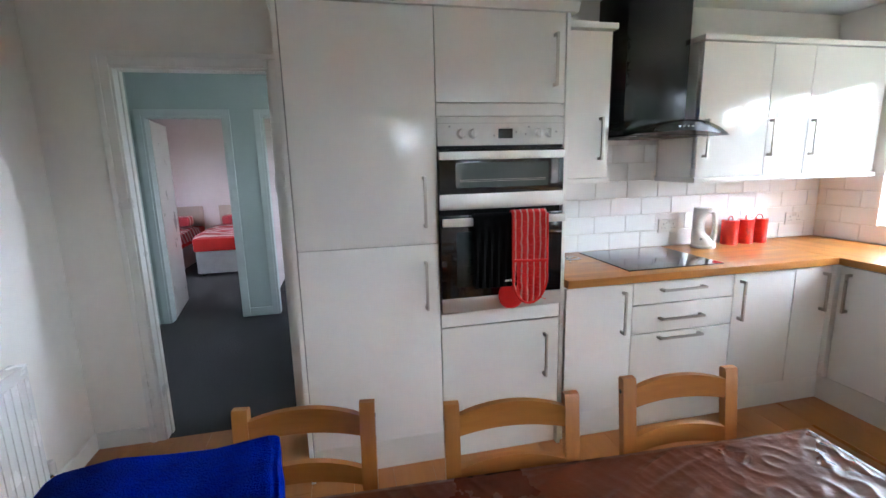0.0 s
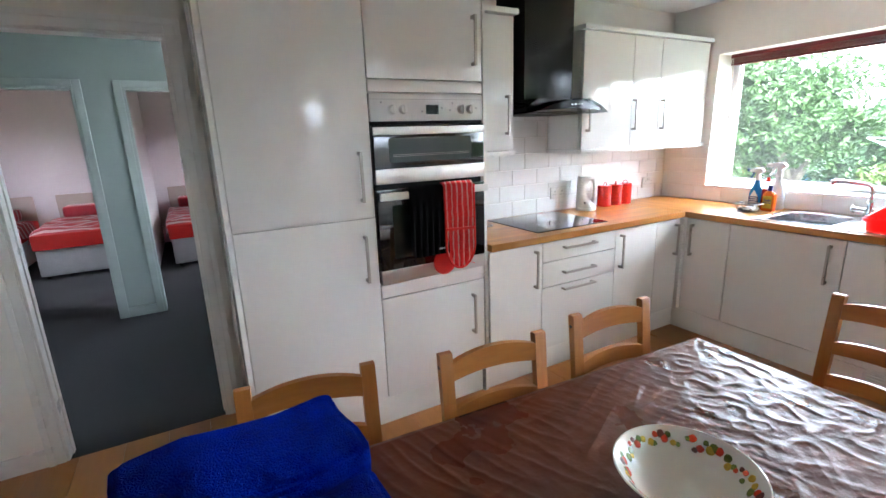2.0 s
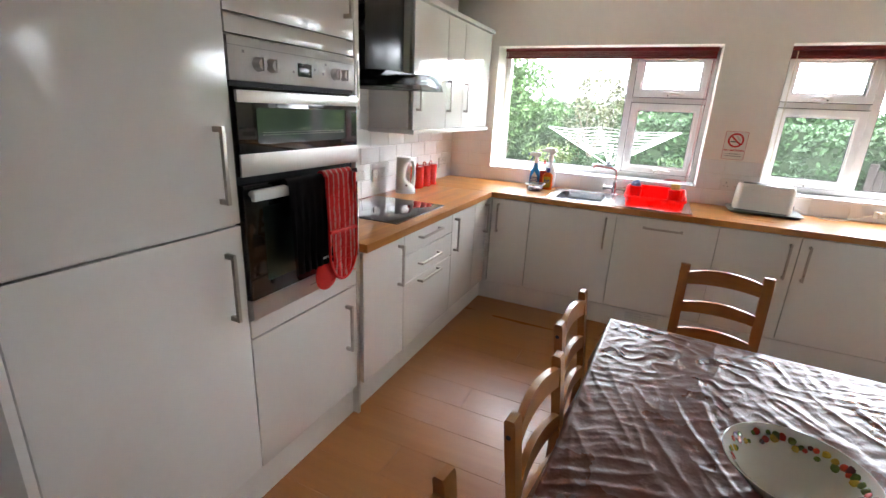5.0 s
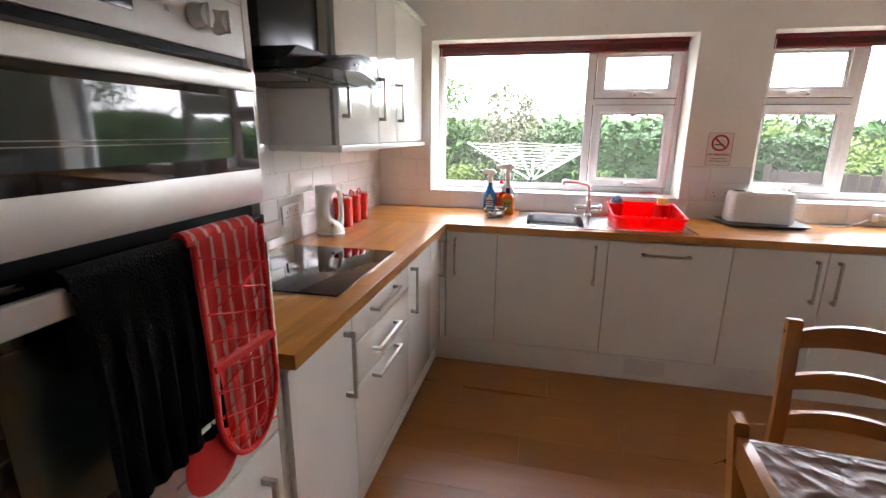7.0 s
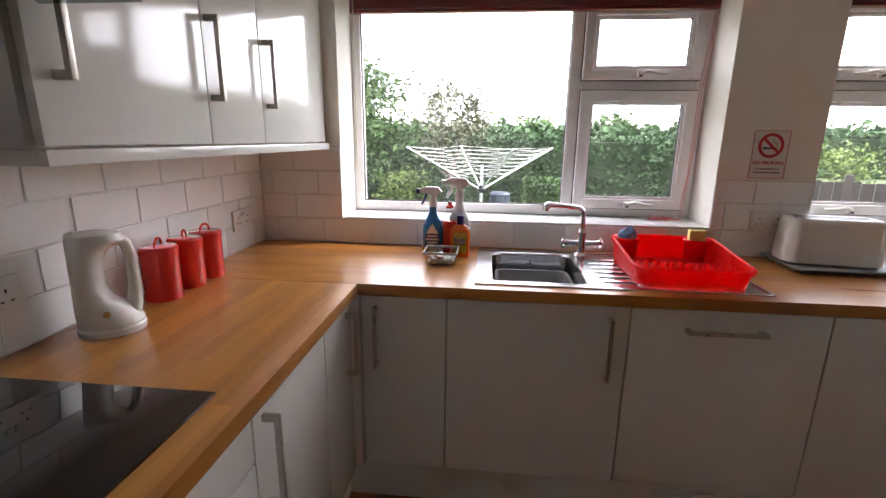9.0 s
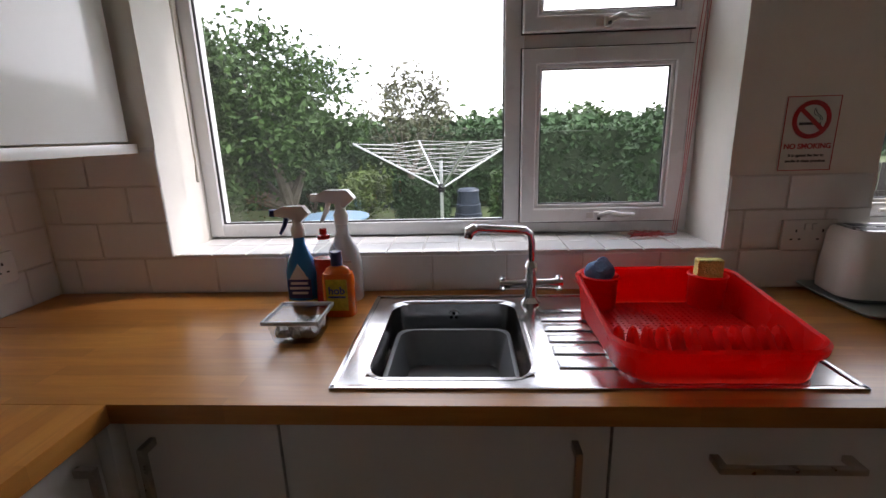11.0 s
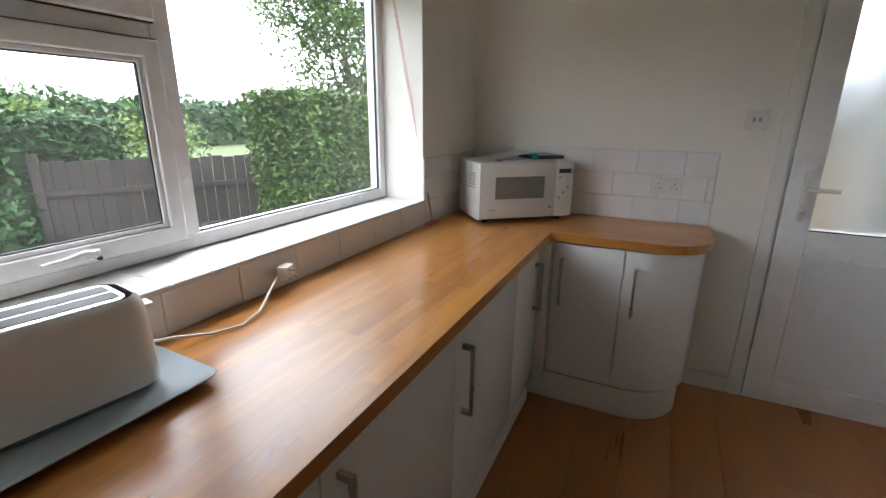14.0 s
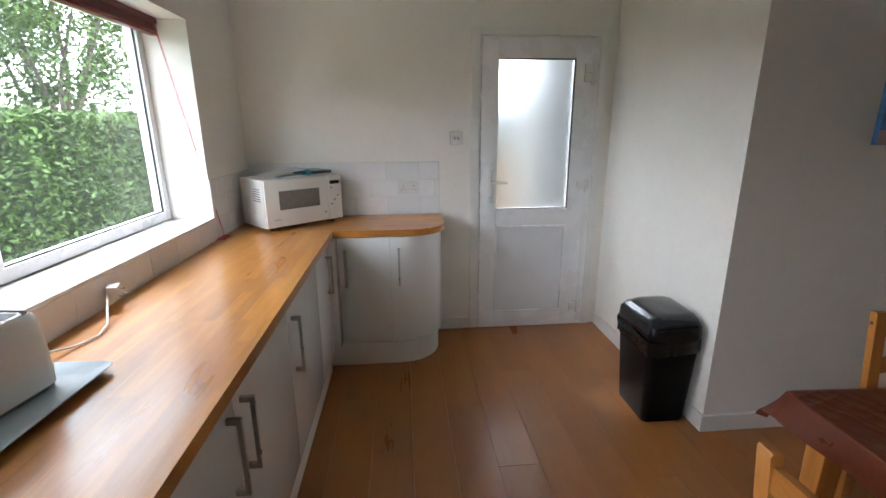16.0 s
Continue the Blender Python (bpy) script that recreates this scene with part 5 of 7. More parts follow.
for k in range(18):
    x = 3.122 + k * 0.0134
    box(lat, x - 0.0037, x + 0.0037, by0_, by1_, PZ + 0.0203, PZ + 0.0247)
tagged(part("pierced_base", lat, M["red_plastic"], rack, smooth=False), kind="stuff")
fs = B()
for k in range(12):
    y = by0_ + k * 0.0287
    box(fs, bx0_, 3.118, y - 0.006, y + 0.006, PZ + 0.020, PZ + 0.026, bevel=0.001)
box(fs, bx0_ - 0.006, bx0_ + 0.012, by0_, by1_, PZ + 0.0195, PZ + 0.0255)
part("slotted_base", fs, M["red_plastic"], rack, smooth=False)
for k in range(12):
    y = by0_ + k * 0.0287
    tb = loft([(rounded(3.102, 3.114, y - 0.004, y + 0.004, 0.003, 3), PZ + 0.068), (rounded(3.094, 3.120, y - 0.0065, y + 0.0065, 0.004, 3), PZ + 0.060), (rounded(3.058, 3.128, y - 0.0085, y + 0.0085, 0.004, 3), PZ + 0.022)])
    part("prong", tb, M["red_plastic"], rack)
for yy in (1.062, 0.800):
    cb = lathe(B(), [(0.040, PZ + 0.022), (0.043, PZ + 0.098), (0.047, PZ + 0.104), (0.043, PZ + 0.108), (0.039, PZ + 0.100), (0.036, PZ + 0.03)], 3.338, yy, 24)
    part("cutlery_pot", cb, M["red_plastic"], rack)
sg = box(B(), -0.030, 0.030, -0.014, 0.014, -0.045, 0.022, bevel=0.005)
bmesh.ops.rotate(sg, verts=sg.verts[:], cent=(0, 0, 0), matrix=Matrix.Rotation(radians(84), 3, "Z"))
bmesh.ops.translate(sg, verts=sg.verts[:], vec=(3.338, 0.800, PZ + 0.122))
solid("sponge", sg, M["yellow"], "yellow sponge standing in the dish rack's pot", "sponge", at=(3.338, 0.800, PZ + 0.1))
cl = bmesh.new()
bmesh.ops.create_icosphere(cl, subdivisions=3, radius=0.03)
for v in cl.verts:
    v.co *= 1 + 0.5 * noise.noise(v.co * 45)
    v.co.z *= 1.3
bmesh.ops.translate(cl, verts=cl.verts[:], vec=(3.338, 1.062, PZ + 0.112))
solid("cleaning_cloth", cl, M["blue_cloth"], "crumpled pale blue cloth in the dish rack's pot", "cloth", at=(3.338, 1.062, PZ + 0.1))


# ---- bottles by the sink ----
def spray(name, x, y, body, head, trigger, label, scale=1.0, stripe=None):
    bt = thing(name, label, "spray bottle", (x, y, TOP))
    s = scale
    prof = [(0, 0), (0.037, 0), (0.041, 0.008), (0.042, 0.05), (0.0405, 0.095), (0.034, 0.122), (0.022, 0.145), (0.015, 0.163), (0.014, 0.185), (0, 0.185)]
    part("bottle", lathe(B(), [(r * s, TOP + z * s) for r, z in prof], x, y, 24, 0.72, 1.0), body, bt)
    if stripe:
        part("printed_label", lathe(B(), [(0.0424 * s, TOP + 0.03 * s), (0.0415 * s, TOP + 0.092 * s)], x, y, 24, 0.72, 1.0), stripe, bt)
    hd = B()
    lathe(hd, [(0.016 * s, TOP + 0.183 * s), (0.017 * s, TOP + 0.205 * s), (0.012 * s, TOP + 0.215 * s), (0.012 * s, TOP + 0.235 * s)], x, y, 18)
    prism(hd, [(y - 0.036 * s, TOP + 0.243 * s), (y - 0.020 * s, TOP + 0.262 * s), (y + 0.03 * s, TOP + 0.262 * s), (y + 0.052 * s, TOP + 0.252 * s), (y + 0.052 * s, TOP + 0.238 * s), (y + 0.012 * s, TOP + 0.232 * s), (y - 0.012 * s, TOP + 0.222 * s)], x - 0.011 * s, x + 0.011 * s, "x")
    h = part("spray_head", hd, head, bt, "moulded trigger head")
    tr = B()
    tube(tr, [(x, y + 0.026 * s, TOP + 0.236 * s), (x, y + 0.032 * s, TOP + 0.215 * s), (x, y + 0.046 * s, TOP + 0.19 * s)], [0.007 * s, 0.006 * s, 0.004 * s], 8)
    part("trigger", tr, trigger, bt)
    nz = box(B(), x - 0.008 * s, x + 0.008 * s, y + 0.051 * s, y + 0.066 * s, TOP + 0.236 * s, TOP + 0.254 * s, bevel=0.002)
    part("nozzle", nz, trigger, bt)
    return bt


b1 = spray("spray_bottle", 3.435, 1.86, M["blue_liquid"], M["white_plastic"], M["navy"], "blue window cleaner spray bottle with a white trigger head", 1.08)
mk = B()
prism(mk, [(1.858, TOP + 0.128), (1.832, TOP + 0.085), (1.884, TOP + 0.085)], 3.3985, 3.4035, "x")
part("label_drop", mk, M["paper"], b1)
part("label_panel", boxes((3.4005, 3.4035, 1.826, 1.890, TOP + 0.03, TOP + 0.084)), M["navy"], b1, "dark blue printed label")
for k, w in enumerate((0.024, 0.028, 0.022)):
    part("label_bar", boxes((3.3993, 3.4007, 1.858 - w, 1.858 + w, TOP + 0.070 - k * 0.014, TOP + 0.077 - k * 0.014)), M["paper"], b1)
part("yellow_base_band", lathe(B(), [(0.0447, TOP + 0.003), (0.0462, TOP + 0.022)], 3.435, 1.86, 24, 0.72, 1.0), M["fruit_yellow"], b1)
b2 = spray("spray_bottle", 3.475, 1.748, M["clear_white"], M["white_plastic"], M["white_plastic"], "white spray bottle with a white trigger head", 1.22)
for k, w in enumerate((0.03, 0.02, 0.035)):
    part("label_bar", boxes((3.4365, 3.4395, 1.748 - w, 1.748 + 0.01, TOP + 0.12 - k * 0.02, TOP + 0.126 - k * 0.02)), M["grey_print"], b2)
b3 = thing("detergent_bottle", "half-full bottle of red washing-up liquid", "bottle", (3.42, 1.785, TOP))
part("bottle", lathe(B(), [(0, TOP), (0.030, TOP), (0.034, TOP + 0.02), (0.030, TOP + 0.10), (0.034, TOP + 0.14), (0.0, TOP + 0.14)], 3.42, 1.785, 24, 0.6, 1.0), M["red_liquid"], b3)
part("clear_shoulder", lathe(B(), [(0.034, TOP + 0.14), (0.031, TOP + 0.165), (0.014, TOP + 0.19), (0.013, TOP + 0.197)], 3.42, 1.785, 24, 0.6, 1.0), M["clear"], b3)
part("cap", lathe(B(), [(0.017, TOP + 0.195), (0.017, TOP + 0.205), (0.010, TOP + 0.208), (0.010, TOP + 0.222), (0, TOP + 0.222)], 3.42, 1.785, 18), M["red_enamel"], b3)
b4 = thing("hob_cleaner_bottle", "orange hob cleaner bottle with a navy cap", "bottle", (3.355, 1.735, TOP))
bo = loft([(rounded(3.335, 3.375, 1.697, 1.773, 0.014), TOP + 0.118), (rounded(3.333, 3.377, 1.694, 1.776, 0.016), TOP + 0.105), (rounded(3.333, 3.377, 1.694, 1.776, 0.016), TOP + 0.004), (rounded(3.336, 3.374, 1.697, 1.773, 0.014), TOP)])
bmesh.ops.holes_fill(bo, edges=[e for e in bo.edges if e.is_boundary])
lathe(bo, [(0.036, TOP + 0.117), (0.03, TOP + 0.13), (0.014, TOP + 0.138), (0.014, TOP + 0.142)], 3.355, 1.735, 20, 0.55, 1.0)
part("bottle", bo, M["orange"], b4)
part("cap", lathe(B(), [(0.0155, TOP + 0.139), (0.0145, TOP + 0.175), (0, TOP + 0.175)], 3.355, 1.735, 18), M["navy"], b4)
part("label_panel", boxes((3.3318, 3.3332, 1.707, 1.763, TOP + 0.02, TOP + 0.105)), M["fruit_yellow"], b4)
part("label_picture", lathe(B(), [(0.0, TOP + 0.018), (0.017, TOP + 0.03), (0.017, TOP + 0.04), (0, TOP + 0.05)], 3.3335, 1.735, 16, 0.08, 1.2), M["fruit_dark"], b4)


def lettering(text, size, material, place, turn, parent=None, extrude=0.0006, align="CENTER"):
    cu = bpy.data.curves.new("lettering", "FONT")
    cu.body, cu.size, cu.extrude, cu.align_x, cu.offset = text, size, extrude, align, size * 0.022
    tmp = bpy.data.objects.new("lettering", cu)
    scene.collection.objects.link(tmp)
    me = bpy.data.meshes.new_from_object(tmp.evaluated_get(bpy.context.evaluated_depsgraph_get()))
    bpy.data.objects.remove(tmp)
    me.materials.clear()
    me.materials.append(material)
    me.transform(Matrix.Translation(place) @ Euler([radians(a) for a in turn]).to_matrix().to_4x4())
    me.transform(Matrix.Translation(-ORIGIN[parent.name]))
    ob = new("lettering", me)
    ob.parent = parent
    ORIGIN[ob.name] = ORIGIN[parent.name]
    return ob


FACE = (90, 0, -90)      # writing on a surface that faces -x
lettering("hob", 0.028, M["navy"], (3.3312, 1.735, TOP + 0.066), FACE, b4)
part("label_bar", boxes((3.3308, 3.3318, 1.712, 1.758, TOP + 0.055, TOP + 0.060)), M["navy"], b4)

tub = thing("food_tub", "clear plastic tub of scourers with a lid", "tub", (3.232, 1.80, TOP))
tb = loft([(rounded(3.172, 3.292, 1.738, 1.862, 0.02), TOP + 0.052), (rounded(3.18, 3.284, 1.746, 1.854, 0.02), TOP + 0.001)])
part("tub_body", tb, M["clear"], tub)
lidb = prism(B(), rounded(3.168, 3.296, 1.734, 1.866, 0.022), TOP + 0.052, TOP + 0.058)
part("lid", lidb, M["clear"], tub, "clear lid")
part("lid_rim", boxes((3.168, 3.296, 1.733, 1.739, TOP + 0.05, TOP + 0.060), (3.168, 3.296, 1.861, 1.867, TOP + 0.05, TOP + 0.060), (3.167, 3.173, 1.739, 1.861, TOP + 0.05, TOP + 0.060), (3.291, 3.297, 1.739, 1.861, TOP + 0.05, TOP + 0.060), bevel=0.002), M["clear_white"], tub)
for k in range(7):
    sc = bmesh.new()
    bmesh.ops.create_icosphere(sc, subdivisions=2, radius=0.022)
    for v in sc.verts:
        v.co *= 1 + 0.5 * noise.noise(v.co * 60 + Vector((k * 3, 0, 0)))
        v.co.z *= 0.75
    bmesh.ops.translate(sc, verts=sc.verts[:], vec=(3.205 + 0.027 * (k % 3), 1.77 + 0.03 * (k // 3), TOP + 0.022))
    part("scourer", sc, M["foil"], tub)

# ---- kettle and canisters ----
kettle = thing("kettle", "white plastic jug kettle on the worktop", "kettle", (2.47, 2.585, TOP))
KX, KY = 2.490, 2.565
KD = Vector((0.64, -0.768, 0))                   # the way the handle points
KN = Vector((0.768, 0.64, 0))


def kettle_ring(c, a, b, n_=28):
    """An oval, c along the handle's way, a half long and b half thick."""
    out = []
    for k in range(n_):
        t = 2 * math.pi * k / n_
        p = Vector((KX, KY, 0)) + KD * (c + a * math.cos(t)) + KN * (b * math.sin(t))
        out.append((p.x, p.y))
    return out


part("base_plate", loft([(kettle_ring(0, 0.070, 0.060), TOP + 0.020), (kettle_ring(0, 0.074, 0.064), TOP + 0.014), (kettle_ring(0, 0.072, 0.062), TOP)]), M["white_plastic"], kettle)
jug = loft([(kettle_ring(-0.012, 0.034, 0.028), TOP + 0.256), (kettle_ring(-0.010, 0.054, 0.042), TOP + 0.250), (kettle_ring(-0.008, 0.060, 0.046), TOP + 0.232), (kettle_ring(-0.026, 0.042, 0.046), TOP + 0.212), (kettle_ring(-0.034, 0.035, 0.048), TOP + 0.180), (kettle_ring(-0.036, 0.034, 0.050), TOP + 0.120), (kettle_ring(-0.030, 0.041, 0.052), TOP + 0.088), (kettle_ring(-0.012, 0.060, 0.055), TOP + 0.062), (kettle_ring(0, 0.071, 0.060), TOP + 0.03), (kettle_ring(0, 0.071, 0.061), TOP + 0.022)])
bmesh.ops.holes_fill(jug, edges=[e for e in jug.edges if e.is_boundary])
part("jug", jug, M["white_plastic"], kettle)
hk = B()
tube(hk, [tuple(Vector((KX, KY, TOP + z_)) + KD * r_) for r_, z_ in ((0.010, 0.236), (0.036, 0.234), (0.050, 0.222), (0.056, 0.195), (0.058, 0.150), (0.058, 0.105), (0.054, 0.070), (0.045, 0.045))], [0.020, 0.017, 0.014, 0.013, 0.013, 0.014, 0.018, 0.022], 14)
part("handle", hk, M["white_plastic"], kettle)
sw_ = B()
p0 = Vector((KX, KY, TOP + 0.060)) - KN * 0.052 - KD * 0.005
tube(sw_, [tuple(p0), tuple(p0 - KN * 0.010)], 0.008, 12)
part("switch", sw_, M["chrome"], kettle)
spo = B()
a0 = Vector((KX, KY, TOP + 0.243)) - KD * 0.050
tube(spo, [tuple(a0), tuple(a0 - KD * 0.016 + Vector((0, 0, 0.003)))], [0.018, 0.010], 14)
part("spout", spo, M["white_plastic"], kettle)
can = thing("canister", "red enamel kitchen canister with a looped lid handle", "canister", (2.725, 2.600, TOP), "red canisters")
part("tin", lathe(B(), [(0, TOP), (0.050, TOP), (0.052, TOP + 0.004), (0.052, TOP + 0.145), (0.049, TOP + 0.148)], 2.725, 2.600, 30), M["red_enamel"], can)
part("lid", lathe(B(), [(0.0535, TOP + 0.140), (0.0535, TOP + 0.156), (0.048, TOP + 0.163), (0, TOP + 0.166)], 2.725, 2.600, 30), M["red_enamel"], can)
lp = B()
tube(lp, [(2.725 + 0.03 * math.cos(a), 2.600 + 0.012 * math.cos(a), TOP + 0.162 + 0.024 * math.sin(a)) for a in [math.pi * k / 10 for k in range(11)]], 0.0035, 8)
part("loop_handle", lp, M["red_enamel"], can)
copy_thing(can, pose(2.850, 2.603, TOP, 0, 0, 25))
copy_thing(can, pose(2.960, 2.605, TOP, 0, 0, -15))

# chrome coil trivet by the oven
cb = B()
tube(cb, [(1.50 + (0.012 + 0.0065 * a) * math.cos(a), 2.47 + (0.012 + 0.0065 * a) * math.sin(a), TOP + 0.012 + 0.001 * math.sin(3 * a)) for a in [k * 0.3 for k in range(34)]], 0.004, 6)
for a in (0, 2.09, 4.19):
    tube(cb, [(1.50, 2.47, TOP + 0.006), (1.50 + 0.07 * math.cos(a), 2.47 + 0.07 * math.sin(a), TOP + 0.006)], 0.004, 6)
    tube(cb, [(1.50 + 0.066 * math.cos(a), 2.47 + 0.066 * math.sin(a), TOP), (1.50 + 0.066 * math.cos(a), 2.47 + 0.066 * math.sin(a), TOP + 0.01)], 0.005, 6)
solid("trivet", cb, M["chrome"], "chrome wire coil trivet on the worktop", "trivet", at=(1.50, 2.47, TOP))

# ---- tray, toaster, flex ----
def turned(bm, x, y, z, deg):
    bmesh.ops.rotate(bm, verts=bm.verts[:], cent=(0, 0, 0), matrix=Matrix.Rotation(radians(deg), 3, "Z"))
    bmesh.ops.translate(bm, verts=bm.verts[:], vec=(x, y, z))
    return bm


tr = shell_of([(rounded(-0.108, 0.108, -0.190, 0.190, 0.022), 0.0), (rounded(-0.140, 0.136, -0.222, 0.218, 0.028), 0.019), (rounded(-0.138, 0.134, -0.220, 0.216, 0.028), 0.0205), (rounded(-0.134, 0.130, -0.216, 0.212, 0.026), 0.019), (rounded(-0.106, 0.106, -0.188, 0.188, 0.022), 0.003)])
solid("tray", turned(tr, 3.396, 0.238, TOP + 0.002, -2), M["tray"], "pale blue-grey metal tray under the toaster", "tray", at=(3.400, 0.246, TOP))
toaster = thing("toaster", "cream white four-slice long-slot toaster on a tray", "toaster", (3.440, 0.240, TOP + 0.005))
TZ = TOP + 0.006


def toast_shape(sx, sy, z, r):
    return rounded(-sx, sx, -sy, sy, r, 7), z


lv = [toast_shape(0.062, 0.156, TZ + 0.188, 0.03), toast_shape(0.071, 0.165, TZ + 0.182, 0.04), toast_shape(0.077, 0.171, TZ + 0.165, 0.045), toast_shape(0.081, 0.176, TZ + 0.05, 0.045), toast_shape(0.080, 0.175, TZ + 0.012, 0.045)]
shell = loft(lv)
part("shell", turned(shell, 3.440, 0.240, 0, -9), M["cream_plastic"], toaster)
part("foot_band", turned(prism(B(), rounded(-0.072, 0.072, -0.160, 0.160, 0.04), TZ, TZ + 0.013), 3.440, 0.240, 0, -9), M["grey_plastic"], toaster)
tp = prism(B(), rounded(-0.058, 0.058, -0.143, 0.143, 0.025, 6), TZ + 0.183, TZ + 0.1885)
part("top_plate", turned(tp, 3.440, 0.240, 0, -9), M["steel"], toaster, "steel top plate")
for dx in (-0.024, 0.024):
    s_ = box(B(), dx - 0.019, dx + 0.019, -0.134, 0.134, TZ + 0.184, TZ + 0.1895)
    part("slot", turned(s_, 3.440, 0.240, 0, -9), M["gasket"], toaster)
lv_ = box(B(), -0.018, 0.018, -0.196, -0.165, TZ + 0.140, TZ + 0.150, bevel=0.003)
part("lever", turned(lv_, 3.440, 0.240, 0, -9), M["white_plastic"], toaster)
kn = B()
tube(kn, [(0, -0.169, TZ + 0.05), (0, -0.182, TZ + 0.05)], 0.014, 16)
part("browning_knob", turned(kn, 3.440, 0.240, 0, -9), M["grey_plastic"], toaster)
fx = B()
tube(fx, [(3.435, 0.09, TOP + 0.05), (3.45, 0.05, TOP + 0.05), (3.455, -0.02, TOP + 0.03), (3.44, -0.10, TOP + 0.006), (3.415, -0.17, TOP + 0.005), (3.43, -0.24, TOP + 0.012), (3.47, -0.31, TOP + 0.028), (3.505, -0.375, TOP + 0.045), (3.52, -0.40, TOP + 0.05)], 0.0035, 8)
flex = solid("power_flex", fx, M["flex"], "white toaster flex trailing across the worktop", "cable", at=(3.44, -0.1, TOP))
pb = turned(box(B(), -0.024, 0.012, -0.025, 0.025, -0.022, 0.022, bevel=0.006), 3.515, -0.42, TOP + 0.055, 20)
part("plug", pb, M["white_plastic"], flex, "unplugged three-pin plug")
pn = B()
for a, b in ((0.012, -0.012), (-0.012, -0.012), (0, 0.012)):
    box(pn, 3.49 - 0.018, 3.49, -0.42 + a - 0.003, -0.42 + a + 0.003, TOP + 0.055 + b - 0.003, TOP + 0.055 + b + 0.003)
part("pins", pn, M["steel"], flex)

# ---- microwave and folder ----
mw = thing("microwave", "white microwave oven set across the worktop corner", "microwave", (3.21, -1.78, TOP))
MW, MD, MH, MZ = 0.515, 0.315, 0.285, TOP + 0.02
mx, my, ma = 3.305, -1.515, 180 + 41.0
ux, uy = math.cos(radians(ma)), math.sin(radians(ma))     # along the front from the low-y end
vx, vy = math.cos(radians(ma + 90)), math.sin(radians(ma + 90))


def mwp(bm):
    """From (along, depth, up) to the room."""
    bm.transform(Matrix(((ux, vx, 0, mx), (uy, vy, 0, my), (0, 0, 1, MZ), (0, 0, 0, 1))))
    return bm


part("case", mwp(box(B(), 0, MW, 0.012, MD, 0, MH, bevel=0.006)), M["micro"], mw)
fd = part("door", mwp(box(B(), 0.002, MW * 0.80, -0.012, 0.011, 0.006, MH - 0.004, bevel=0.005)), M["micro"], mw, "white door")
part("window", mwp(boxes((0.085, MW * 0.68, -0.0135, -0.010, 0.105, 0.215), bevel=0.001)), M["micro_window"], fd, "meshed grey window")
part("logo_mark", mwp(boxes((0.045, 0.085, -0.0128, -0.011, 0.048, 0.053))), M["grey_print"], fd)
part("logo_mark", mwp(boxes((MW * 0.74, MW * 0.77, -0.0128, -0.011, 0.05, 0.064))), M["grey_print"], fd)
cp = part("control_panel", mwp(box(B(), MW * 0.806, MW - 0.001, -0.010, 0.011, 0.004, MH - 0.003, bevel=0.004)), M["micro"], mw, "control panel")
part("display", mwp(boxes((MW * 0.835, MW * 0.965, -0.0118, -0.009, 0.228, 0.250))), M["display"], cp)
for r in range(6):
    for c in range(3):
        x = MW * 0.835 + c * MW * 0.045
        part("button", mwp(boxes((x, x + 0.016, -0.0116, -0.009, 0.20 - r * 0.026, 0.212 - r * 0.026), bevel=0.001)), M["white_plastic" if (r + c) % 4 else "grey_print"], cp)
part("door_button", mwp(boxes((MW * 0.835, MW * 0.965, -0.0125, -0.009, 0.018, 0.045), bevel=0.002)), M["micro"], cp)
for k in range(6):
    part("vent_slit", mwp(boxes((-0.0012, 0.002, 0.05, 0.15, 0.155 + k * 0.014, 0.161 + k * 0.014))), M["grey_plastic"], mw)
for a in (0.05, MW - 0.05):
    for d in (0.04, MD - 0.04):
        ft = B()
        lathe(ft, [(0.014, -0.0195), (0.016, 0.0), (0, 0.001)], a, d, 14)
        part("foot", mwp(ft), M["gasket"], mw)
fo = thing("document_folder", "clear plastic folder of papers lying on the microwave", "folder", (3.2, -1.72, MZ + MH))
part("papers", mwp(box(B(), 0.13, 0.43, 0.03, 0.25, MH + 0.001, MH + 0.010, bevel=0.002)), M["paper"], fo)
pg = B()
prev = None
for k in range(13):
    a = k / 12
    x = 0.05 + 0.25 * a
    z = MH + 0.011 + 0.030 * math.sin(math.pi * 0.5 * a) ** 1.5
    row = [pg.verts.new((x, 0.012, z)), pg.verts.new((x + 0.02, 0.23, z + 0.004))]
    if prev:
        pg.faces.new((prev[0], prev[1], row[1], row[0]))
    prev = row
bmesh.ops.solidify(pg, geom=pg.faces[:], thickness=0.004)
part("curled_cover", mwp(pg), M["paper"], fo, "white pages folded back in a curl")
curl = B()
tube(curl, [(0.300, 0.010, MH + 0.026), (0.318, 0.232, MH + 0.028)], 0.017, 16)
part("spine", mwp(curl), M["teal"], fo, "rolled teal edge")
part("sleeve", mwp(box(B(), 0.30, 0.47, 0.020, 0.22, MH + 0.010, MH + 0.030, bevel=0.008)), M["dark_plastic_sleeve"], fo, "dark clear sleeves")


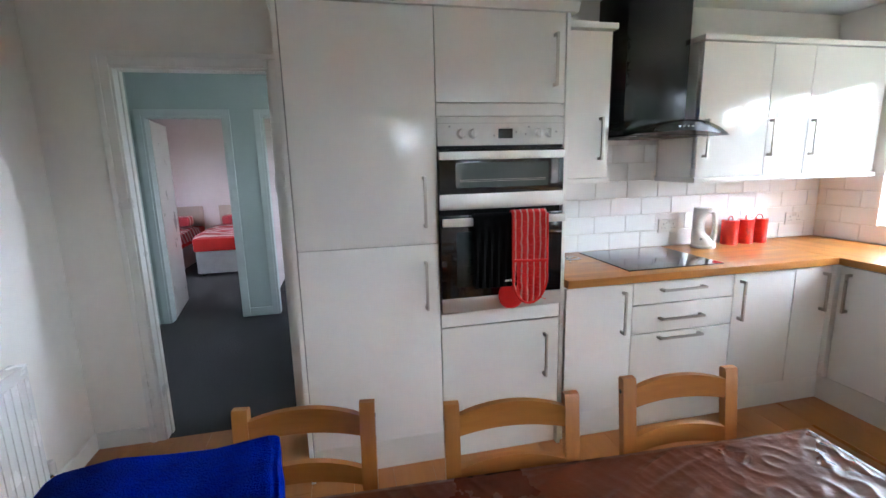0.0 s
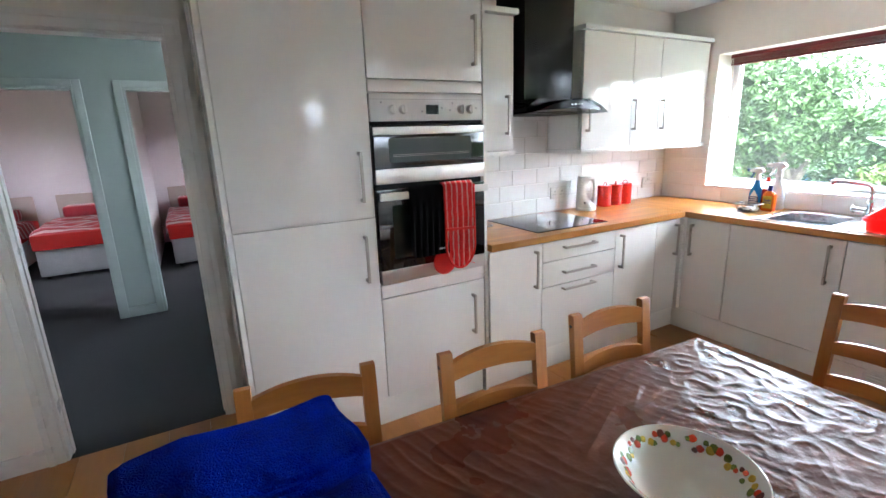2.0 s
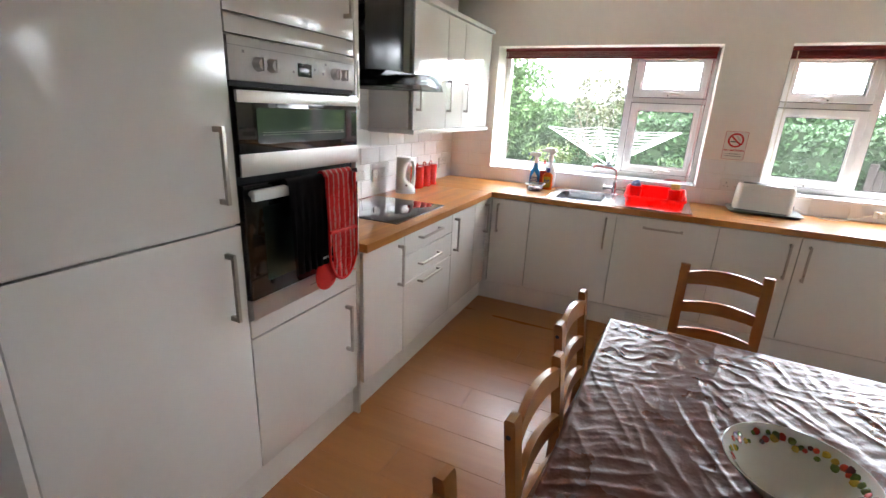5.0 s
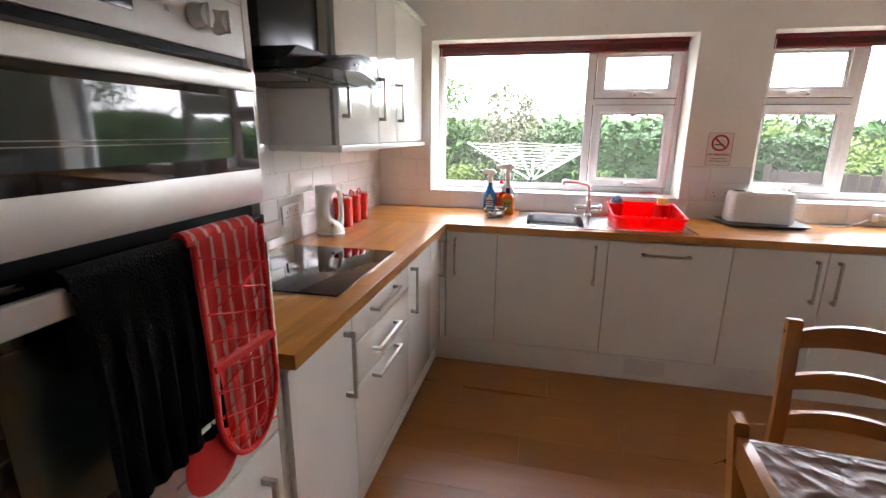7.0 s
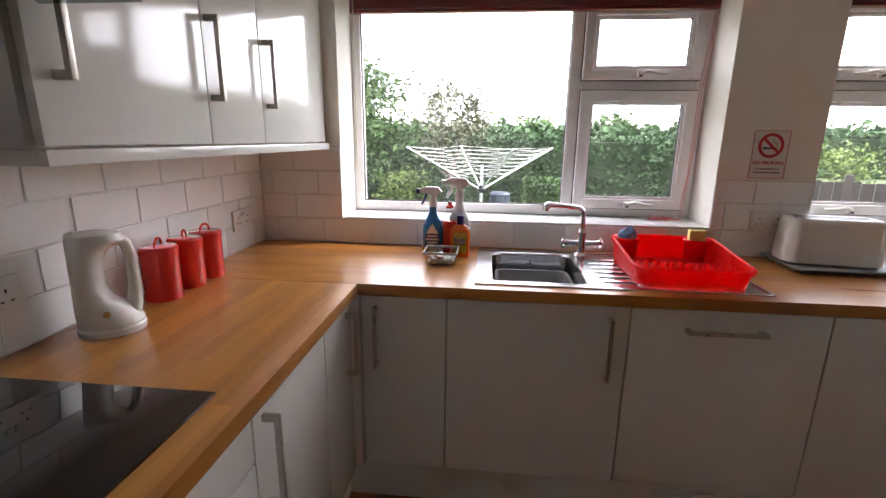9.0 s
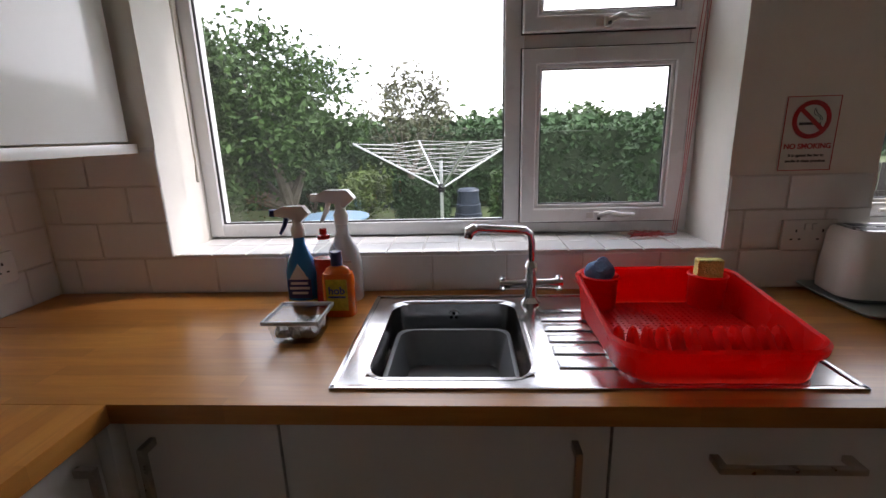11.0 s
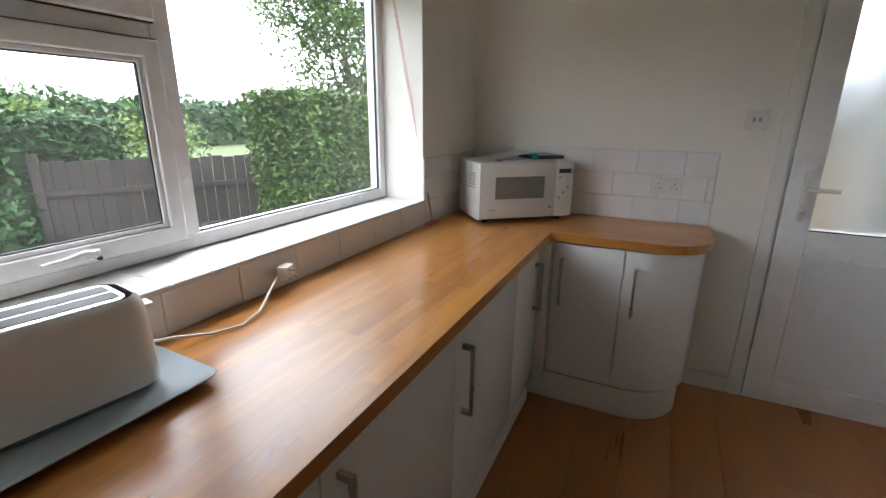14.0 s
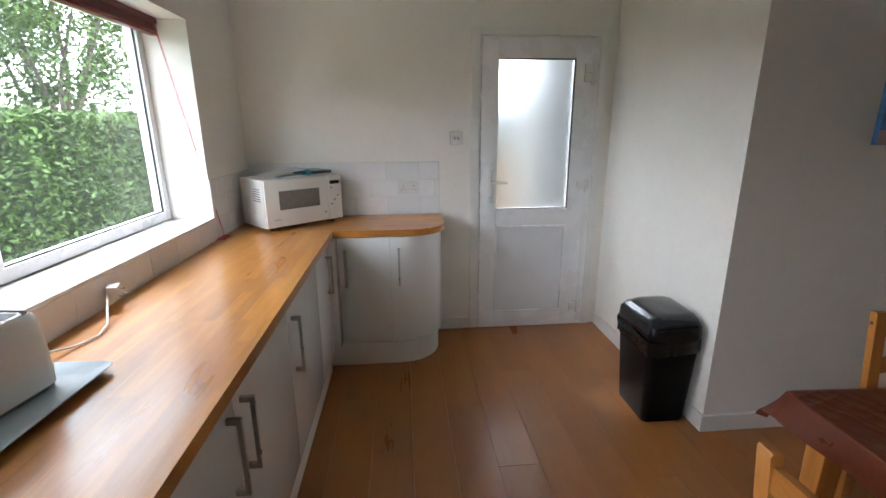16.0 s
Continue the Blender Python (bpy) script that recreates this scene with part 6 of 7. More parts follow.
# ---- sockets, switch, sign ----
def socket(x, y, z, way, label):
    """A double socket; way is 'x' (faces -x), 'y' (faces -y) or 'Y' (faces +y)."""
    s = thing("wall_socket", label, "socket", (x, y, z), "sockets")

    def put(bm):
        ang = {"x": -90, "y": 0, "Y": 180}[way]
        return turned(bm, x, y, z, ang)
    part("plate", put(box(B(), -0.073, 0.073, -0.010, 0, -0.043, 0.043, bevel=0.003)), M["white_plastic"], s)
    for c in (-0.036, 0.036):
        for a, b, w, h in ((0, 0.012, 0.004, 0.008), (-0.011, -0.012, 0.0065, 0.004), (0.011, -0.012, 0.0065, 0.004)):
            part("pin_hole", put(box(B(), c + a - w / 2, c + a + w / 2, -0.0112, -0.006, b - h / 2, b + h / 2)), M["gasket"], s)
        part("rocker", put(box(B(), c * 0.3 - 0.006, c * 0.3 + 0.006, -0.014, -0.008, 0.015, 0.033, bevel=0.002)), M["white_plastic"], s)
    return s


socket(WX - 0.0075, 0.435, 1.052, "x", "white double socket on the tiles by the toaster")
socket(3.335, WY - 0.0075, 1.028, "y", "white double socket on the tiles in the corner")
socket(2.31, WY - 0.0075, 1.028, "y", "white double socket behind the kettle")
socket(2.473, EY + 0.0075, 1.080, "Y", "white double socket on the end wall tiles")
sw = thing("light_switch", "white double light switch by the back door", "switch", (2.138, EY, 1.41))
part("plate", boxes((2.138 - 0.043, 2.138 + 0.043, EY, EY + 0.009, 1.367, 1.453), bevel=0.003), M["white_plastic"], sw)
for a in (-0.012, 0.012):
    part("rocker", boxes((2.138 + a - 0.006, 2.138 + a + 0.006, EY + 0.008, EY + 0.013, 1.40, 1.42), bevel=0.002), M["grey_print"], sw)

sign = thing("no_smoking_sign", "white card no smoking sign with a red border on the wall", "sign", (WX - 0.002, 0.47, 1.33))
SY, SZ, SXp = 0.4705, 1.3285, WX - 0.0015
part("card", prism(B(), rounded(SY - 0.0705, SY + 0.0705, SZ - 0.0985, SZ + 0.0985, 0.008), SXp - 0.002, SXp + 0.001, "x"), M["sign_white"], sign)
bd = B()
for a, b, c, d in ((-0.069, 0.069, 0.0955, 0.0975), (-0.069, 0.069, -0.0975, -0.0955), (-0.0695, -0.0675, -0.0965, 0.0965), (0.0675, 0.0695, -0.0965, 0.0965)):
    box(bd, SXp - 0.0028, SXp - 0.0018, SY + a, SY + b, SZ + c, SZ + d)
part("red_border", bd, M["sign_red"], sign)
rg = B()
ri, ro, rzc = 0.038, 0.050, SZ + 0.037
i_ = [rg.verts.new((SXp - 0.0032, SY + ri * math.cos(a), rzc + ri * math.sin(a))) for a in [k * math.pi / 24 for k in range(48)]]
o_ = [rg.verts.new((SXp - 0.0032, SY + ro * math.cos(a), rzc + ro * math.sin(a))) for a in [k * math.pi / 24 for k in range(48)]]
for k in range(48):
    rg.faces.new((i_[k], i_[(k + 1) % 48], o_[(k + 1) % 48], o_[k]))
bmesh.ops.recalc_face_normals(rg, faces=rg.faces[:])
ex_ = bmesh.ops.extrude_face_region(rg, geom=rg.faces[:])["geom"]
bmesh.ops.translate(rg, verts=[v for v in ex_ if isinstance(v, bmesh.types.BMVert)], vec=(0.0008, 0, 0))
part("red_ring", rg, M["sign_red"], sign, smooth=False)
bar_ = box(B(), -0.0008, 0.0, -0.041, 0.041, -0.0055, 0.0055)
bmesh.ops.rotate(bar_, verts=bar_.verts[:], cent=(0, 0, 0), matrix=Matrix.Rotation(radians(42), 3, "X"))
bmesh.ops.translate(bar_, verts=bar_.verts[:], vec=(SXp - 0.0036, SY, rzc))
part("red_bar", bar_, M["sign_red"], sign)
cg_ = boxes((SXp - 0.003, SXp - 0.0022, SY - 0.0105, SY + 0.031, rzc - 0.014, rzc - 0.007), (SXp - 0.003, SXp - 0.0022, SY - 0.0195, SY - 0.017, rzc - 0.014, rzc - 0.007), (SXp - 0.003, SXp - 0.0022, SY - 0.025, SY - 0.0225, rzc - 0.014, rzc - 0.007))
part("cigarette", cg_, M["sign_black"], sign)
sm = B()
for off in (0, 0.005):
    tube(sm, [(SXp - 0.0025, SY - 0.022 - off, rzc - 0.003), (SXp - 0.0025, SY - 0.021 - off, rzc + 0.006), (SXp - 0.0025, SY - 0.010 - off, rzc + 0.011 + off * 0.4), (SXp - 0.0025, SY - 0.004 - off, rzc + 0.016 + off), (SXp - 0.0025, SY - 0.004 - off, rzc + 0.026), (SXp - 0.0025, SY - 0.008, rzc + 0.030 - off)], 0.0008, 6)
part("smoke", sm, M["sign_black"], sign)
lettering("NO SMOKING", 0.0195, M["sign_red"], (SXp - 0.0025, SY, SZ - 0.039), FACE, sign)
lettering("It is against the law to", 0.0105, M["sign_black"], (SXp - 0.0025, SY, SZ - 0.060), FACE, sign)
lettering("smoke in these premises", 0.0105, M["sign_black"], (SXp - 0.0025, SY, SZ - 0.075), FACE, sign)


# ---- blinds and cords ----
def blind(lo, hi, label, cord_y, wand_y, pile):
    bl = thing("venetian_blind", label, "blind", (WX + 0.15, (lo + hi) / 2, HEAD), "blinds")
    part("head_rail", boxes((WX + 0.125, WX + 0.165, lo + 0.02, hi - 0.02, HEAD - 0.028, HEAD - 0.001), bevel=0.003), M["blind"], bl)
    for k in range(8):
        part("slat", boxes((WX + 0.128, WX + 0.160, lo + 0.025, hi - 0.025, HEAD - 0.034 - k * 0.0042, HEAD - 0.0318 - k * 0.0042)), M["blind"], bl)
    part("bottom_rail", boxes((WX + 0.126, WX + 0.162, lo + 0.025, hi - 0.025, HEAD - 0.080, HEAD - 0.066), bevel=0.003), M["blind"], bl)
    px, py, pz = pile
    for k in range(3):
        cb = B()
        dy = k * 0.007
        f = 0.9 if pz < SILL - 0.05 else 0.25
        end = Vector((px + 0.02, cord_y + (py - cord_y) * f + dy, SILL + 0.015))
        top_ = Vector((WX + 0.125, cord_y + dy, HEAD - 0.03))
        pts = [tuple(top_), tuple(top_.lerp(end, 0.4) + Vector((0, 0.004 * k, 0))), tuple(top_.lerp(end, 0.8) - Vector((0, 0.003 * k, 0))), tuple(end), (px, cord_y + (py - cord_y) * (f + 0.08), pz + 0.006)]
        for j in range(26):
            a = j * 0.83 + k * 2
            r_ = 0.4 + 0.6 * abs(math.sin(j * 1.7 + k))
            pts.append((px + 0.034 * math.cos(a) * r_, py + 0.02 + 0.062 * math.sin(a * 0.8 + k) * r_, pz + 0.003 + 0.003 * (j % 4)))
        tube(cb, pts, 0.0011, 5)
        part("pull_cord", cb, M["cord"], bl, "red pull cord with a tangled end")
    wb = B()
    tube(wb, [(WX + 0.12, wand_y, HEAD - 0.03), (WX + 0.118, wand_y, 1.26)], 0.0032, 8)
    lathe(wb, [(0.005, 1.225), (0.0065, 1.23), (0.005, 1.27), (0.003, 1.275)], WX + 0.118, wand_y, 10)
    part("tilt_wand", wb, M["cord_pale"], bl)
    return bl


blind(W1[0], W1[1], "dark red venetian blind drawn up over the sink window", 0.690, 2.255, (WX + 0.14, 0.80, SILL + 0.0))
blind(W2[0], W2[1], "dark red venetian blind drawn up over the second window", -1.335, 0.215, (WX - 0.03, -1.43, TOP))


# ---- dining table ----
TX0, TX1, TY0, TY1, TZ_ = -0.33, 1.435, 0.045, 1.010, 0.700
table = thing("dining_table", "honey pine dining table under a brown cloth", "table", ((TX0 + TX1) / 2, (TY0 + TY1) / 2, 0))
part("tabletop", boxes((TX0, TX1, TY0, TY1, TZ_, TZ_ + 0.018), bevel=0.004), M["pine_rail"], table)
for a, b, c, d in ((TX0 + 0.08, TX1 - 0.08, TY0 + 0.06, TY0 + 0.08), (TX0 + 0.08, TX1 - 0.08, TY1 - 0.08, TY1 - 0.06)):
    part("apron", boxes((a, b, c, d, TZ_ - 0.09, TZ_)), M["pine_rail"], table)
for a, b in ((TX0 + 0.06, TX0 + 0.08), (TX1 - 0.08, TX1 - 0.06)):
    part("apron", boxes((a, b, TY0 + 0.08, TY1 - 0.08, TZ_ - 0.09, TZ_)), M["pine_rail"], table)
for x in (TX0 + 0.075, TX1 - 0.075):
    for y in (TY0 + 0.075, TY1 - 0.075):
        lg = loft([(rounded(x - 0.024, x + 0.024, y - 0.024, y + 0.024, 0.006, 2), 0.0), (rounded(x - 0.035, x + 0.035, y - 0.035, y + 0.035, 0.006, 2), TZ_)])
        bmesh.ops.holes_fill(lg, edges=[e for e in lg.edges if e.is_boundary])
        part("leg", lg, M["pine"], table)

# cloth: creased sheet with a hanging hem
cz = TZ_ + 0.0195
over = 0.09
NX, NY = 520, 280
me_v, me_f = [], []
for j in range(NY + 1):
    for i in range(NX + 1):
        sx = TX0 - over + (TX1 - TX0 + 2 * over) * i / NX
        sy = TY0 - over + (TY1 - TY0 + 2 * over) * j / NY
        ex = max(TX0 - sx, sx - TX1, 0)
        ey = max(TY0 - sy, sy - TY1, 0)
        x, y = min(max(sx, TX0), TX1), min(max(sy, TY0), TY1)
        # creases: ridged noise run in slanting bands, stronger towards the middle of the table
        u, v = sx * 0.90 + sy * 0.42, -sx * 0.42 + sy * 0.90
        band_ = 0.5 + 0.5 * noise.noise((sx * 1.3 + 7, sy * 1.3, 0))
        warp = 0.06 * noise.noise((sx * 3, sy * 3, 2))
        r1 = 1 - abs(noise.noise(((u + warp) * 3.2, (v + warp) * 21, 1.0)))
        r2 = 1 - abs(noise.noise(((v + warp) * 4.2, (u + warp) * 25, 5.0)))
        r4 = 1 - abs(noise.noise((sx * 17 + 3 * warp, sy * 17, 8.0)))
        r3 = noise.noise((sx * 26, sy * 26, 3))
        side_mix = min(1, max(0, (sx - 0.25) / 0.7))
        far_mix = min(1, max(0, (sx - 0.95) / 0.2)) * min(1, max(0, (sy - 0.30) / 0.25))
        long_ = 0.0105 * max(0, r1 - 0.55) ** 1.3 * (0.35 + band_) * (0.35 + 0.65 * side_mix)
        short_ = 0.0100 * max(0, r2 - 0.58) ** 1.3 * (1.25 - band_) * (1.1 - 0.6 * side_mix)
        h = (long_ + short_) * (1 - 0.75 * far_mix) + 0.0065 * max(0, r4 - 0.6) ** 1.2 * (0.25 + far_mix) + 0.0006 * r3
        z = cz + h
        drop = ex + ey if ex and ey else max(ex, ey)
        if drop:
            wave = 0.012 * math.sin(17 * (sx + sy) + 2 * noise.noise((sx * 3, sy * 3, 9)))
            t = drop / over
            flare = 0.006 + 0.018 * t + wave * t
            if ex:
                x += (flare + (0.012 * t if ey else 0)) * (1 if sx > TX1 else -1)
            if ey:
                y += (flare + (0.012 * t if ex else 0)) * (1 if sy > TY1 else -1)
            z = cz - min(drop, over * 1.25) * 0.93 + 0.004 * min(1, 30 * (0.03 - drop) if drop < 0.03 else 0)
        me_v.append((x, y, z))
for j in range(NY):
    for i in range(NX):
        k = j * (NX + 1) + i
        me_f.append((k, k + 1, k + NX + 2, k + NX + 1))
cme = bpy.data.meshes.new("tablecloth")
cme.from_pydata(me_v, [], me_f)
cme.materials.append(M["cloth"])
cme.polygons.foreach_set("use_smooth", [True] * len(cme.polygons))
cloth = tagged(new("tablecloth", cme), "creased shiny brown oilcloth over the dining table", "tablecloth")
ORIGIN[cloth.name] = Vector((0, 0, 0))
CZ = cz + 0.004
askew = Matrix.Translation((1.435, 1.01, 0)) @ Matrix.Rotation(radians(-3), 4, "Z") @ Matrix.Translation((-1.435, -1.01, 0))
for ob in (table, cloth):
    ob.matrix_basis = askew @ ob.matrix_basis

# fruit bowl
bowl = thing("serving_bowl", "empty cream china bowl with a painted fruit border", "bowl", (0.695, 0.572, CZ))
BX, BYc = 0.695, 0.572
prof = [(0, 0.006), (0.045, 0.006), (0.050, 0.0), (0.056, 0.0), (0.060, 0.008), (0.105, 0.040), (0.138, 0.078), (0.141, 0.082), (0.138, 0.083), (0.130, 0.078), (0.098, 0.042), (0.055, 0.015), (0.0, 0.012)]
part("dish", lathe(B(), [(r, CZ + z) for r, z in prof], BX, BYc, 56), M["china"], bowl)
random.seed(5)
for g_ in range(9):
    a0 = g_ * 2 * math.pi / 9 + 0.3
    for k in range(8):
        a = a0 + (k - 3.5) * 0.078 + random.uniform(-0.02, 0.02)
        f = random.uniform(0.25, 0.8)
        r = 0.100 + 0.030 * f
        z = CZ + 0.044 + 0.034 * f
        bl = bmesh.new()
        rad = random.uniform(0.0055, 0.0105)
        bmesh.ops.create_icosphere(bl, subdivisions=2, radius=rad)
        for v in bl.verts:
            v.co.z *= 0.12
            v.co.xy *= 1 + 0.25 * noise.noise(v.co * 200 + Vector((k, g_, 0)))
        nrm = Vector((-math.cos(a) * 0.75, -math.sin(a) * 0.75, 0.66))
        bl.transform(Matrix.Translation((BX + r * math.cos(a), BYc + r * math.sin(a), z + 0.0006)) @ nrm.to_track_quat("Z", "Y").to_matrix().to_4x4())
        part("fruit_motif", bl, M[("fruit_red", "fruit_green", "fruit_yellow", "fruit_green", "fruit_red", "fruit_dark")[(k + g_) % 6]], bowl)


# folded towels
def soft_fold(name, x0, x1, y0, y1, z0, z1, rot, label, lumps=1.0, seed=0):
    bm = bmesh.new()
    bmesh.ops.create_cube(bm, size=1)
    bmesh.ops.bevel(bm, geom=bm.edges[:], offset=0.075, segments=5, affect="EDGES", profile=0.6)
    bmesh.ops.subdivide_edges(bm, edges=bm.edges[:], cuts=3, use_grid_fill=True)
    for v in bm.verts:
        p = v.co.copy()
        v.co.x *= (x1 - x0)
        v.co.y *= (y1 - y0)
        v.co.z *= (z1 - z0)
        d = noise.noise(p * 2.3 + Vector((seed, 0, 0))) * 0.016 + noise.noise(p * 7 + Vector((0, seed, 0))) * 0.005
        crease = -0.010 * math.exp(-((p.z * 3.2) % 1.0 - 0.5) ** 2 / 0.01) if abs(p.y) > 0.42 or abs(p.x) > 0.42 else 0
        n_ = p.normalized()
        v.co += n_ * (d * lumps + crease)
        if p.z > 0.3:
            v.co.z += 0.022 * noise.noise((p.x * 2 + seed, p.y * 2, 4)) - 0.03 * max(0, -p.y) * lumps
        v.co.z = max(v.co.z, -(z1 - z0) / 2 + 0.001)
    turned(bm, (x0 + x1) / 2, (y0 + y1) / 2, (z0 + z1) / 2, rot)
    return solid(name, bm, M["towel_blue"], label, "towel", group="blue towels", at=((x0 + x1) / 2, (y0 + y1) / 2, z0))


soft_fold("folded_towel", -0.270, 0.095, 0.720, 0.905, cz + 0.003, 0.862, 6, "thick folded royal blue towel lying on the table", 0.7, 3)
soft_fold("folded_towel", -0.258, 0.092, 0.722, 0.912, 0.854, 1.003, 6, "folded royal blue towel on top of the stack", 0.6, 5)
soft_fold("folded_towel", -0.27, 0.105, 0.44, 0.712, cz + 0.003, 0.845, 6, "thick royal blue towel folded in front of the stack", 0.7, 8)
soft_fold("folded_towel", -0.26, 0.108, 0.45, 0.722, 0.837, 0.958, 6, "royal blue towel lying on the front towel", 0.7, 11)


# ---- ladder-back chairs ----
def chair(m):
    c = thing("dining_chair", "honey pine ladder-back dining chair tucked under the table", "chair", (0, 0, 0), "chairs round the table")
    for sx in (-1, 1):
        x = sx * 0.155
        pst = B()
        prism(pst, [(-0.052, 0.0), (-0.018, 0.0), (-0.015, 0.42), (-0.018, 0.60), (0.014, 0.878), (0.010, 0.885), (-0.008, 0.885), (-0.012, 0.878), (-0.040, 0.60), (-0.046, 0.42)], x - 0.019, x + 0.019, "x")
        p_ = part("back_post", pst, M["pine"], c)
        hole = B()
        tube(hole, [(x + sx * 0.0185, 0.0, 0.845), (x + sx * 0.0200, 0.0, 0.845)], 0.006, 10)
        part("screw_hole", hole, M["gasket"], p_)
    for z0, h, arch in ((0.80, 0.055, 0.020), (0.672, 0.045, 0.018), (0.55, 0.045, 0.016)):
        rb = B()
        y0 = 0.014 - (0.878 - z0) * 0.115
        N = 14
        rows = []
        for k in range(N + 1):
            u = -1 + 2 * k / N
            x = u * 0.137
            yb = y0 + 0.012 * (1 - u * u) - 0.012
            zt = z0 + h + arch * (1 - u * u)
            zb = z0 + 0.5 * arch * (1 - u * u)
            rows.append([rb.verts.new((x, yb - 0.009, zb)), rb.verts.new((x, yb + 0.009, zb)), rb.verts.new((x, yb + 0.011, zt)), rb.verts.new((x, yb - 0.007, zt))])
        for a, b in zip(rows, rows[1:]):
            for k in range(4):
                rb.faces.new((a[k], a[(k + 1) % 4], b[(k + 1) % 4], b[k]))
        rb.faces.new(rows[0])
        rb.faces.new(rows[-1])
        part("back_slat", rb, M["pine_rail"], c)
    st_ = prism(B(), [(-0.175, -0.022), (-0.19, -0.40), (-0.17, -0.42), (0.17, -0.42), (0.19, -0.40), (0.175, -0.022)], 0.425, 0.445)
    bmesh.ops.bevel(st_, geom=st_.edges[:], offset=0.005, segments=2, affect="EDGES")
    part("seat", st_, M["pine_rail"], c)
    for sx in (-1, 1):
        part("front_leg", boxes((sx * 0.16 - 0.019, sx * 0.16 + 0.019, -0.40, -0.362, 0, 0.425), bevel=0.004), M["pine"], c)
        part("side_rail", boxes((sx * 0.158 - 0.010, sx * 0.158 + 0.010, -0.365, -0.04, 0.355, 0.42), bevel=0.003), M["pine_rail"], c)
        part("stretcher", boxes((sx * 0.158 - 0.009, sx * 0.158 + 0.009, -0.365, -0.035, 0.16, 0.19), bevel=0.003), M["pine_rail"], c)
    part("front_rail", boxes((-0.142, 0.142, -0.392, -0.372, 0.355, 0.42), bevel=0.003), M["pine_rail"], c)
    part("cross_stretcher", boxes((-0.15, 0.15, -0.21, -0.19, 0.165, 0.188), bevel=0.003), M["pine_rail"], c)
    c.matrix_basis = m
    return c


c1 = chair(pose(0.096, 1.217, 0, 0, 0, -8.1))
for x, y, r in ((0.607, 1.116, -5.8), (1.105, 1.124, -3.8), (1.825, 0.605, -93.5), (0.79, -0.115, 176)):
    copy_thing(c1, pose(x, y, 0, 0, 0, r))

# ---- bin ----
bin_ = thing("pedal_bin", "black plastic kitchen bin with a liner hanging out", "bin", (1.185, -0.955, 0))
bx0, bx1, by0, by1 = 1.075, 1.325, -1.09, -0.775
bb_ = loft([(rounded(bx0 - 0.004, bx1 + 0.012, by0 - 0.012, by1 + 0.012, 0.03), 0.46), (rounded(bx0 + 0.01, bx1 - 0.012, by0 + 0.015, by1 - 0.015, 0.03), 0.02), (rounded(bx0 + 0.014, bx1 - 0.016, by0 + 0.02, by1 - 0.02, 0.03), 0.0)])
part("bucket", bb_, M["black_plastic"], bin_)
lg = loft([(rounded(bx0 - 0.008, bx1 + 0.022, by0 - 0.022, by1 + 0.022, 0.03), 0.468), (rounded(bx0 - 0.008, bx1 + 0.024, by0 - 0.024, by1 + 0.024, 0.03), 0.45), (rounded(bx0 - 0.004, bx1 + 0.016, by0 - 0.018, by1 + 0.018, 0.03), 0.39)])
bmesh.ops.subdivide_edges(lg, edges=lg.edges[:], cuts=2, use_grid_fill=True)
for v in lg.verts:
    k = noise.noise(v.co * 22) * 0.012 + noise.noise(v.co * 60) * 0.005
    d = Vector((v.co.x - 1.185, v.co.y + 0.957, 0)).normalized()
    v.co += d * k
    v.co.z += 0.03 * noise.noise(v.co * 14)
    v.co.x = max(v.co.x, 1.062)
part("bin_liner", lg, M["bin_bag"], bin_, "crumpled black liner")
lid = loft([(rounded(bx0 - 0.006, bx1 + 0.016, by0 - 0.016, by1 + 0.016, 0.035), 0.462), (rounded(bx0 - 0.008, bx1 + 0.020, by0 - 0.020, by1 + 0.020, 0.035), 0.485), (rounded(bx0 - 0.006, bx1 + 0.016, by0 - 0.016, by1 + 0.016, 0.035), 0.540), (rounded(bx0, bx1 - 0.002, by0 - 0.006, by1 + 0.004, 0.05), 0.568), (rounded(bx0 + 0.012, bx1 - 0.05, by0 + 0.02, by1 - 0.02, 0.05), 0.588), (rounded(bx0 + 0.03, bx1 - 0.10, by0 + 0.05, by1 - 0.05, 0.03), 0.593)])
part("lid", lid, M["black_gloss"], bin_, "domed swing lid")
part("flap", boxes((bx0 + 0.02, bx1 - 0.03, by0 + 0.03, by0 + 0.034, 0.50, 0.57)), M["black_plastic"], bin_)

# ---- radiator and picture ----
rad = thing("radiator", "white panel radiator on the wall by the hall doorway", "radiator", (LX + 0.06, 1.6, 0.12))
part("panel", boxes((LX + 0.05, LX + 0.075, 0.95, 2.19, 0.12, 0.70), bevel=0.008), M["radiator"], rad)
for k in range(30):
    y = 0.98 + k * 0.0405
    part("rib", boxes((LX + 0.073, LX + 0.080, y, y + 0.022, 0.16, 0.655), bevel=0.003), M["radiator"], rad)
part("top_grille", boxes((LX + 0.012, LX + 0.078, 0.95, 2.19, 0.70, 0.706), bevel=0.002), M["radiator"], rad)
part("bracket", boxes((LX, LX + 0.05, 1.1, 1.13, 0.2, 0.6), (LX, LX + 0.05, 2.0, 2.03, 0.2, 0.6)), M["radiator"], rad)
vb = B()
tube(vb, [(LX + 0.055, 2.19, 0.17), (LX + 0.055, 2.235, 0.17)], 0.011, 12)
tube(vb, [(LX + 0.055, 2.235, 0.0), (LX + 0.055, 2.235, 0.17)], 0.0075, 10)
part("pipe", vb, M["chrome"], rad)
part("valve_head", lathe(B(), [(0.015, 0.165), (0.018, 0.18), (0.018, 0.225), (0.012, 0.232), (0, 0.232)], LX + 0.055, 2.235, 18), M["white_plastic"], rad)
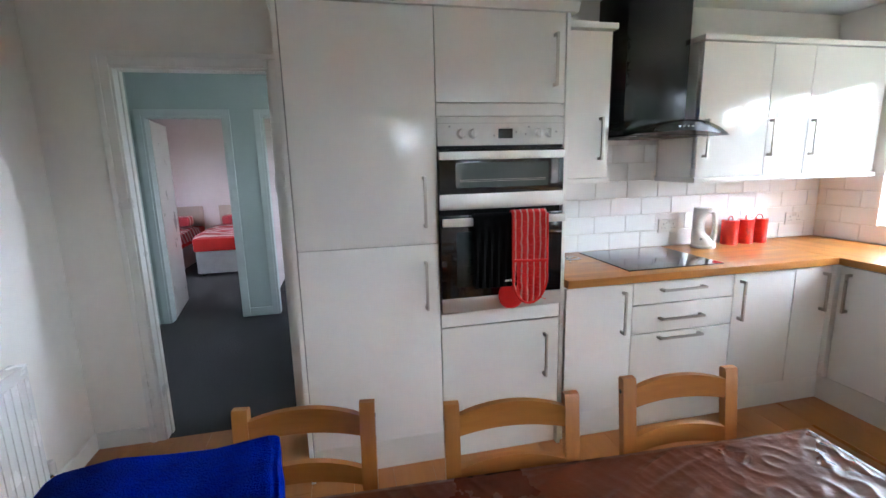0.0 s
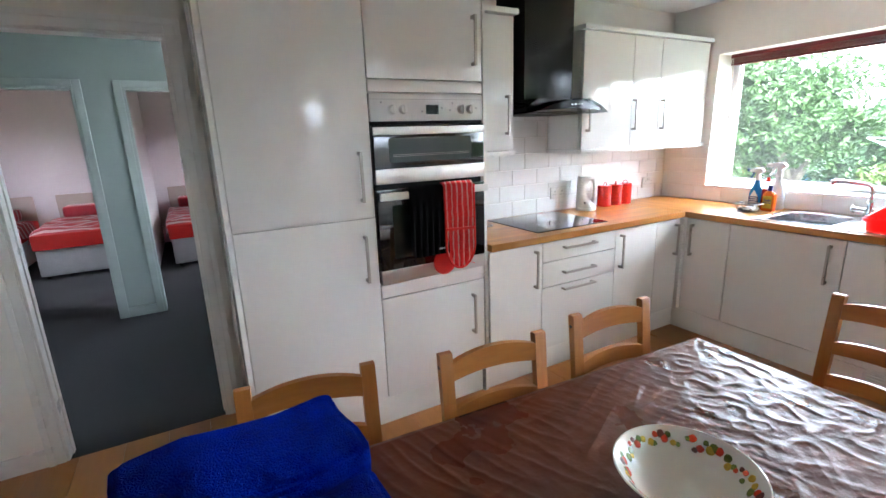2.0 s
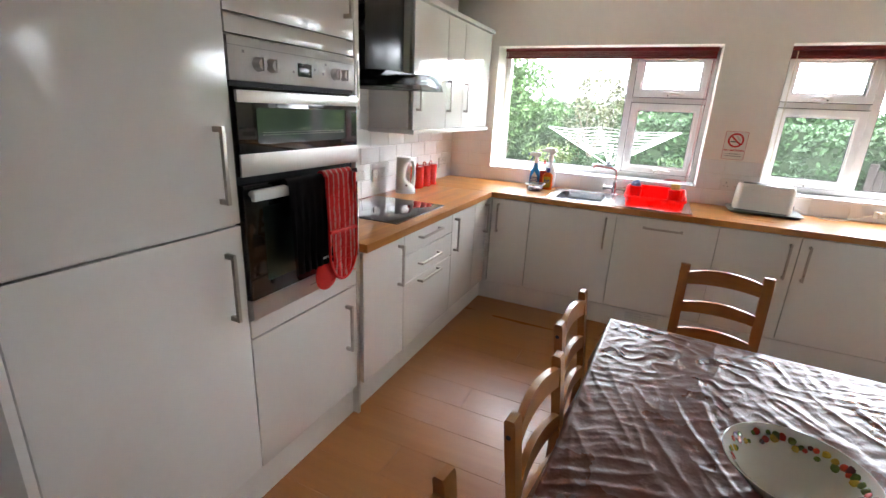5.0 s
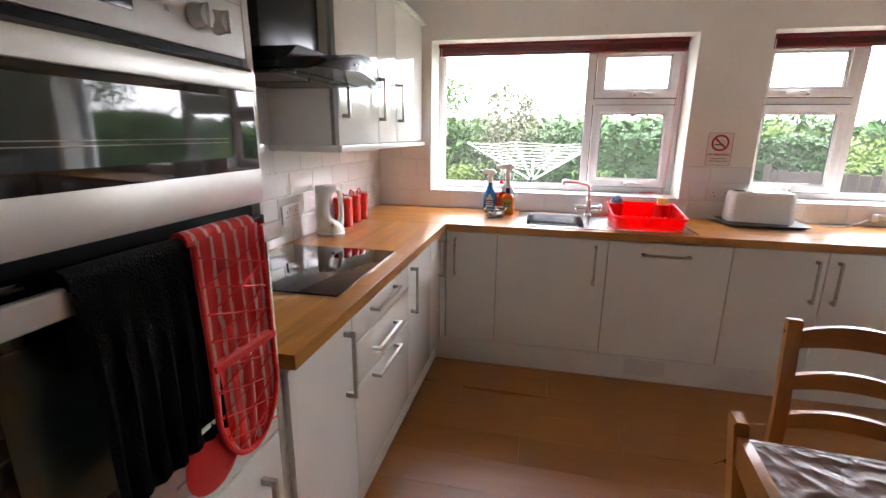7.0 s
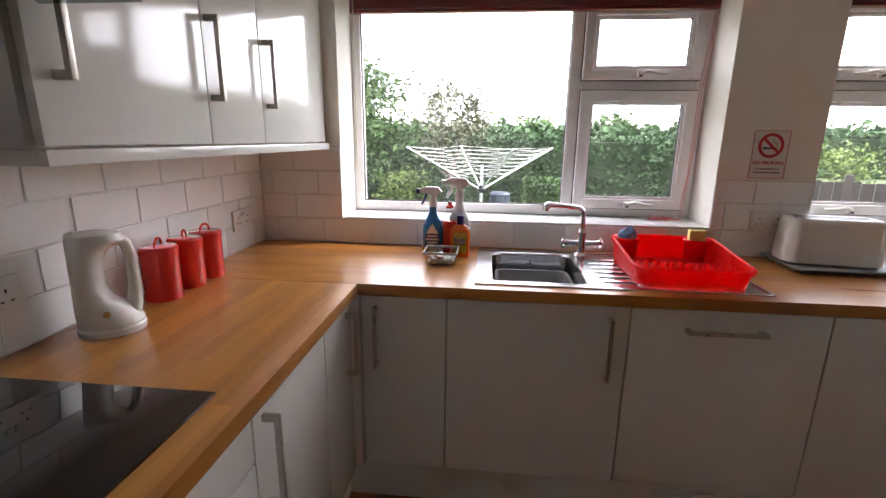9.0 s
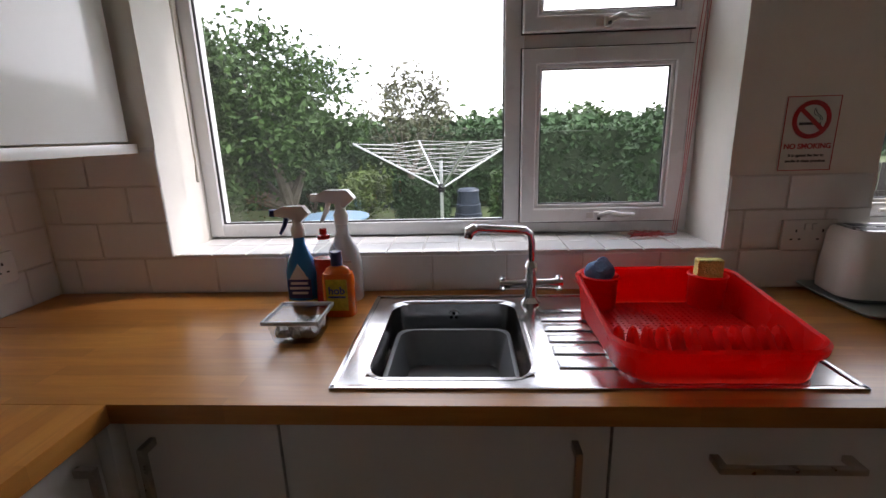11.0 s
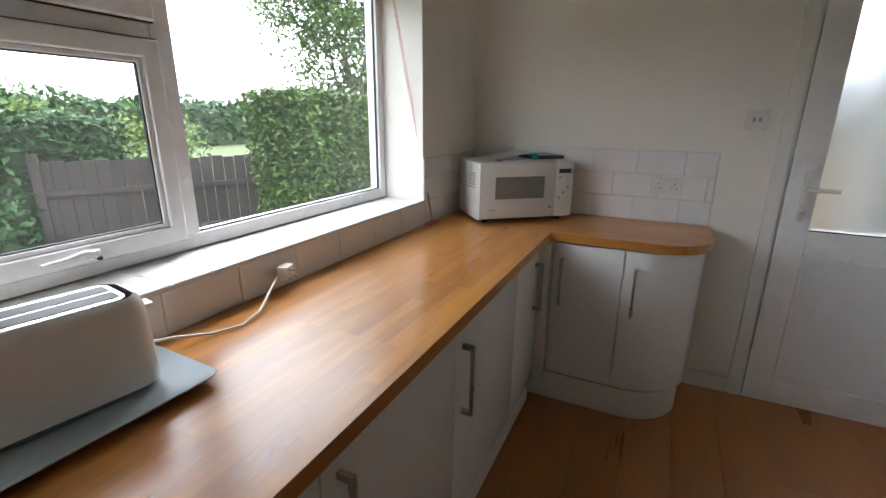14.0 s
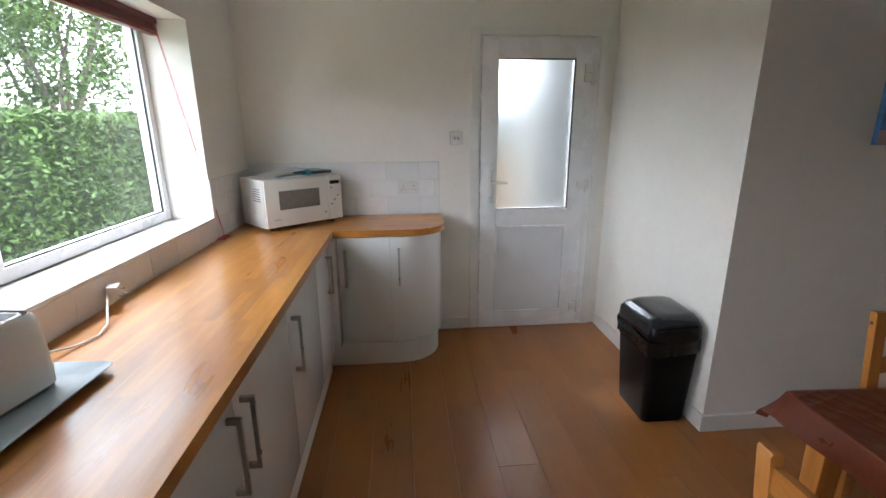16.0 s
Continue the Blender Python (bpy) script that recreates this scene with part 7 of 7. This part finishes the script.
pic = thing("canvas_picture", "blue seaside canvas print on the dining wall", "picture", (0.25, PY, 1.55))
part("canvas", boxes((0.02, 0.48, PY, PY + 0.025, 1.40, 1.70), bevel=0.003), M["picture"], pic)
part("sand_strip", boxes((0.02, 0.48, PY + 0.0255, PY + 0.0265, 1.402, 1.46)), M["headboard"], pic)


# ---- beds in the rooms beyond ----
def bed(name, x0, x1, y0, y1, label, cushion):
    b = thing(name, label, "bed", ((x0 + x1) / 2, (y0 + y1) / 2, 0), "beds")
    part("divan_base", boxes((x0 + 0.02, x1 - 0.02, y0 + 0.02, y1, 0.04, 0.35), bevel=0.012), M["divan"], b)
    for cx_ in (x0 + 0.08, x1 - 0.08):
        part("castor", lathe(B(), [(0.02, 0), (0.022, 0.04)], cx_, y0 + 0.08, 10), M["black_plastic"], b)
    part("mattress", boxes((x0, x1, y0, y1, 0.35, 0.53), bevel=0.03), M["sheet_red"], b)
    dv = B()
    n1, n2 = 26, 34
    rows = []
    for j in range(n2 + 1):
        row = []
        for i in range(n1 + 1):
            u, v = i / n1, j / n2
            x = x0 - 0.05 + (x1 - x0 + 0.10) * u
            y = y0 + 0.02 + (y1 - y0 - 0.35) * v
            edge = max(0, abs(u - 0.5) * 2 - 0.88) / 0.12
            z = 0.575 + 0.040 * noise.noise((x * 4, y * 4, x0)) + 0.012 * noise.noise((x * 11, y * 11, x0)) - 0.15 * edge ** 2 - 0.06 * max(0, 0.08 - v) / 0.08
            row.append(dv.verts.new((x, y, z)))
        rows.append(row)
    for a, c in zip(rows, rows[1:]):
        for i in range(n1):
            dv.faces.new((a[i], a[i + 1], c[i + 1], c[i]))
    bmesh.ops.solidify(dv, geom=dv.faces[:], thickness=0.035)
    part("duvet", dv, M["duvet"], b, "rumpled red and white striped duvet")
    part("pillow", box(B(), x0 + 0.12, x1 - 0.12, y1 - 0.40, y1 - 0.10, 0.57, 0.72, bevel=0.06, seg=4), M["duvet"], b, "striped pillow")
    if cushion:
        part("cushion", box(B(), x0 + 0.27, x1 - 0.27, y1 - 0.52, y1 - 0.40, 0.60, 0.79, bevel=0.04, seg=4), M["cushion"], b, "plain red cushion")
    part("headboard", boxes((x0, x1, y1 + 0.002, y1 + 0.04, 0.25, 0.86), bevel=0.02), M["headboard"], b)
    return b


bed("single_bed", -0.42, 0.50, 6.47, BY - 0.045, "single divan bed with red striped bedding and a red cushion", True)
bed("single_bed", -1.78, -0.86, 6.75, BY - 0.045, "single divan bed with red striped bedding", False)
bed("single_bed", -2.86, -2.02, 6.75, BY - 0.045, "single divan bed with red striped bedding by the wall", False)


# ---- garden and distance ----
GZ = -0.38
gm = B()
box(gm, -400, 800, -600, 600, GZ - 0.5, GZ)
solid("ground", gm, M["grass"], "mown garden lawn running out to fields", "ground", kind="structure", smooth=False)


def leaf_mesh(name, places, sizes, material, spread_up=0.35, seed=1):
    """Many small bent leaves, two triangles pairs each, at the places given."""
    rs = np.random.RandomState(seed)
    n = len(places)
    nrm = rs.normal(size=(n, 3))
    nrm[:, 2] = np.abs(nrm[:, 2]) + spread_up
    nrm /= np.linalg.norm(nrm, axis=1)[:, None]
    ref = rs.normal(size=(n, 3))
    u = np.cross(nrm, ref)
    u /= np.linalg.norm(u, axis=1)[:, None]
    v = np.cross(nrm, u)
    s = np.asarray(sizes)[:, None]
    p = np.asarray(places)
    tip, base = p + v * s, p - v * s
    a, b = p + u * s * 0.5 + nrm * s * 0.16, p - u * s * 0.5 + nrm * s * 0.16
    verts = np.stack([base, a, tip, b], 1).reshape(-1, 3)
    faces = np.arange(4 * n).reshape(-1, 4)
    me = bpy.data.meshes.new(name)
    me.from_pydata(verts.tolist(), [], faces.tolist())
    me.materials.append(material)
    return me


def crown_points(rs, centre, radii, clumps, per, tight, top=0.0):
    pts = []
    for _ in range(clumps):
        d = rs.normal(size=3)
        d /= np.linalg.norm(d)
        c = np.array(centre) + d * np.array(radii) * rs.uniform(0.45, 1.0)
        if rs.rand() < top:
            c[2] += radii[2] * rs.uniform(0.1, 0.45)
        pts.append(c + rs.normal(size=(per, 3)) * tight * rs.uniform(0.5, 1.2))
    return np.concatenate(pts)


def tree(name, label, base, trunk_h, centre, radii, clumps, per, tight, leaf, material, limbs=7, r=0.1, top=0.3, seed=1, fruit=None, lean=(0, 0)):
    rs = np.random.RandomState(seed)
    t = thing(name, label, "tree", base)
    fork = (base[0] + lean[0], base[1] + lean[1], base[2] + trunk_h)
    tb = B()
    tube(tb, [base, (base[0] + lean[0] * 0.3, base[1] + lean[1] * 0.3, base[2] + trunk_h * 0.5), fork], [r * 1.25, r, r * 0.95], 10)
    part("trunk", tb, M["bark"], t)
    for k in range(limbs):
        a = 2 * math.pi * k / limbs + rs.uniform(-0.3, 0.3)
        e = np.array(centre) + np.array([math.cos(a), math.sin(a), rs.uniform(-0.1, 0.7)]) * np.array(radii) * 0.62
        m1 = np.array(fork) * 0.55 + e * 0.45 + rs.normal(size=3) * 0.12 - np.array([0, 0, 0.1])
        lb = B()
        tube(lb, [fork, tuple(m1), tuple(e)], [r * 0.62, r * 0.38, r * 0.1], 7)
        part("limb", lb, M["bark"], t)
    pts = crown_points(rs, centre, radii, clumps, per, tight, top)
    me = leaf_mesh("crown", pts - np.array(base), rs.uniform(leaf * 0.6, leaf * 1.25, len(pts)), material, seed=seed)
    ob = new("crown", me)
    ob.parent = t
    tagged(ob, kind="stuff")
    if fruit:
        for k in range(fruit):
            p = pts[rs.randint(len(pts))]
            fb = bmesh.new()
            bmesh.ops.create_icosphere(fb, subdivisions=2, radius=0.045)
            bmesh.ops.translate(fb, verts=fb.verts[:], vec=p)
            part("apple", fb, M["apple"], t)
    return t


def hedge(name, label, x0, x1, y0, y1, top, n, leaf, material, seed=1, rot=0.0, ragged=0.06):
    """A clipped hedge: a solid dark green core and a skin of leaves."""
    rs = np.random.RandomState(seed)
    cx_, cy_ = (x0 + x1) / 2, (y0 + y1) / 2
    h = thing(name, label, "hedge", (cx_, cy_, GZ))
    R = Matrix.Rotation(radians(rot), 3, "Z")
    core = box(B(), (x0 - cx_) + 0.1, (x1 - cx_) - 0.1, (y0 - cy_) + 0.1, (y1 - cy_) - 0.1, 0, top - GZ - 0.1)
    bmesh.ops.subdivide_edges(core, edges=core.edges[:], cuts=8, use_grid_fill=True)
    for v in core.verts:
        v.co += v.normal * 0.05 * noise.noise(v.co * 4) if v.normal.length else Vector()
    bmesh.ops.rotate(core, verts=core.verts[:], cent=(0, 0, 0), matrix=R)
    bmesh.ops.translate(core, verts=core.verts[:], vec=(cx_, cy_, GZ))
    part("inner_core", core, M["hedge_core"], h)
    lx, ly, lz = x1 - x0, y1 - y0, top - GZ
    areas = np.array([ly * lz, ly * lz, lx * lz, lx * lz, lx * ly])
    pick = rs.choice(5, n, p=areas / areas.sum())
    a, b = rs.rand(n), rs.rand(n)
    d = np.abs(rs.normal(size=n)) * -0.06 + 0.02 + rs.normal(size=n) * ragged * 0.3
    P_ = np.zeros((n, 3))
    for f in range(5):
        m = pick == f
        if f < 2:
            P_[m] = np.stack([(lx / 2 + d[m]) * (1 if f else -1), (a[m] - 0.5) * ly, b[m] * lz], 1)
        elif f < 4:
            P_[m] = np.stack([(a[m] - 0.5) * lx, (ly / 2 + d[m]) * (1 if f == 3 else -1), b[m] * lz], 1)
        else:
            P_[m] = np.stack([(a[m] - 0.5) * lx, (b[m] - 0.5) * ly, lz + d[m]], 1)
    bulge = np.array([noise.noise((p[0] * 1.4 + seed, p[1] * 1.4, p[2] * 1.4)) for p in P_])
    P_ += P_ * np.array([0.4 / max(lx, 1), 0.4 / max(ly, 1), 0.10])[None, :] * bulge[:, None] * ragged * 6
    Rn = np.array(R)
    P_ = P_ @ Rn.T
    me = leaf_mesh("foliage", P_, rs.uniform(leaf * 0.6, leaf * 1.2, n), material, seed=seed)
    ob = new("foliage", me)
    ob.parent = h
    tagged(ob, kind="stuff")
    return h


tree("apple_tree", "old spreading apple tree with a leaning forked trunk", (8.75, 3.85, GZ), 0.75, (8.5, 4.75, 1.55), (1.7, 1.95, 1.05), 200, 170, 0.18, 0.052, M["leaf"], 8, 0.15, 0.35, 3, 9, (-0.1, 0.1))
tree("apple_tree", "young apple tree with sparse bronze leaves", (11.0, 2.55, GZ), 1.0, (11.0, 2.45, 1.55), (0.75, 0.9, 0.8), 45, 45, 0.16, 0.055, M["leaf_red"], 6, 0.07, 0.5, 7, 0, (0.05, -0.1))
tree("garden_tree", "tall leafy garden tree behind the clipped hedge", (8.7, -8.1, GZ), 1.6, (8.6, -8.0, 3.7), (2.0, 2.1, 2.3), 220, 105, 0.24, 0.054, M["leaf_mid"], 9, 0.10, 0.25, 11)
hedge("back_hedge", "long clipped dark green hedge across the garden", 13.0, 14.2, -4.2, 10.5, 1.42, 15000, 0.085, M["leaf_dark"], 2, 0, 0.10)
hedge("clipped_hedge", "tall clipped privet hedge close to the window", 5.35, 6.25, -6.2, -2.72, 1.62, 44000, 0.034, M["leaf_mid"], 4, 0, 0.05)
hedge("low_hedge", "small clipped box bush on the lawn", 10.3, 11.0, 0.2, 0.9, 0.62, 2600, 0.05, M["leaf"], 6, 0, 0.04)
hedge("low_hedge", "small clipped box bush on the lawn", 10.6, 11.5, 1.75, 2.75, 0.52, 2600, 0.05, M["leaf_dark"], 8, 0, 0.05)
hedge("side_hedge", "rough garden hedge behind the fence", 9.6, 10.8, -3.6, -1.6, 1.32, 5200, 0.07, M["leaf_dark"], 12, 24, 0.14)
for k, (x, y, s, m_, sd) in enumerate(((12.2, -3.9, 1.2, "leaf_light", 21), (11.9, -5.4, 1.15, "leaf_light", 22), (11.8, 6.8, 1.0, "leaf_red", 23), (12.4, 4.9, 0.9, "leaf_dark", 24), (10.2, 6.6, 0.8, "leaf_dark", 25), (11.6, 3.5, 0.6, "leaf_light", 26))):
    rs = np.random.RandomState(sd)
    sh = thing("shrub", ("yellow-green garden shrub" if m_ == "leaf_light" else "bronze-leaved garden shrub" if m_ == "leaf_red" else "dark green garden shrub") + " in the border", "shrub", (x, y, GZ))
    st_ = B()
    for j in range(5):
        a = j * 1.26
        tube(st_, [(x, y, GZ), (x + 0.3 * s * math.cos(a), y + 0.3 * s * math.sin(a), GZ + 0.9 * s)], [0.025, 0.01], 6)
    part("stems", st_, M["bark"], sh)
    pts = crown_points(rs, (0, 0, 0.85 * s), (0.8 * s, 0.9 * s, 0.75 * s), 40, 55, 0.15, 0.3)
    fo_ = new("foliage", leaf_mesh("foliage", pts, rs.uniform(0.035, 0.075, len(pts)), M[m_], seed=sd))
    fo_.parent = sh
    tagged(fo_, kind="stuff")
# distant trees on the skyline
rs = np.random.RandomState(40)
far = []
for k in range(90):
    a = radians(rs.uniform(-75, 75))
    d = rs.uniform(38, 95)
    c = np.array([3 + d * math.cos(a), 1 + d * math.sin(a), GZ + rs.uniform(1.0, 2.4)])
    w = rs.uniform(1.6, 4.2)
    far.append(crown_points(rs, c, (w, w, rs.uniform(0.9, 2.3)), 26, 22, 0.5, 0.3))
far = np.concatenate(far)
fw = new("far_woods", leaf_mesh("far_woods", far, rs.uniform(0.16, 0.42, len(far)), M["leaf"], seed=41))
tagged(fw, "distant belt of green trees beyond the fields", "woods", kind="stuff")

# rotary airer
AX, AY, AZ = 8.25, 1.72, 0.66
air = thing("rotary_airer", "open rotary washing line standing on the lawn", "washing line", (AX, AY, GZ))
part("mast", tube(B(), [(AX, AY, GZ), (AX, AY, AZ + 0.35)], 0.024, 12), M["alu"], air)
part("hub", lathe(B(), [(0.045, AZ - 0.06), (0.05, AZ), (0.03, AZ + 0.05)], AX, AY, 14), M["black_plastic"], air)
tips = []
for k in range(4):
    a = radians(20 + 90 * k)
    tip = Vector((AX + 1.12 * math.cos(a), AY + 1.12 * math.sin(a), AZ + 0.60))
    tips.append(tip)
    part("arm", tube(B(), [(AX + 0.03 * math.cos(a), AY + 0.03 * math.sin(a), AZ), tuple(tip)], 0.012, 8), M["alu"], air)
hub_v = Vector((AX, AY, AZ))
for j in range(8):
    f = 0.36 + 0.64 * j / 7
    ln = B()
    for k in range(4):
        p, q = hub_v.lerp(tips[k], f), hub_v.lerp(tips[(k + 1) % 4], f)
        mid = (p + q) / 2 - Vector((0, 0, 0.035))
        tube(ln, [p, mid, q], 0.0030, 5)
    part("line", ln, M["line"], air)

# garden table
gt = thing("garden_table", "round blue garden table with splayed legs", "table", (7.75, 3.05, GZ))
gx, gy, gz = 7.75, 3.05, 0.36
part("tabletop", lathe(B(), [(0, gz), (0.43, gz), (0.44, gz + 0.015), (0.43, gz + 0.03), (0, gz + 0.035)], gx, gy, 36), M["garden_blue"], gt)
for k in range(3):
    a = k * 2.094 + 0.4
    part("leg", tube(B(), [(gx + 0.38 * math.cos(a), gy + 0.38 * math.sin(a), GZ), (gx + 0.20 * math.cos(a), gy + 0.20 * math.sin(a), GZ + 0.22), (gx + 0.10 * math.cos(a), gy + 0.10 * math.sin(a), 0.06), (gx + 0.26 * math.cos(a), gy + 0.26 * math.sin(a), gz)], 0.035, 8), M["garden_blue"], gt)

# compost bin
cbx, cby = 11.6, 1.35
comp = thing("compost_bin", "dark grey-blue plastic compost bin by the hedge", "compost bin", (cbx, cby, GZ))
part("drum", lathe(B(), [(0.29, GZ), (0.285, GZ + 0.12), (0.265, GZ + 0.13), (0.26, GZ + 0.30), (0.24, GZ + 0.31), (0.215, GZ + 0.54), (0, GZ + 0.54)], cbx, cby, 28), M["compost"], comp)
part("lid", lathe(B(), [(0.23, GZ + 0.54), (0.23, GZ + 0.58), (0.19, GZ + 0.62), (0, GZ + 0.63)], cbx, cby, 28), M["compost"], comp)

# fence
fence = thing("fence", "weathered brown close-boarded garden fence", "fence", (8.4, -3.9, GZ))
fa, fb = Vector((9.35, -2.25, 0)), Vector((7.05, -6.3, 0))
fd = (fb - fa)
L = fd.length
fdn = fd.normalized()
fang = math.degrees(math.atan2(fdn.y, fdn.x))
bmesh_board = box(B(), 0, 0.145, -0.010, 0.010, 0, 1.20, bevel=0.003, seg=1)
board_me = mesh_of("board", bmesh_board, M["fence"], False)
nb = int(L / 0.15)
for k in range(nb):
    p = fa + fdn * (k * 0.15)
    ob = new("board", board_me)
    ob.parent = fence
    ob.matrix_local = pose(p.x - 8.4, p.y + 3.9, 0.02 + 0.012 * math.sin(k * 2.1), 0, 0, fang)
for k in range(int(L / 1.5) + 1):
    p = fa + fdn * (k * 1.5)
    pb = turned(box(B(), -0.05, 0.05, -0.06, 0.04, 0, 1.32, bevel=0.006), p.x, p.y, GZ, fang)
    part("fence_post", pb, M["fence"], fence)
for z in (0.2, 0.8):
    rbm = turned(box(B(), 0, L, -0.045, -0.012, z, z + 0.07), fa.x, fa.y, GZ, fang)
    part("rail", rbm, M["fence"], fence)

# side passage beyond the back door
setting("passage_post", boxes((1.225, 1.345, -3.5, -3.4, GZ, 2.4)), M["outer_wall"], "white rendered post in the side passage", "wall")
setting("passage_store", boxes((0.1, 1.22, -3.52, -3.42, GZ, 2.5)), mat("dark_store_door", (0.06, 0.065, 0.07), 0.6), "dark store door across the side passage", "wall")
# slab added out of view to keep direct sun off the frosted pane
setting("passage_roof", boxes((0.2, 2.6, -3.39, -2.16, 2.45, 2.55)), M["outer_wall"], "added slab out of view that blocks sun from the back door", "roof")
setting("passage_fence", boxes((1.35, 2.9, -3.6, -3.56, GZ, 1.25)), mat("orange_brown_screen", (0.20, 0.12, 0.05), 0.8, spread=0.3, stretch=(1, 1, 0.2)), "brown timber screen in the side passage", "fence")
hedge("climbing_shrub", "green shrub above the passage screen", 1.15, 2.9, -4.5, -3.7, 1.85, 2600, 0.06, M["leaf"], 31, 0, 0.1)

# hedgerow across the field
hedge("field_hedgerow", "ragged green hedgerow across the far field", 27.0, 30.0, -46.0, 46.0, 1.75, 15000, 0.34, M["leaf_dark"], 33, 0, 0.5)


# ---- floor planks ----
PW, PL = 0.192, 1.285
PLANK = {}
col = 0
x = LX
while x < WX - 0.01:
    w = min(PW, WX - x)
    y = EY - (col * 0.47) % PL
    while y < WY - 0.01:
        a, b = max(y, EY), min(y + PL, WY)
        if b - a > 0.03 and not (x + w < PX - 0.05 and b < PY):
            key = (round(w, 3), round(b - a, 3))
            if key not in PLANK:
                PLANK[key] = mesh_of("plank", box(B(), 0.0004, w - 0.0004, 0.0004, b - a - 0.0004, -0.008, 0, bevel=0.0008, seg=1), M["floor"], False)
            pk = new("plank", PLANK[key])
            pk.parent = floor
            pk.location = (x, a, 0)
        y += PL
    x += PW
    col += 1
do_tiles()
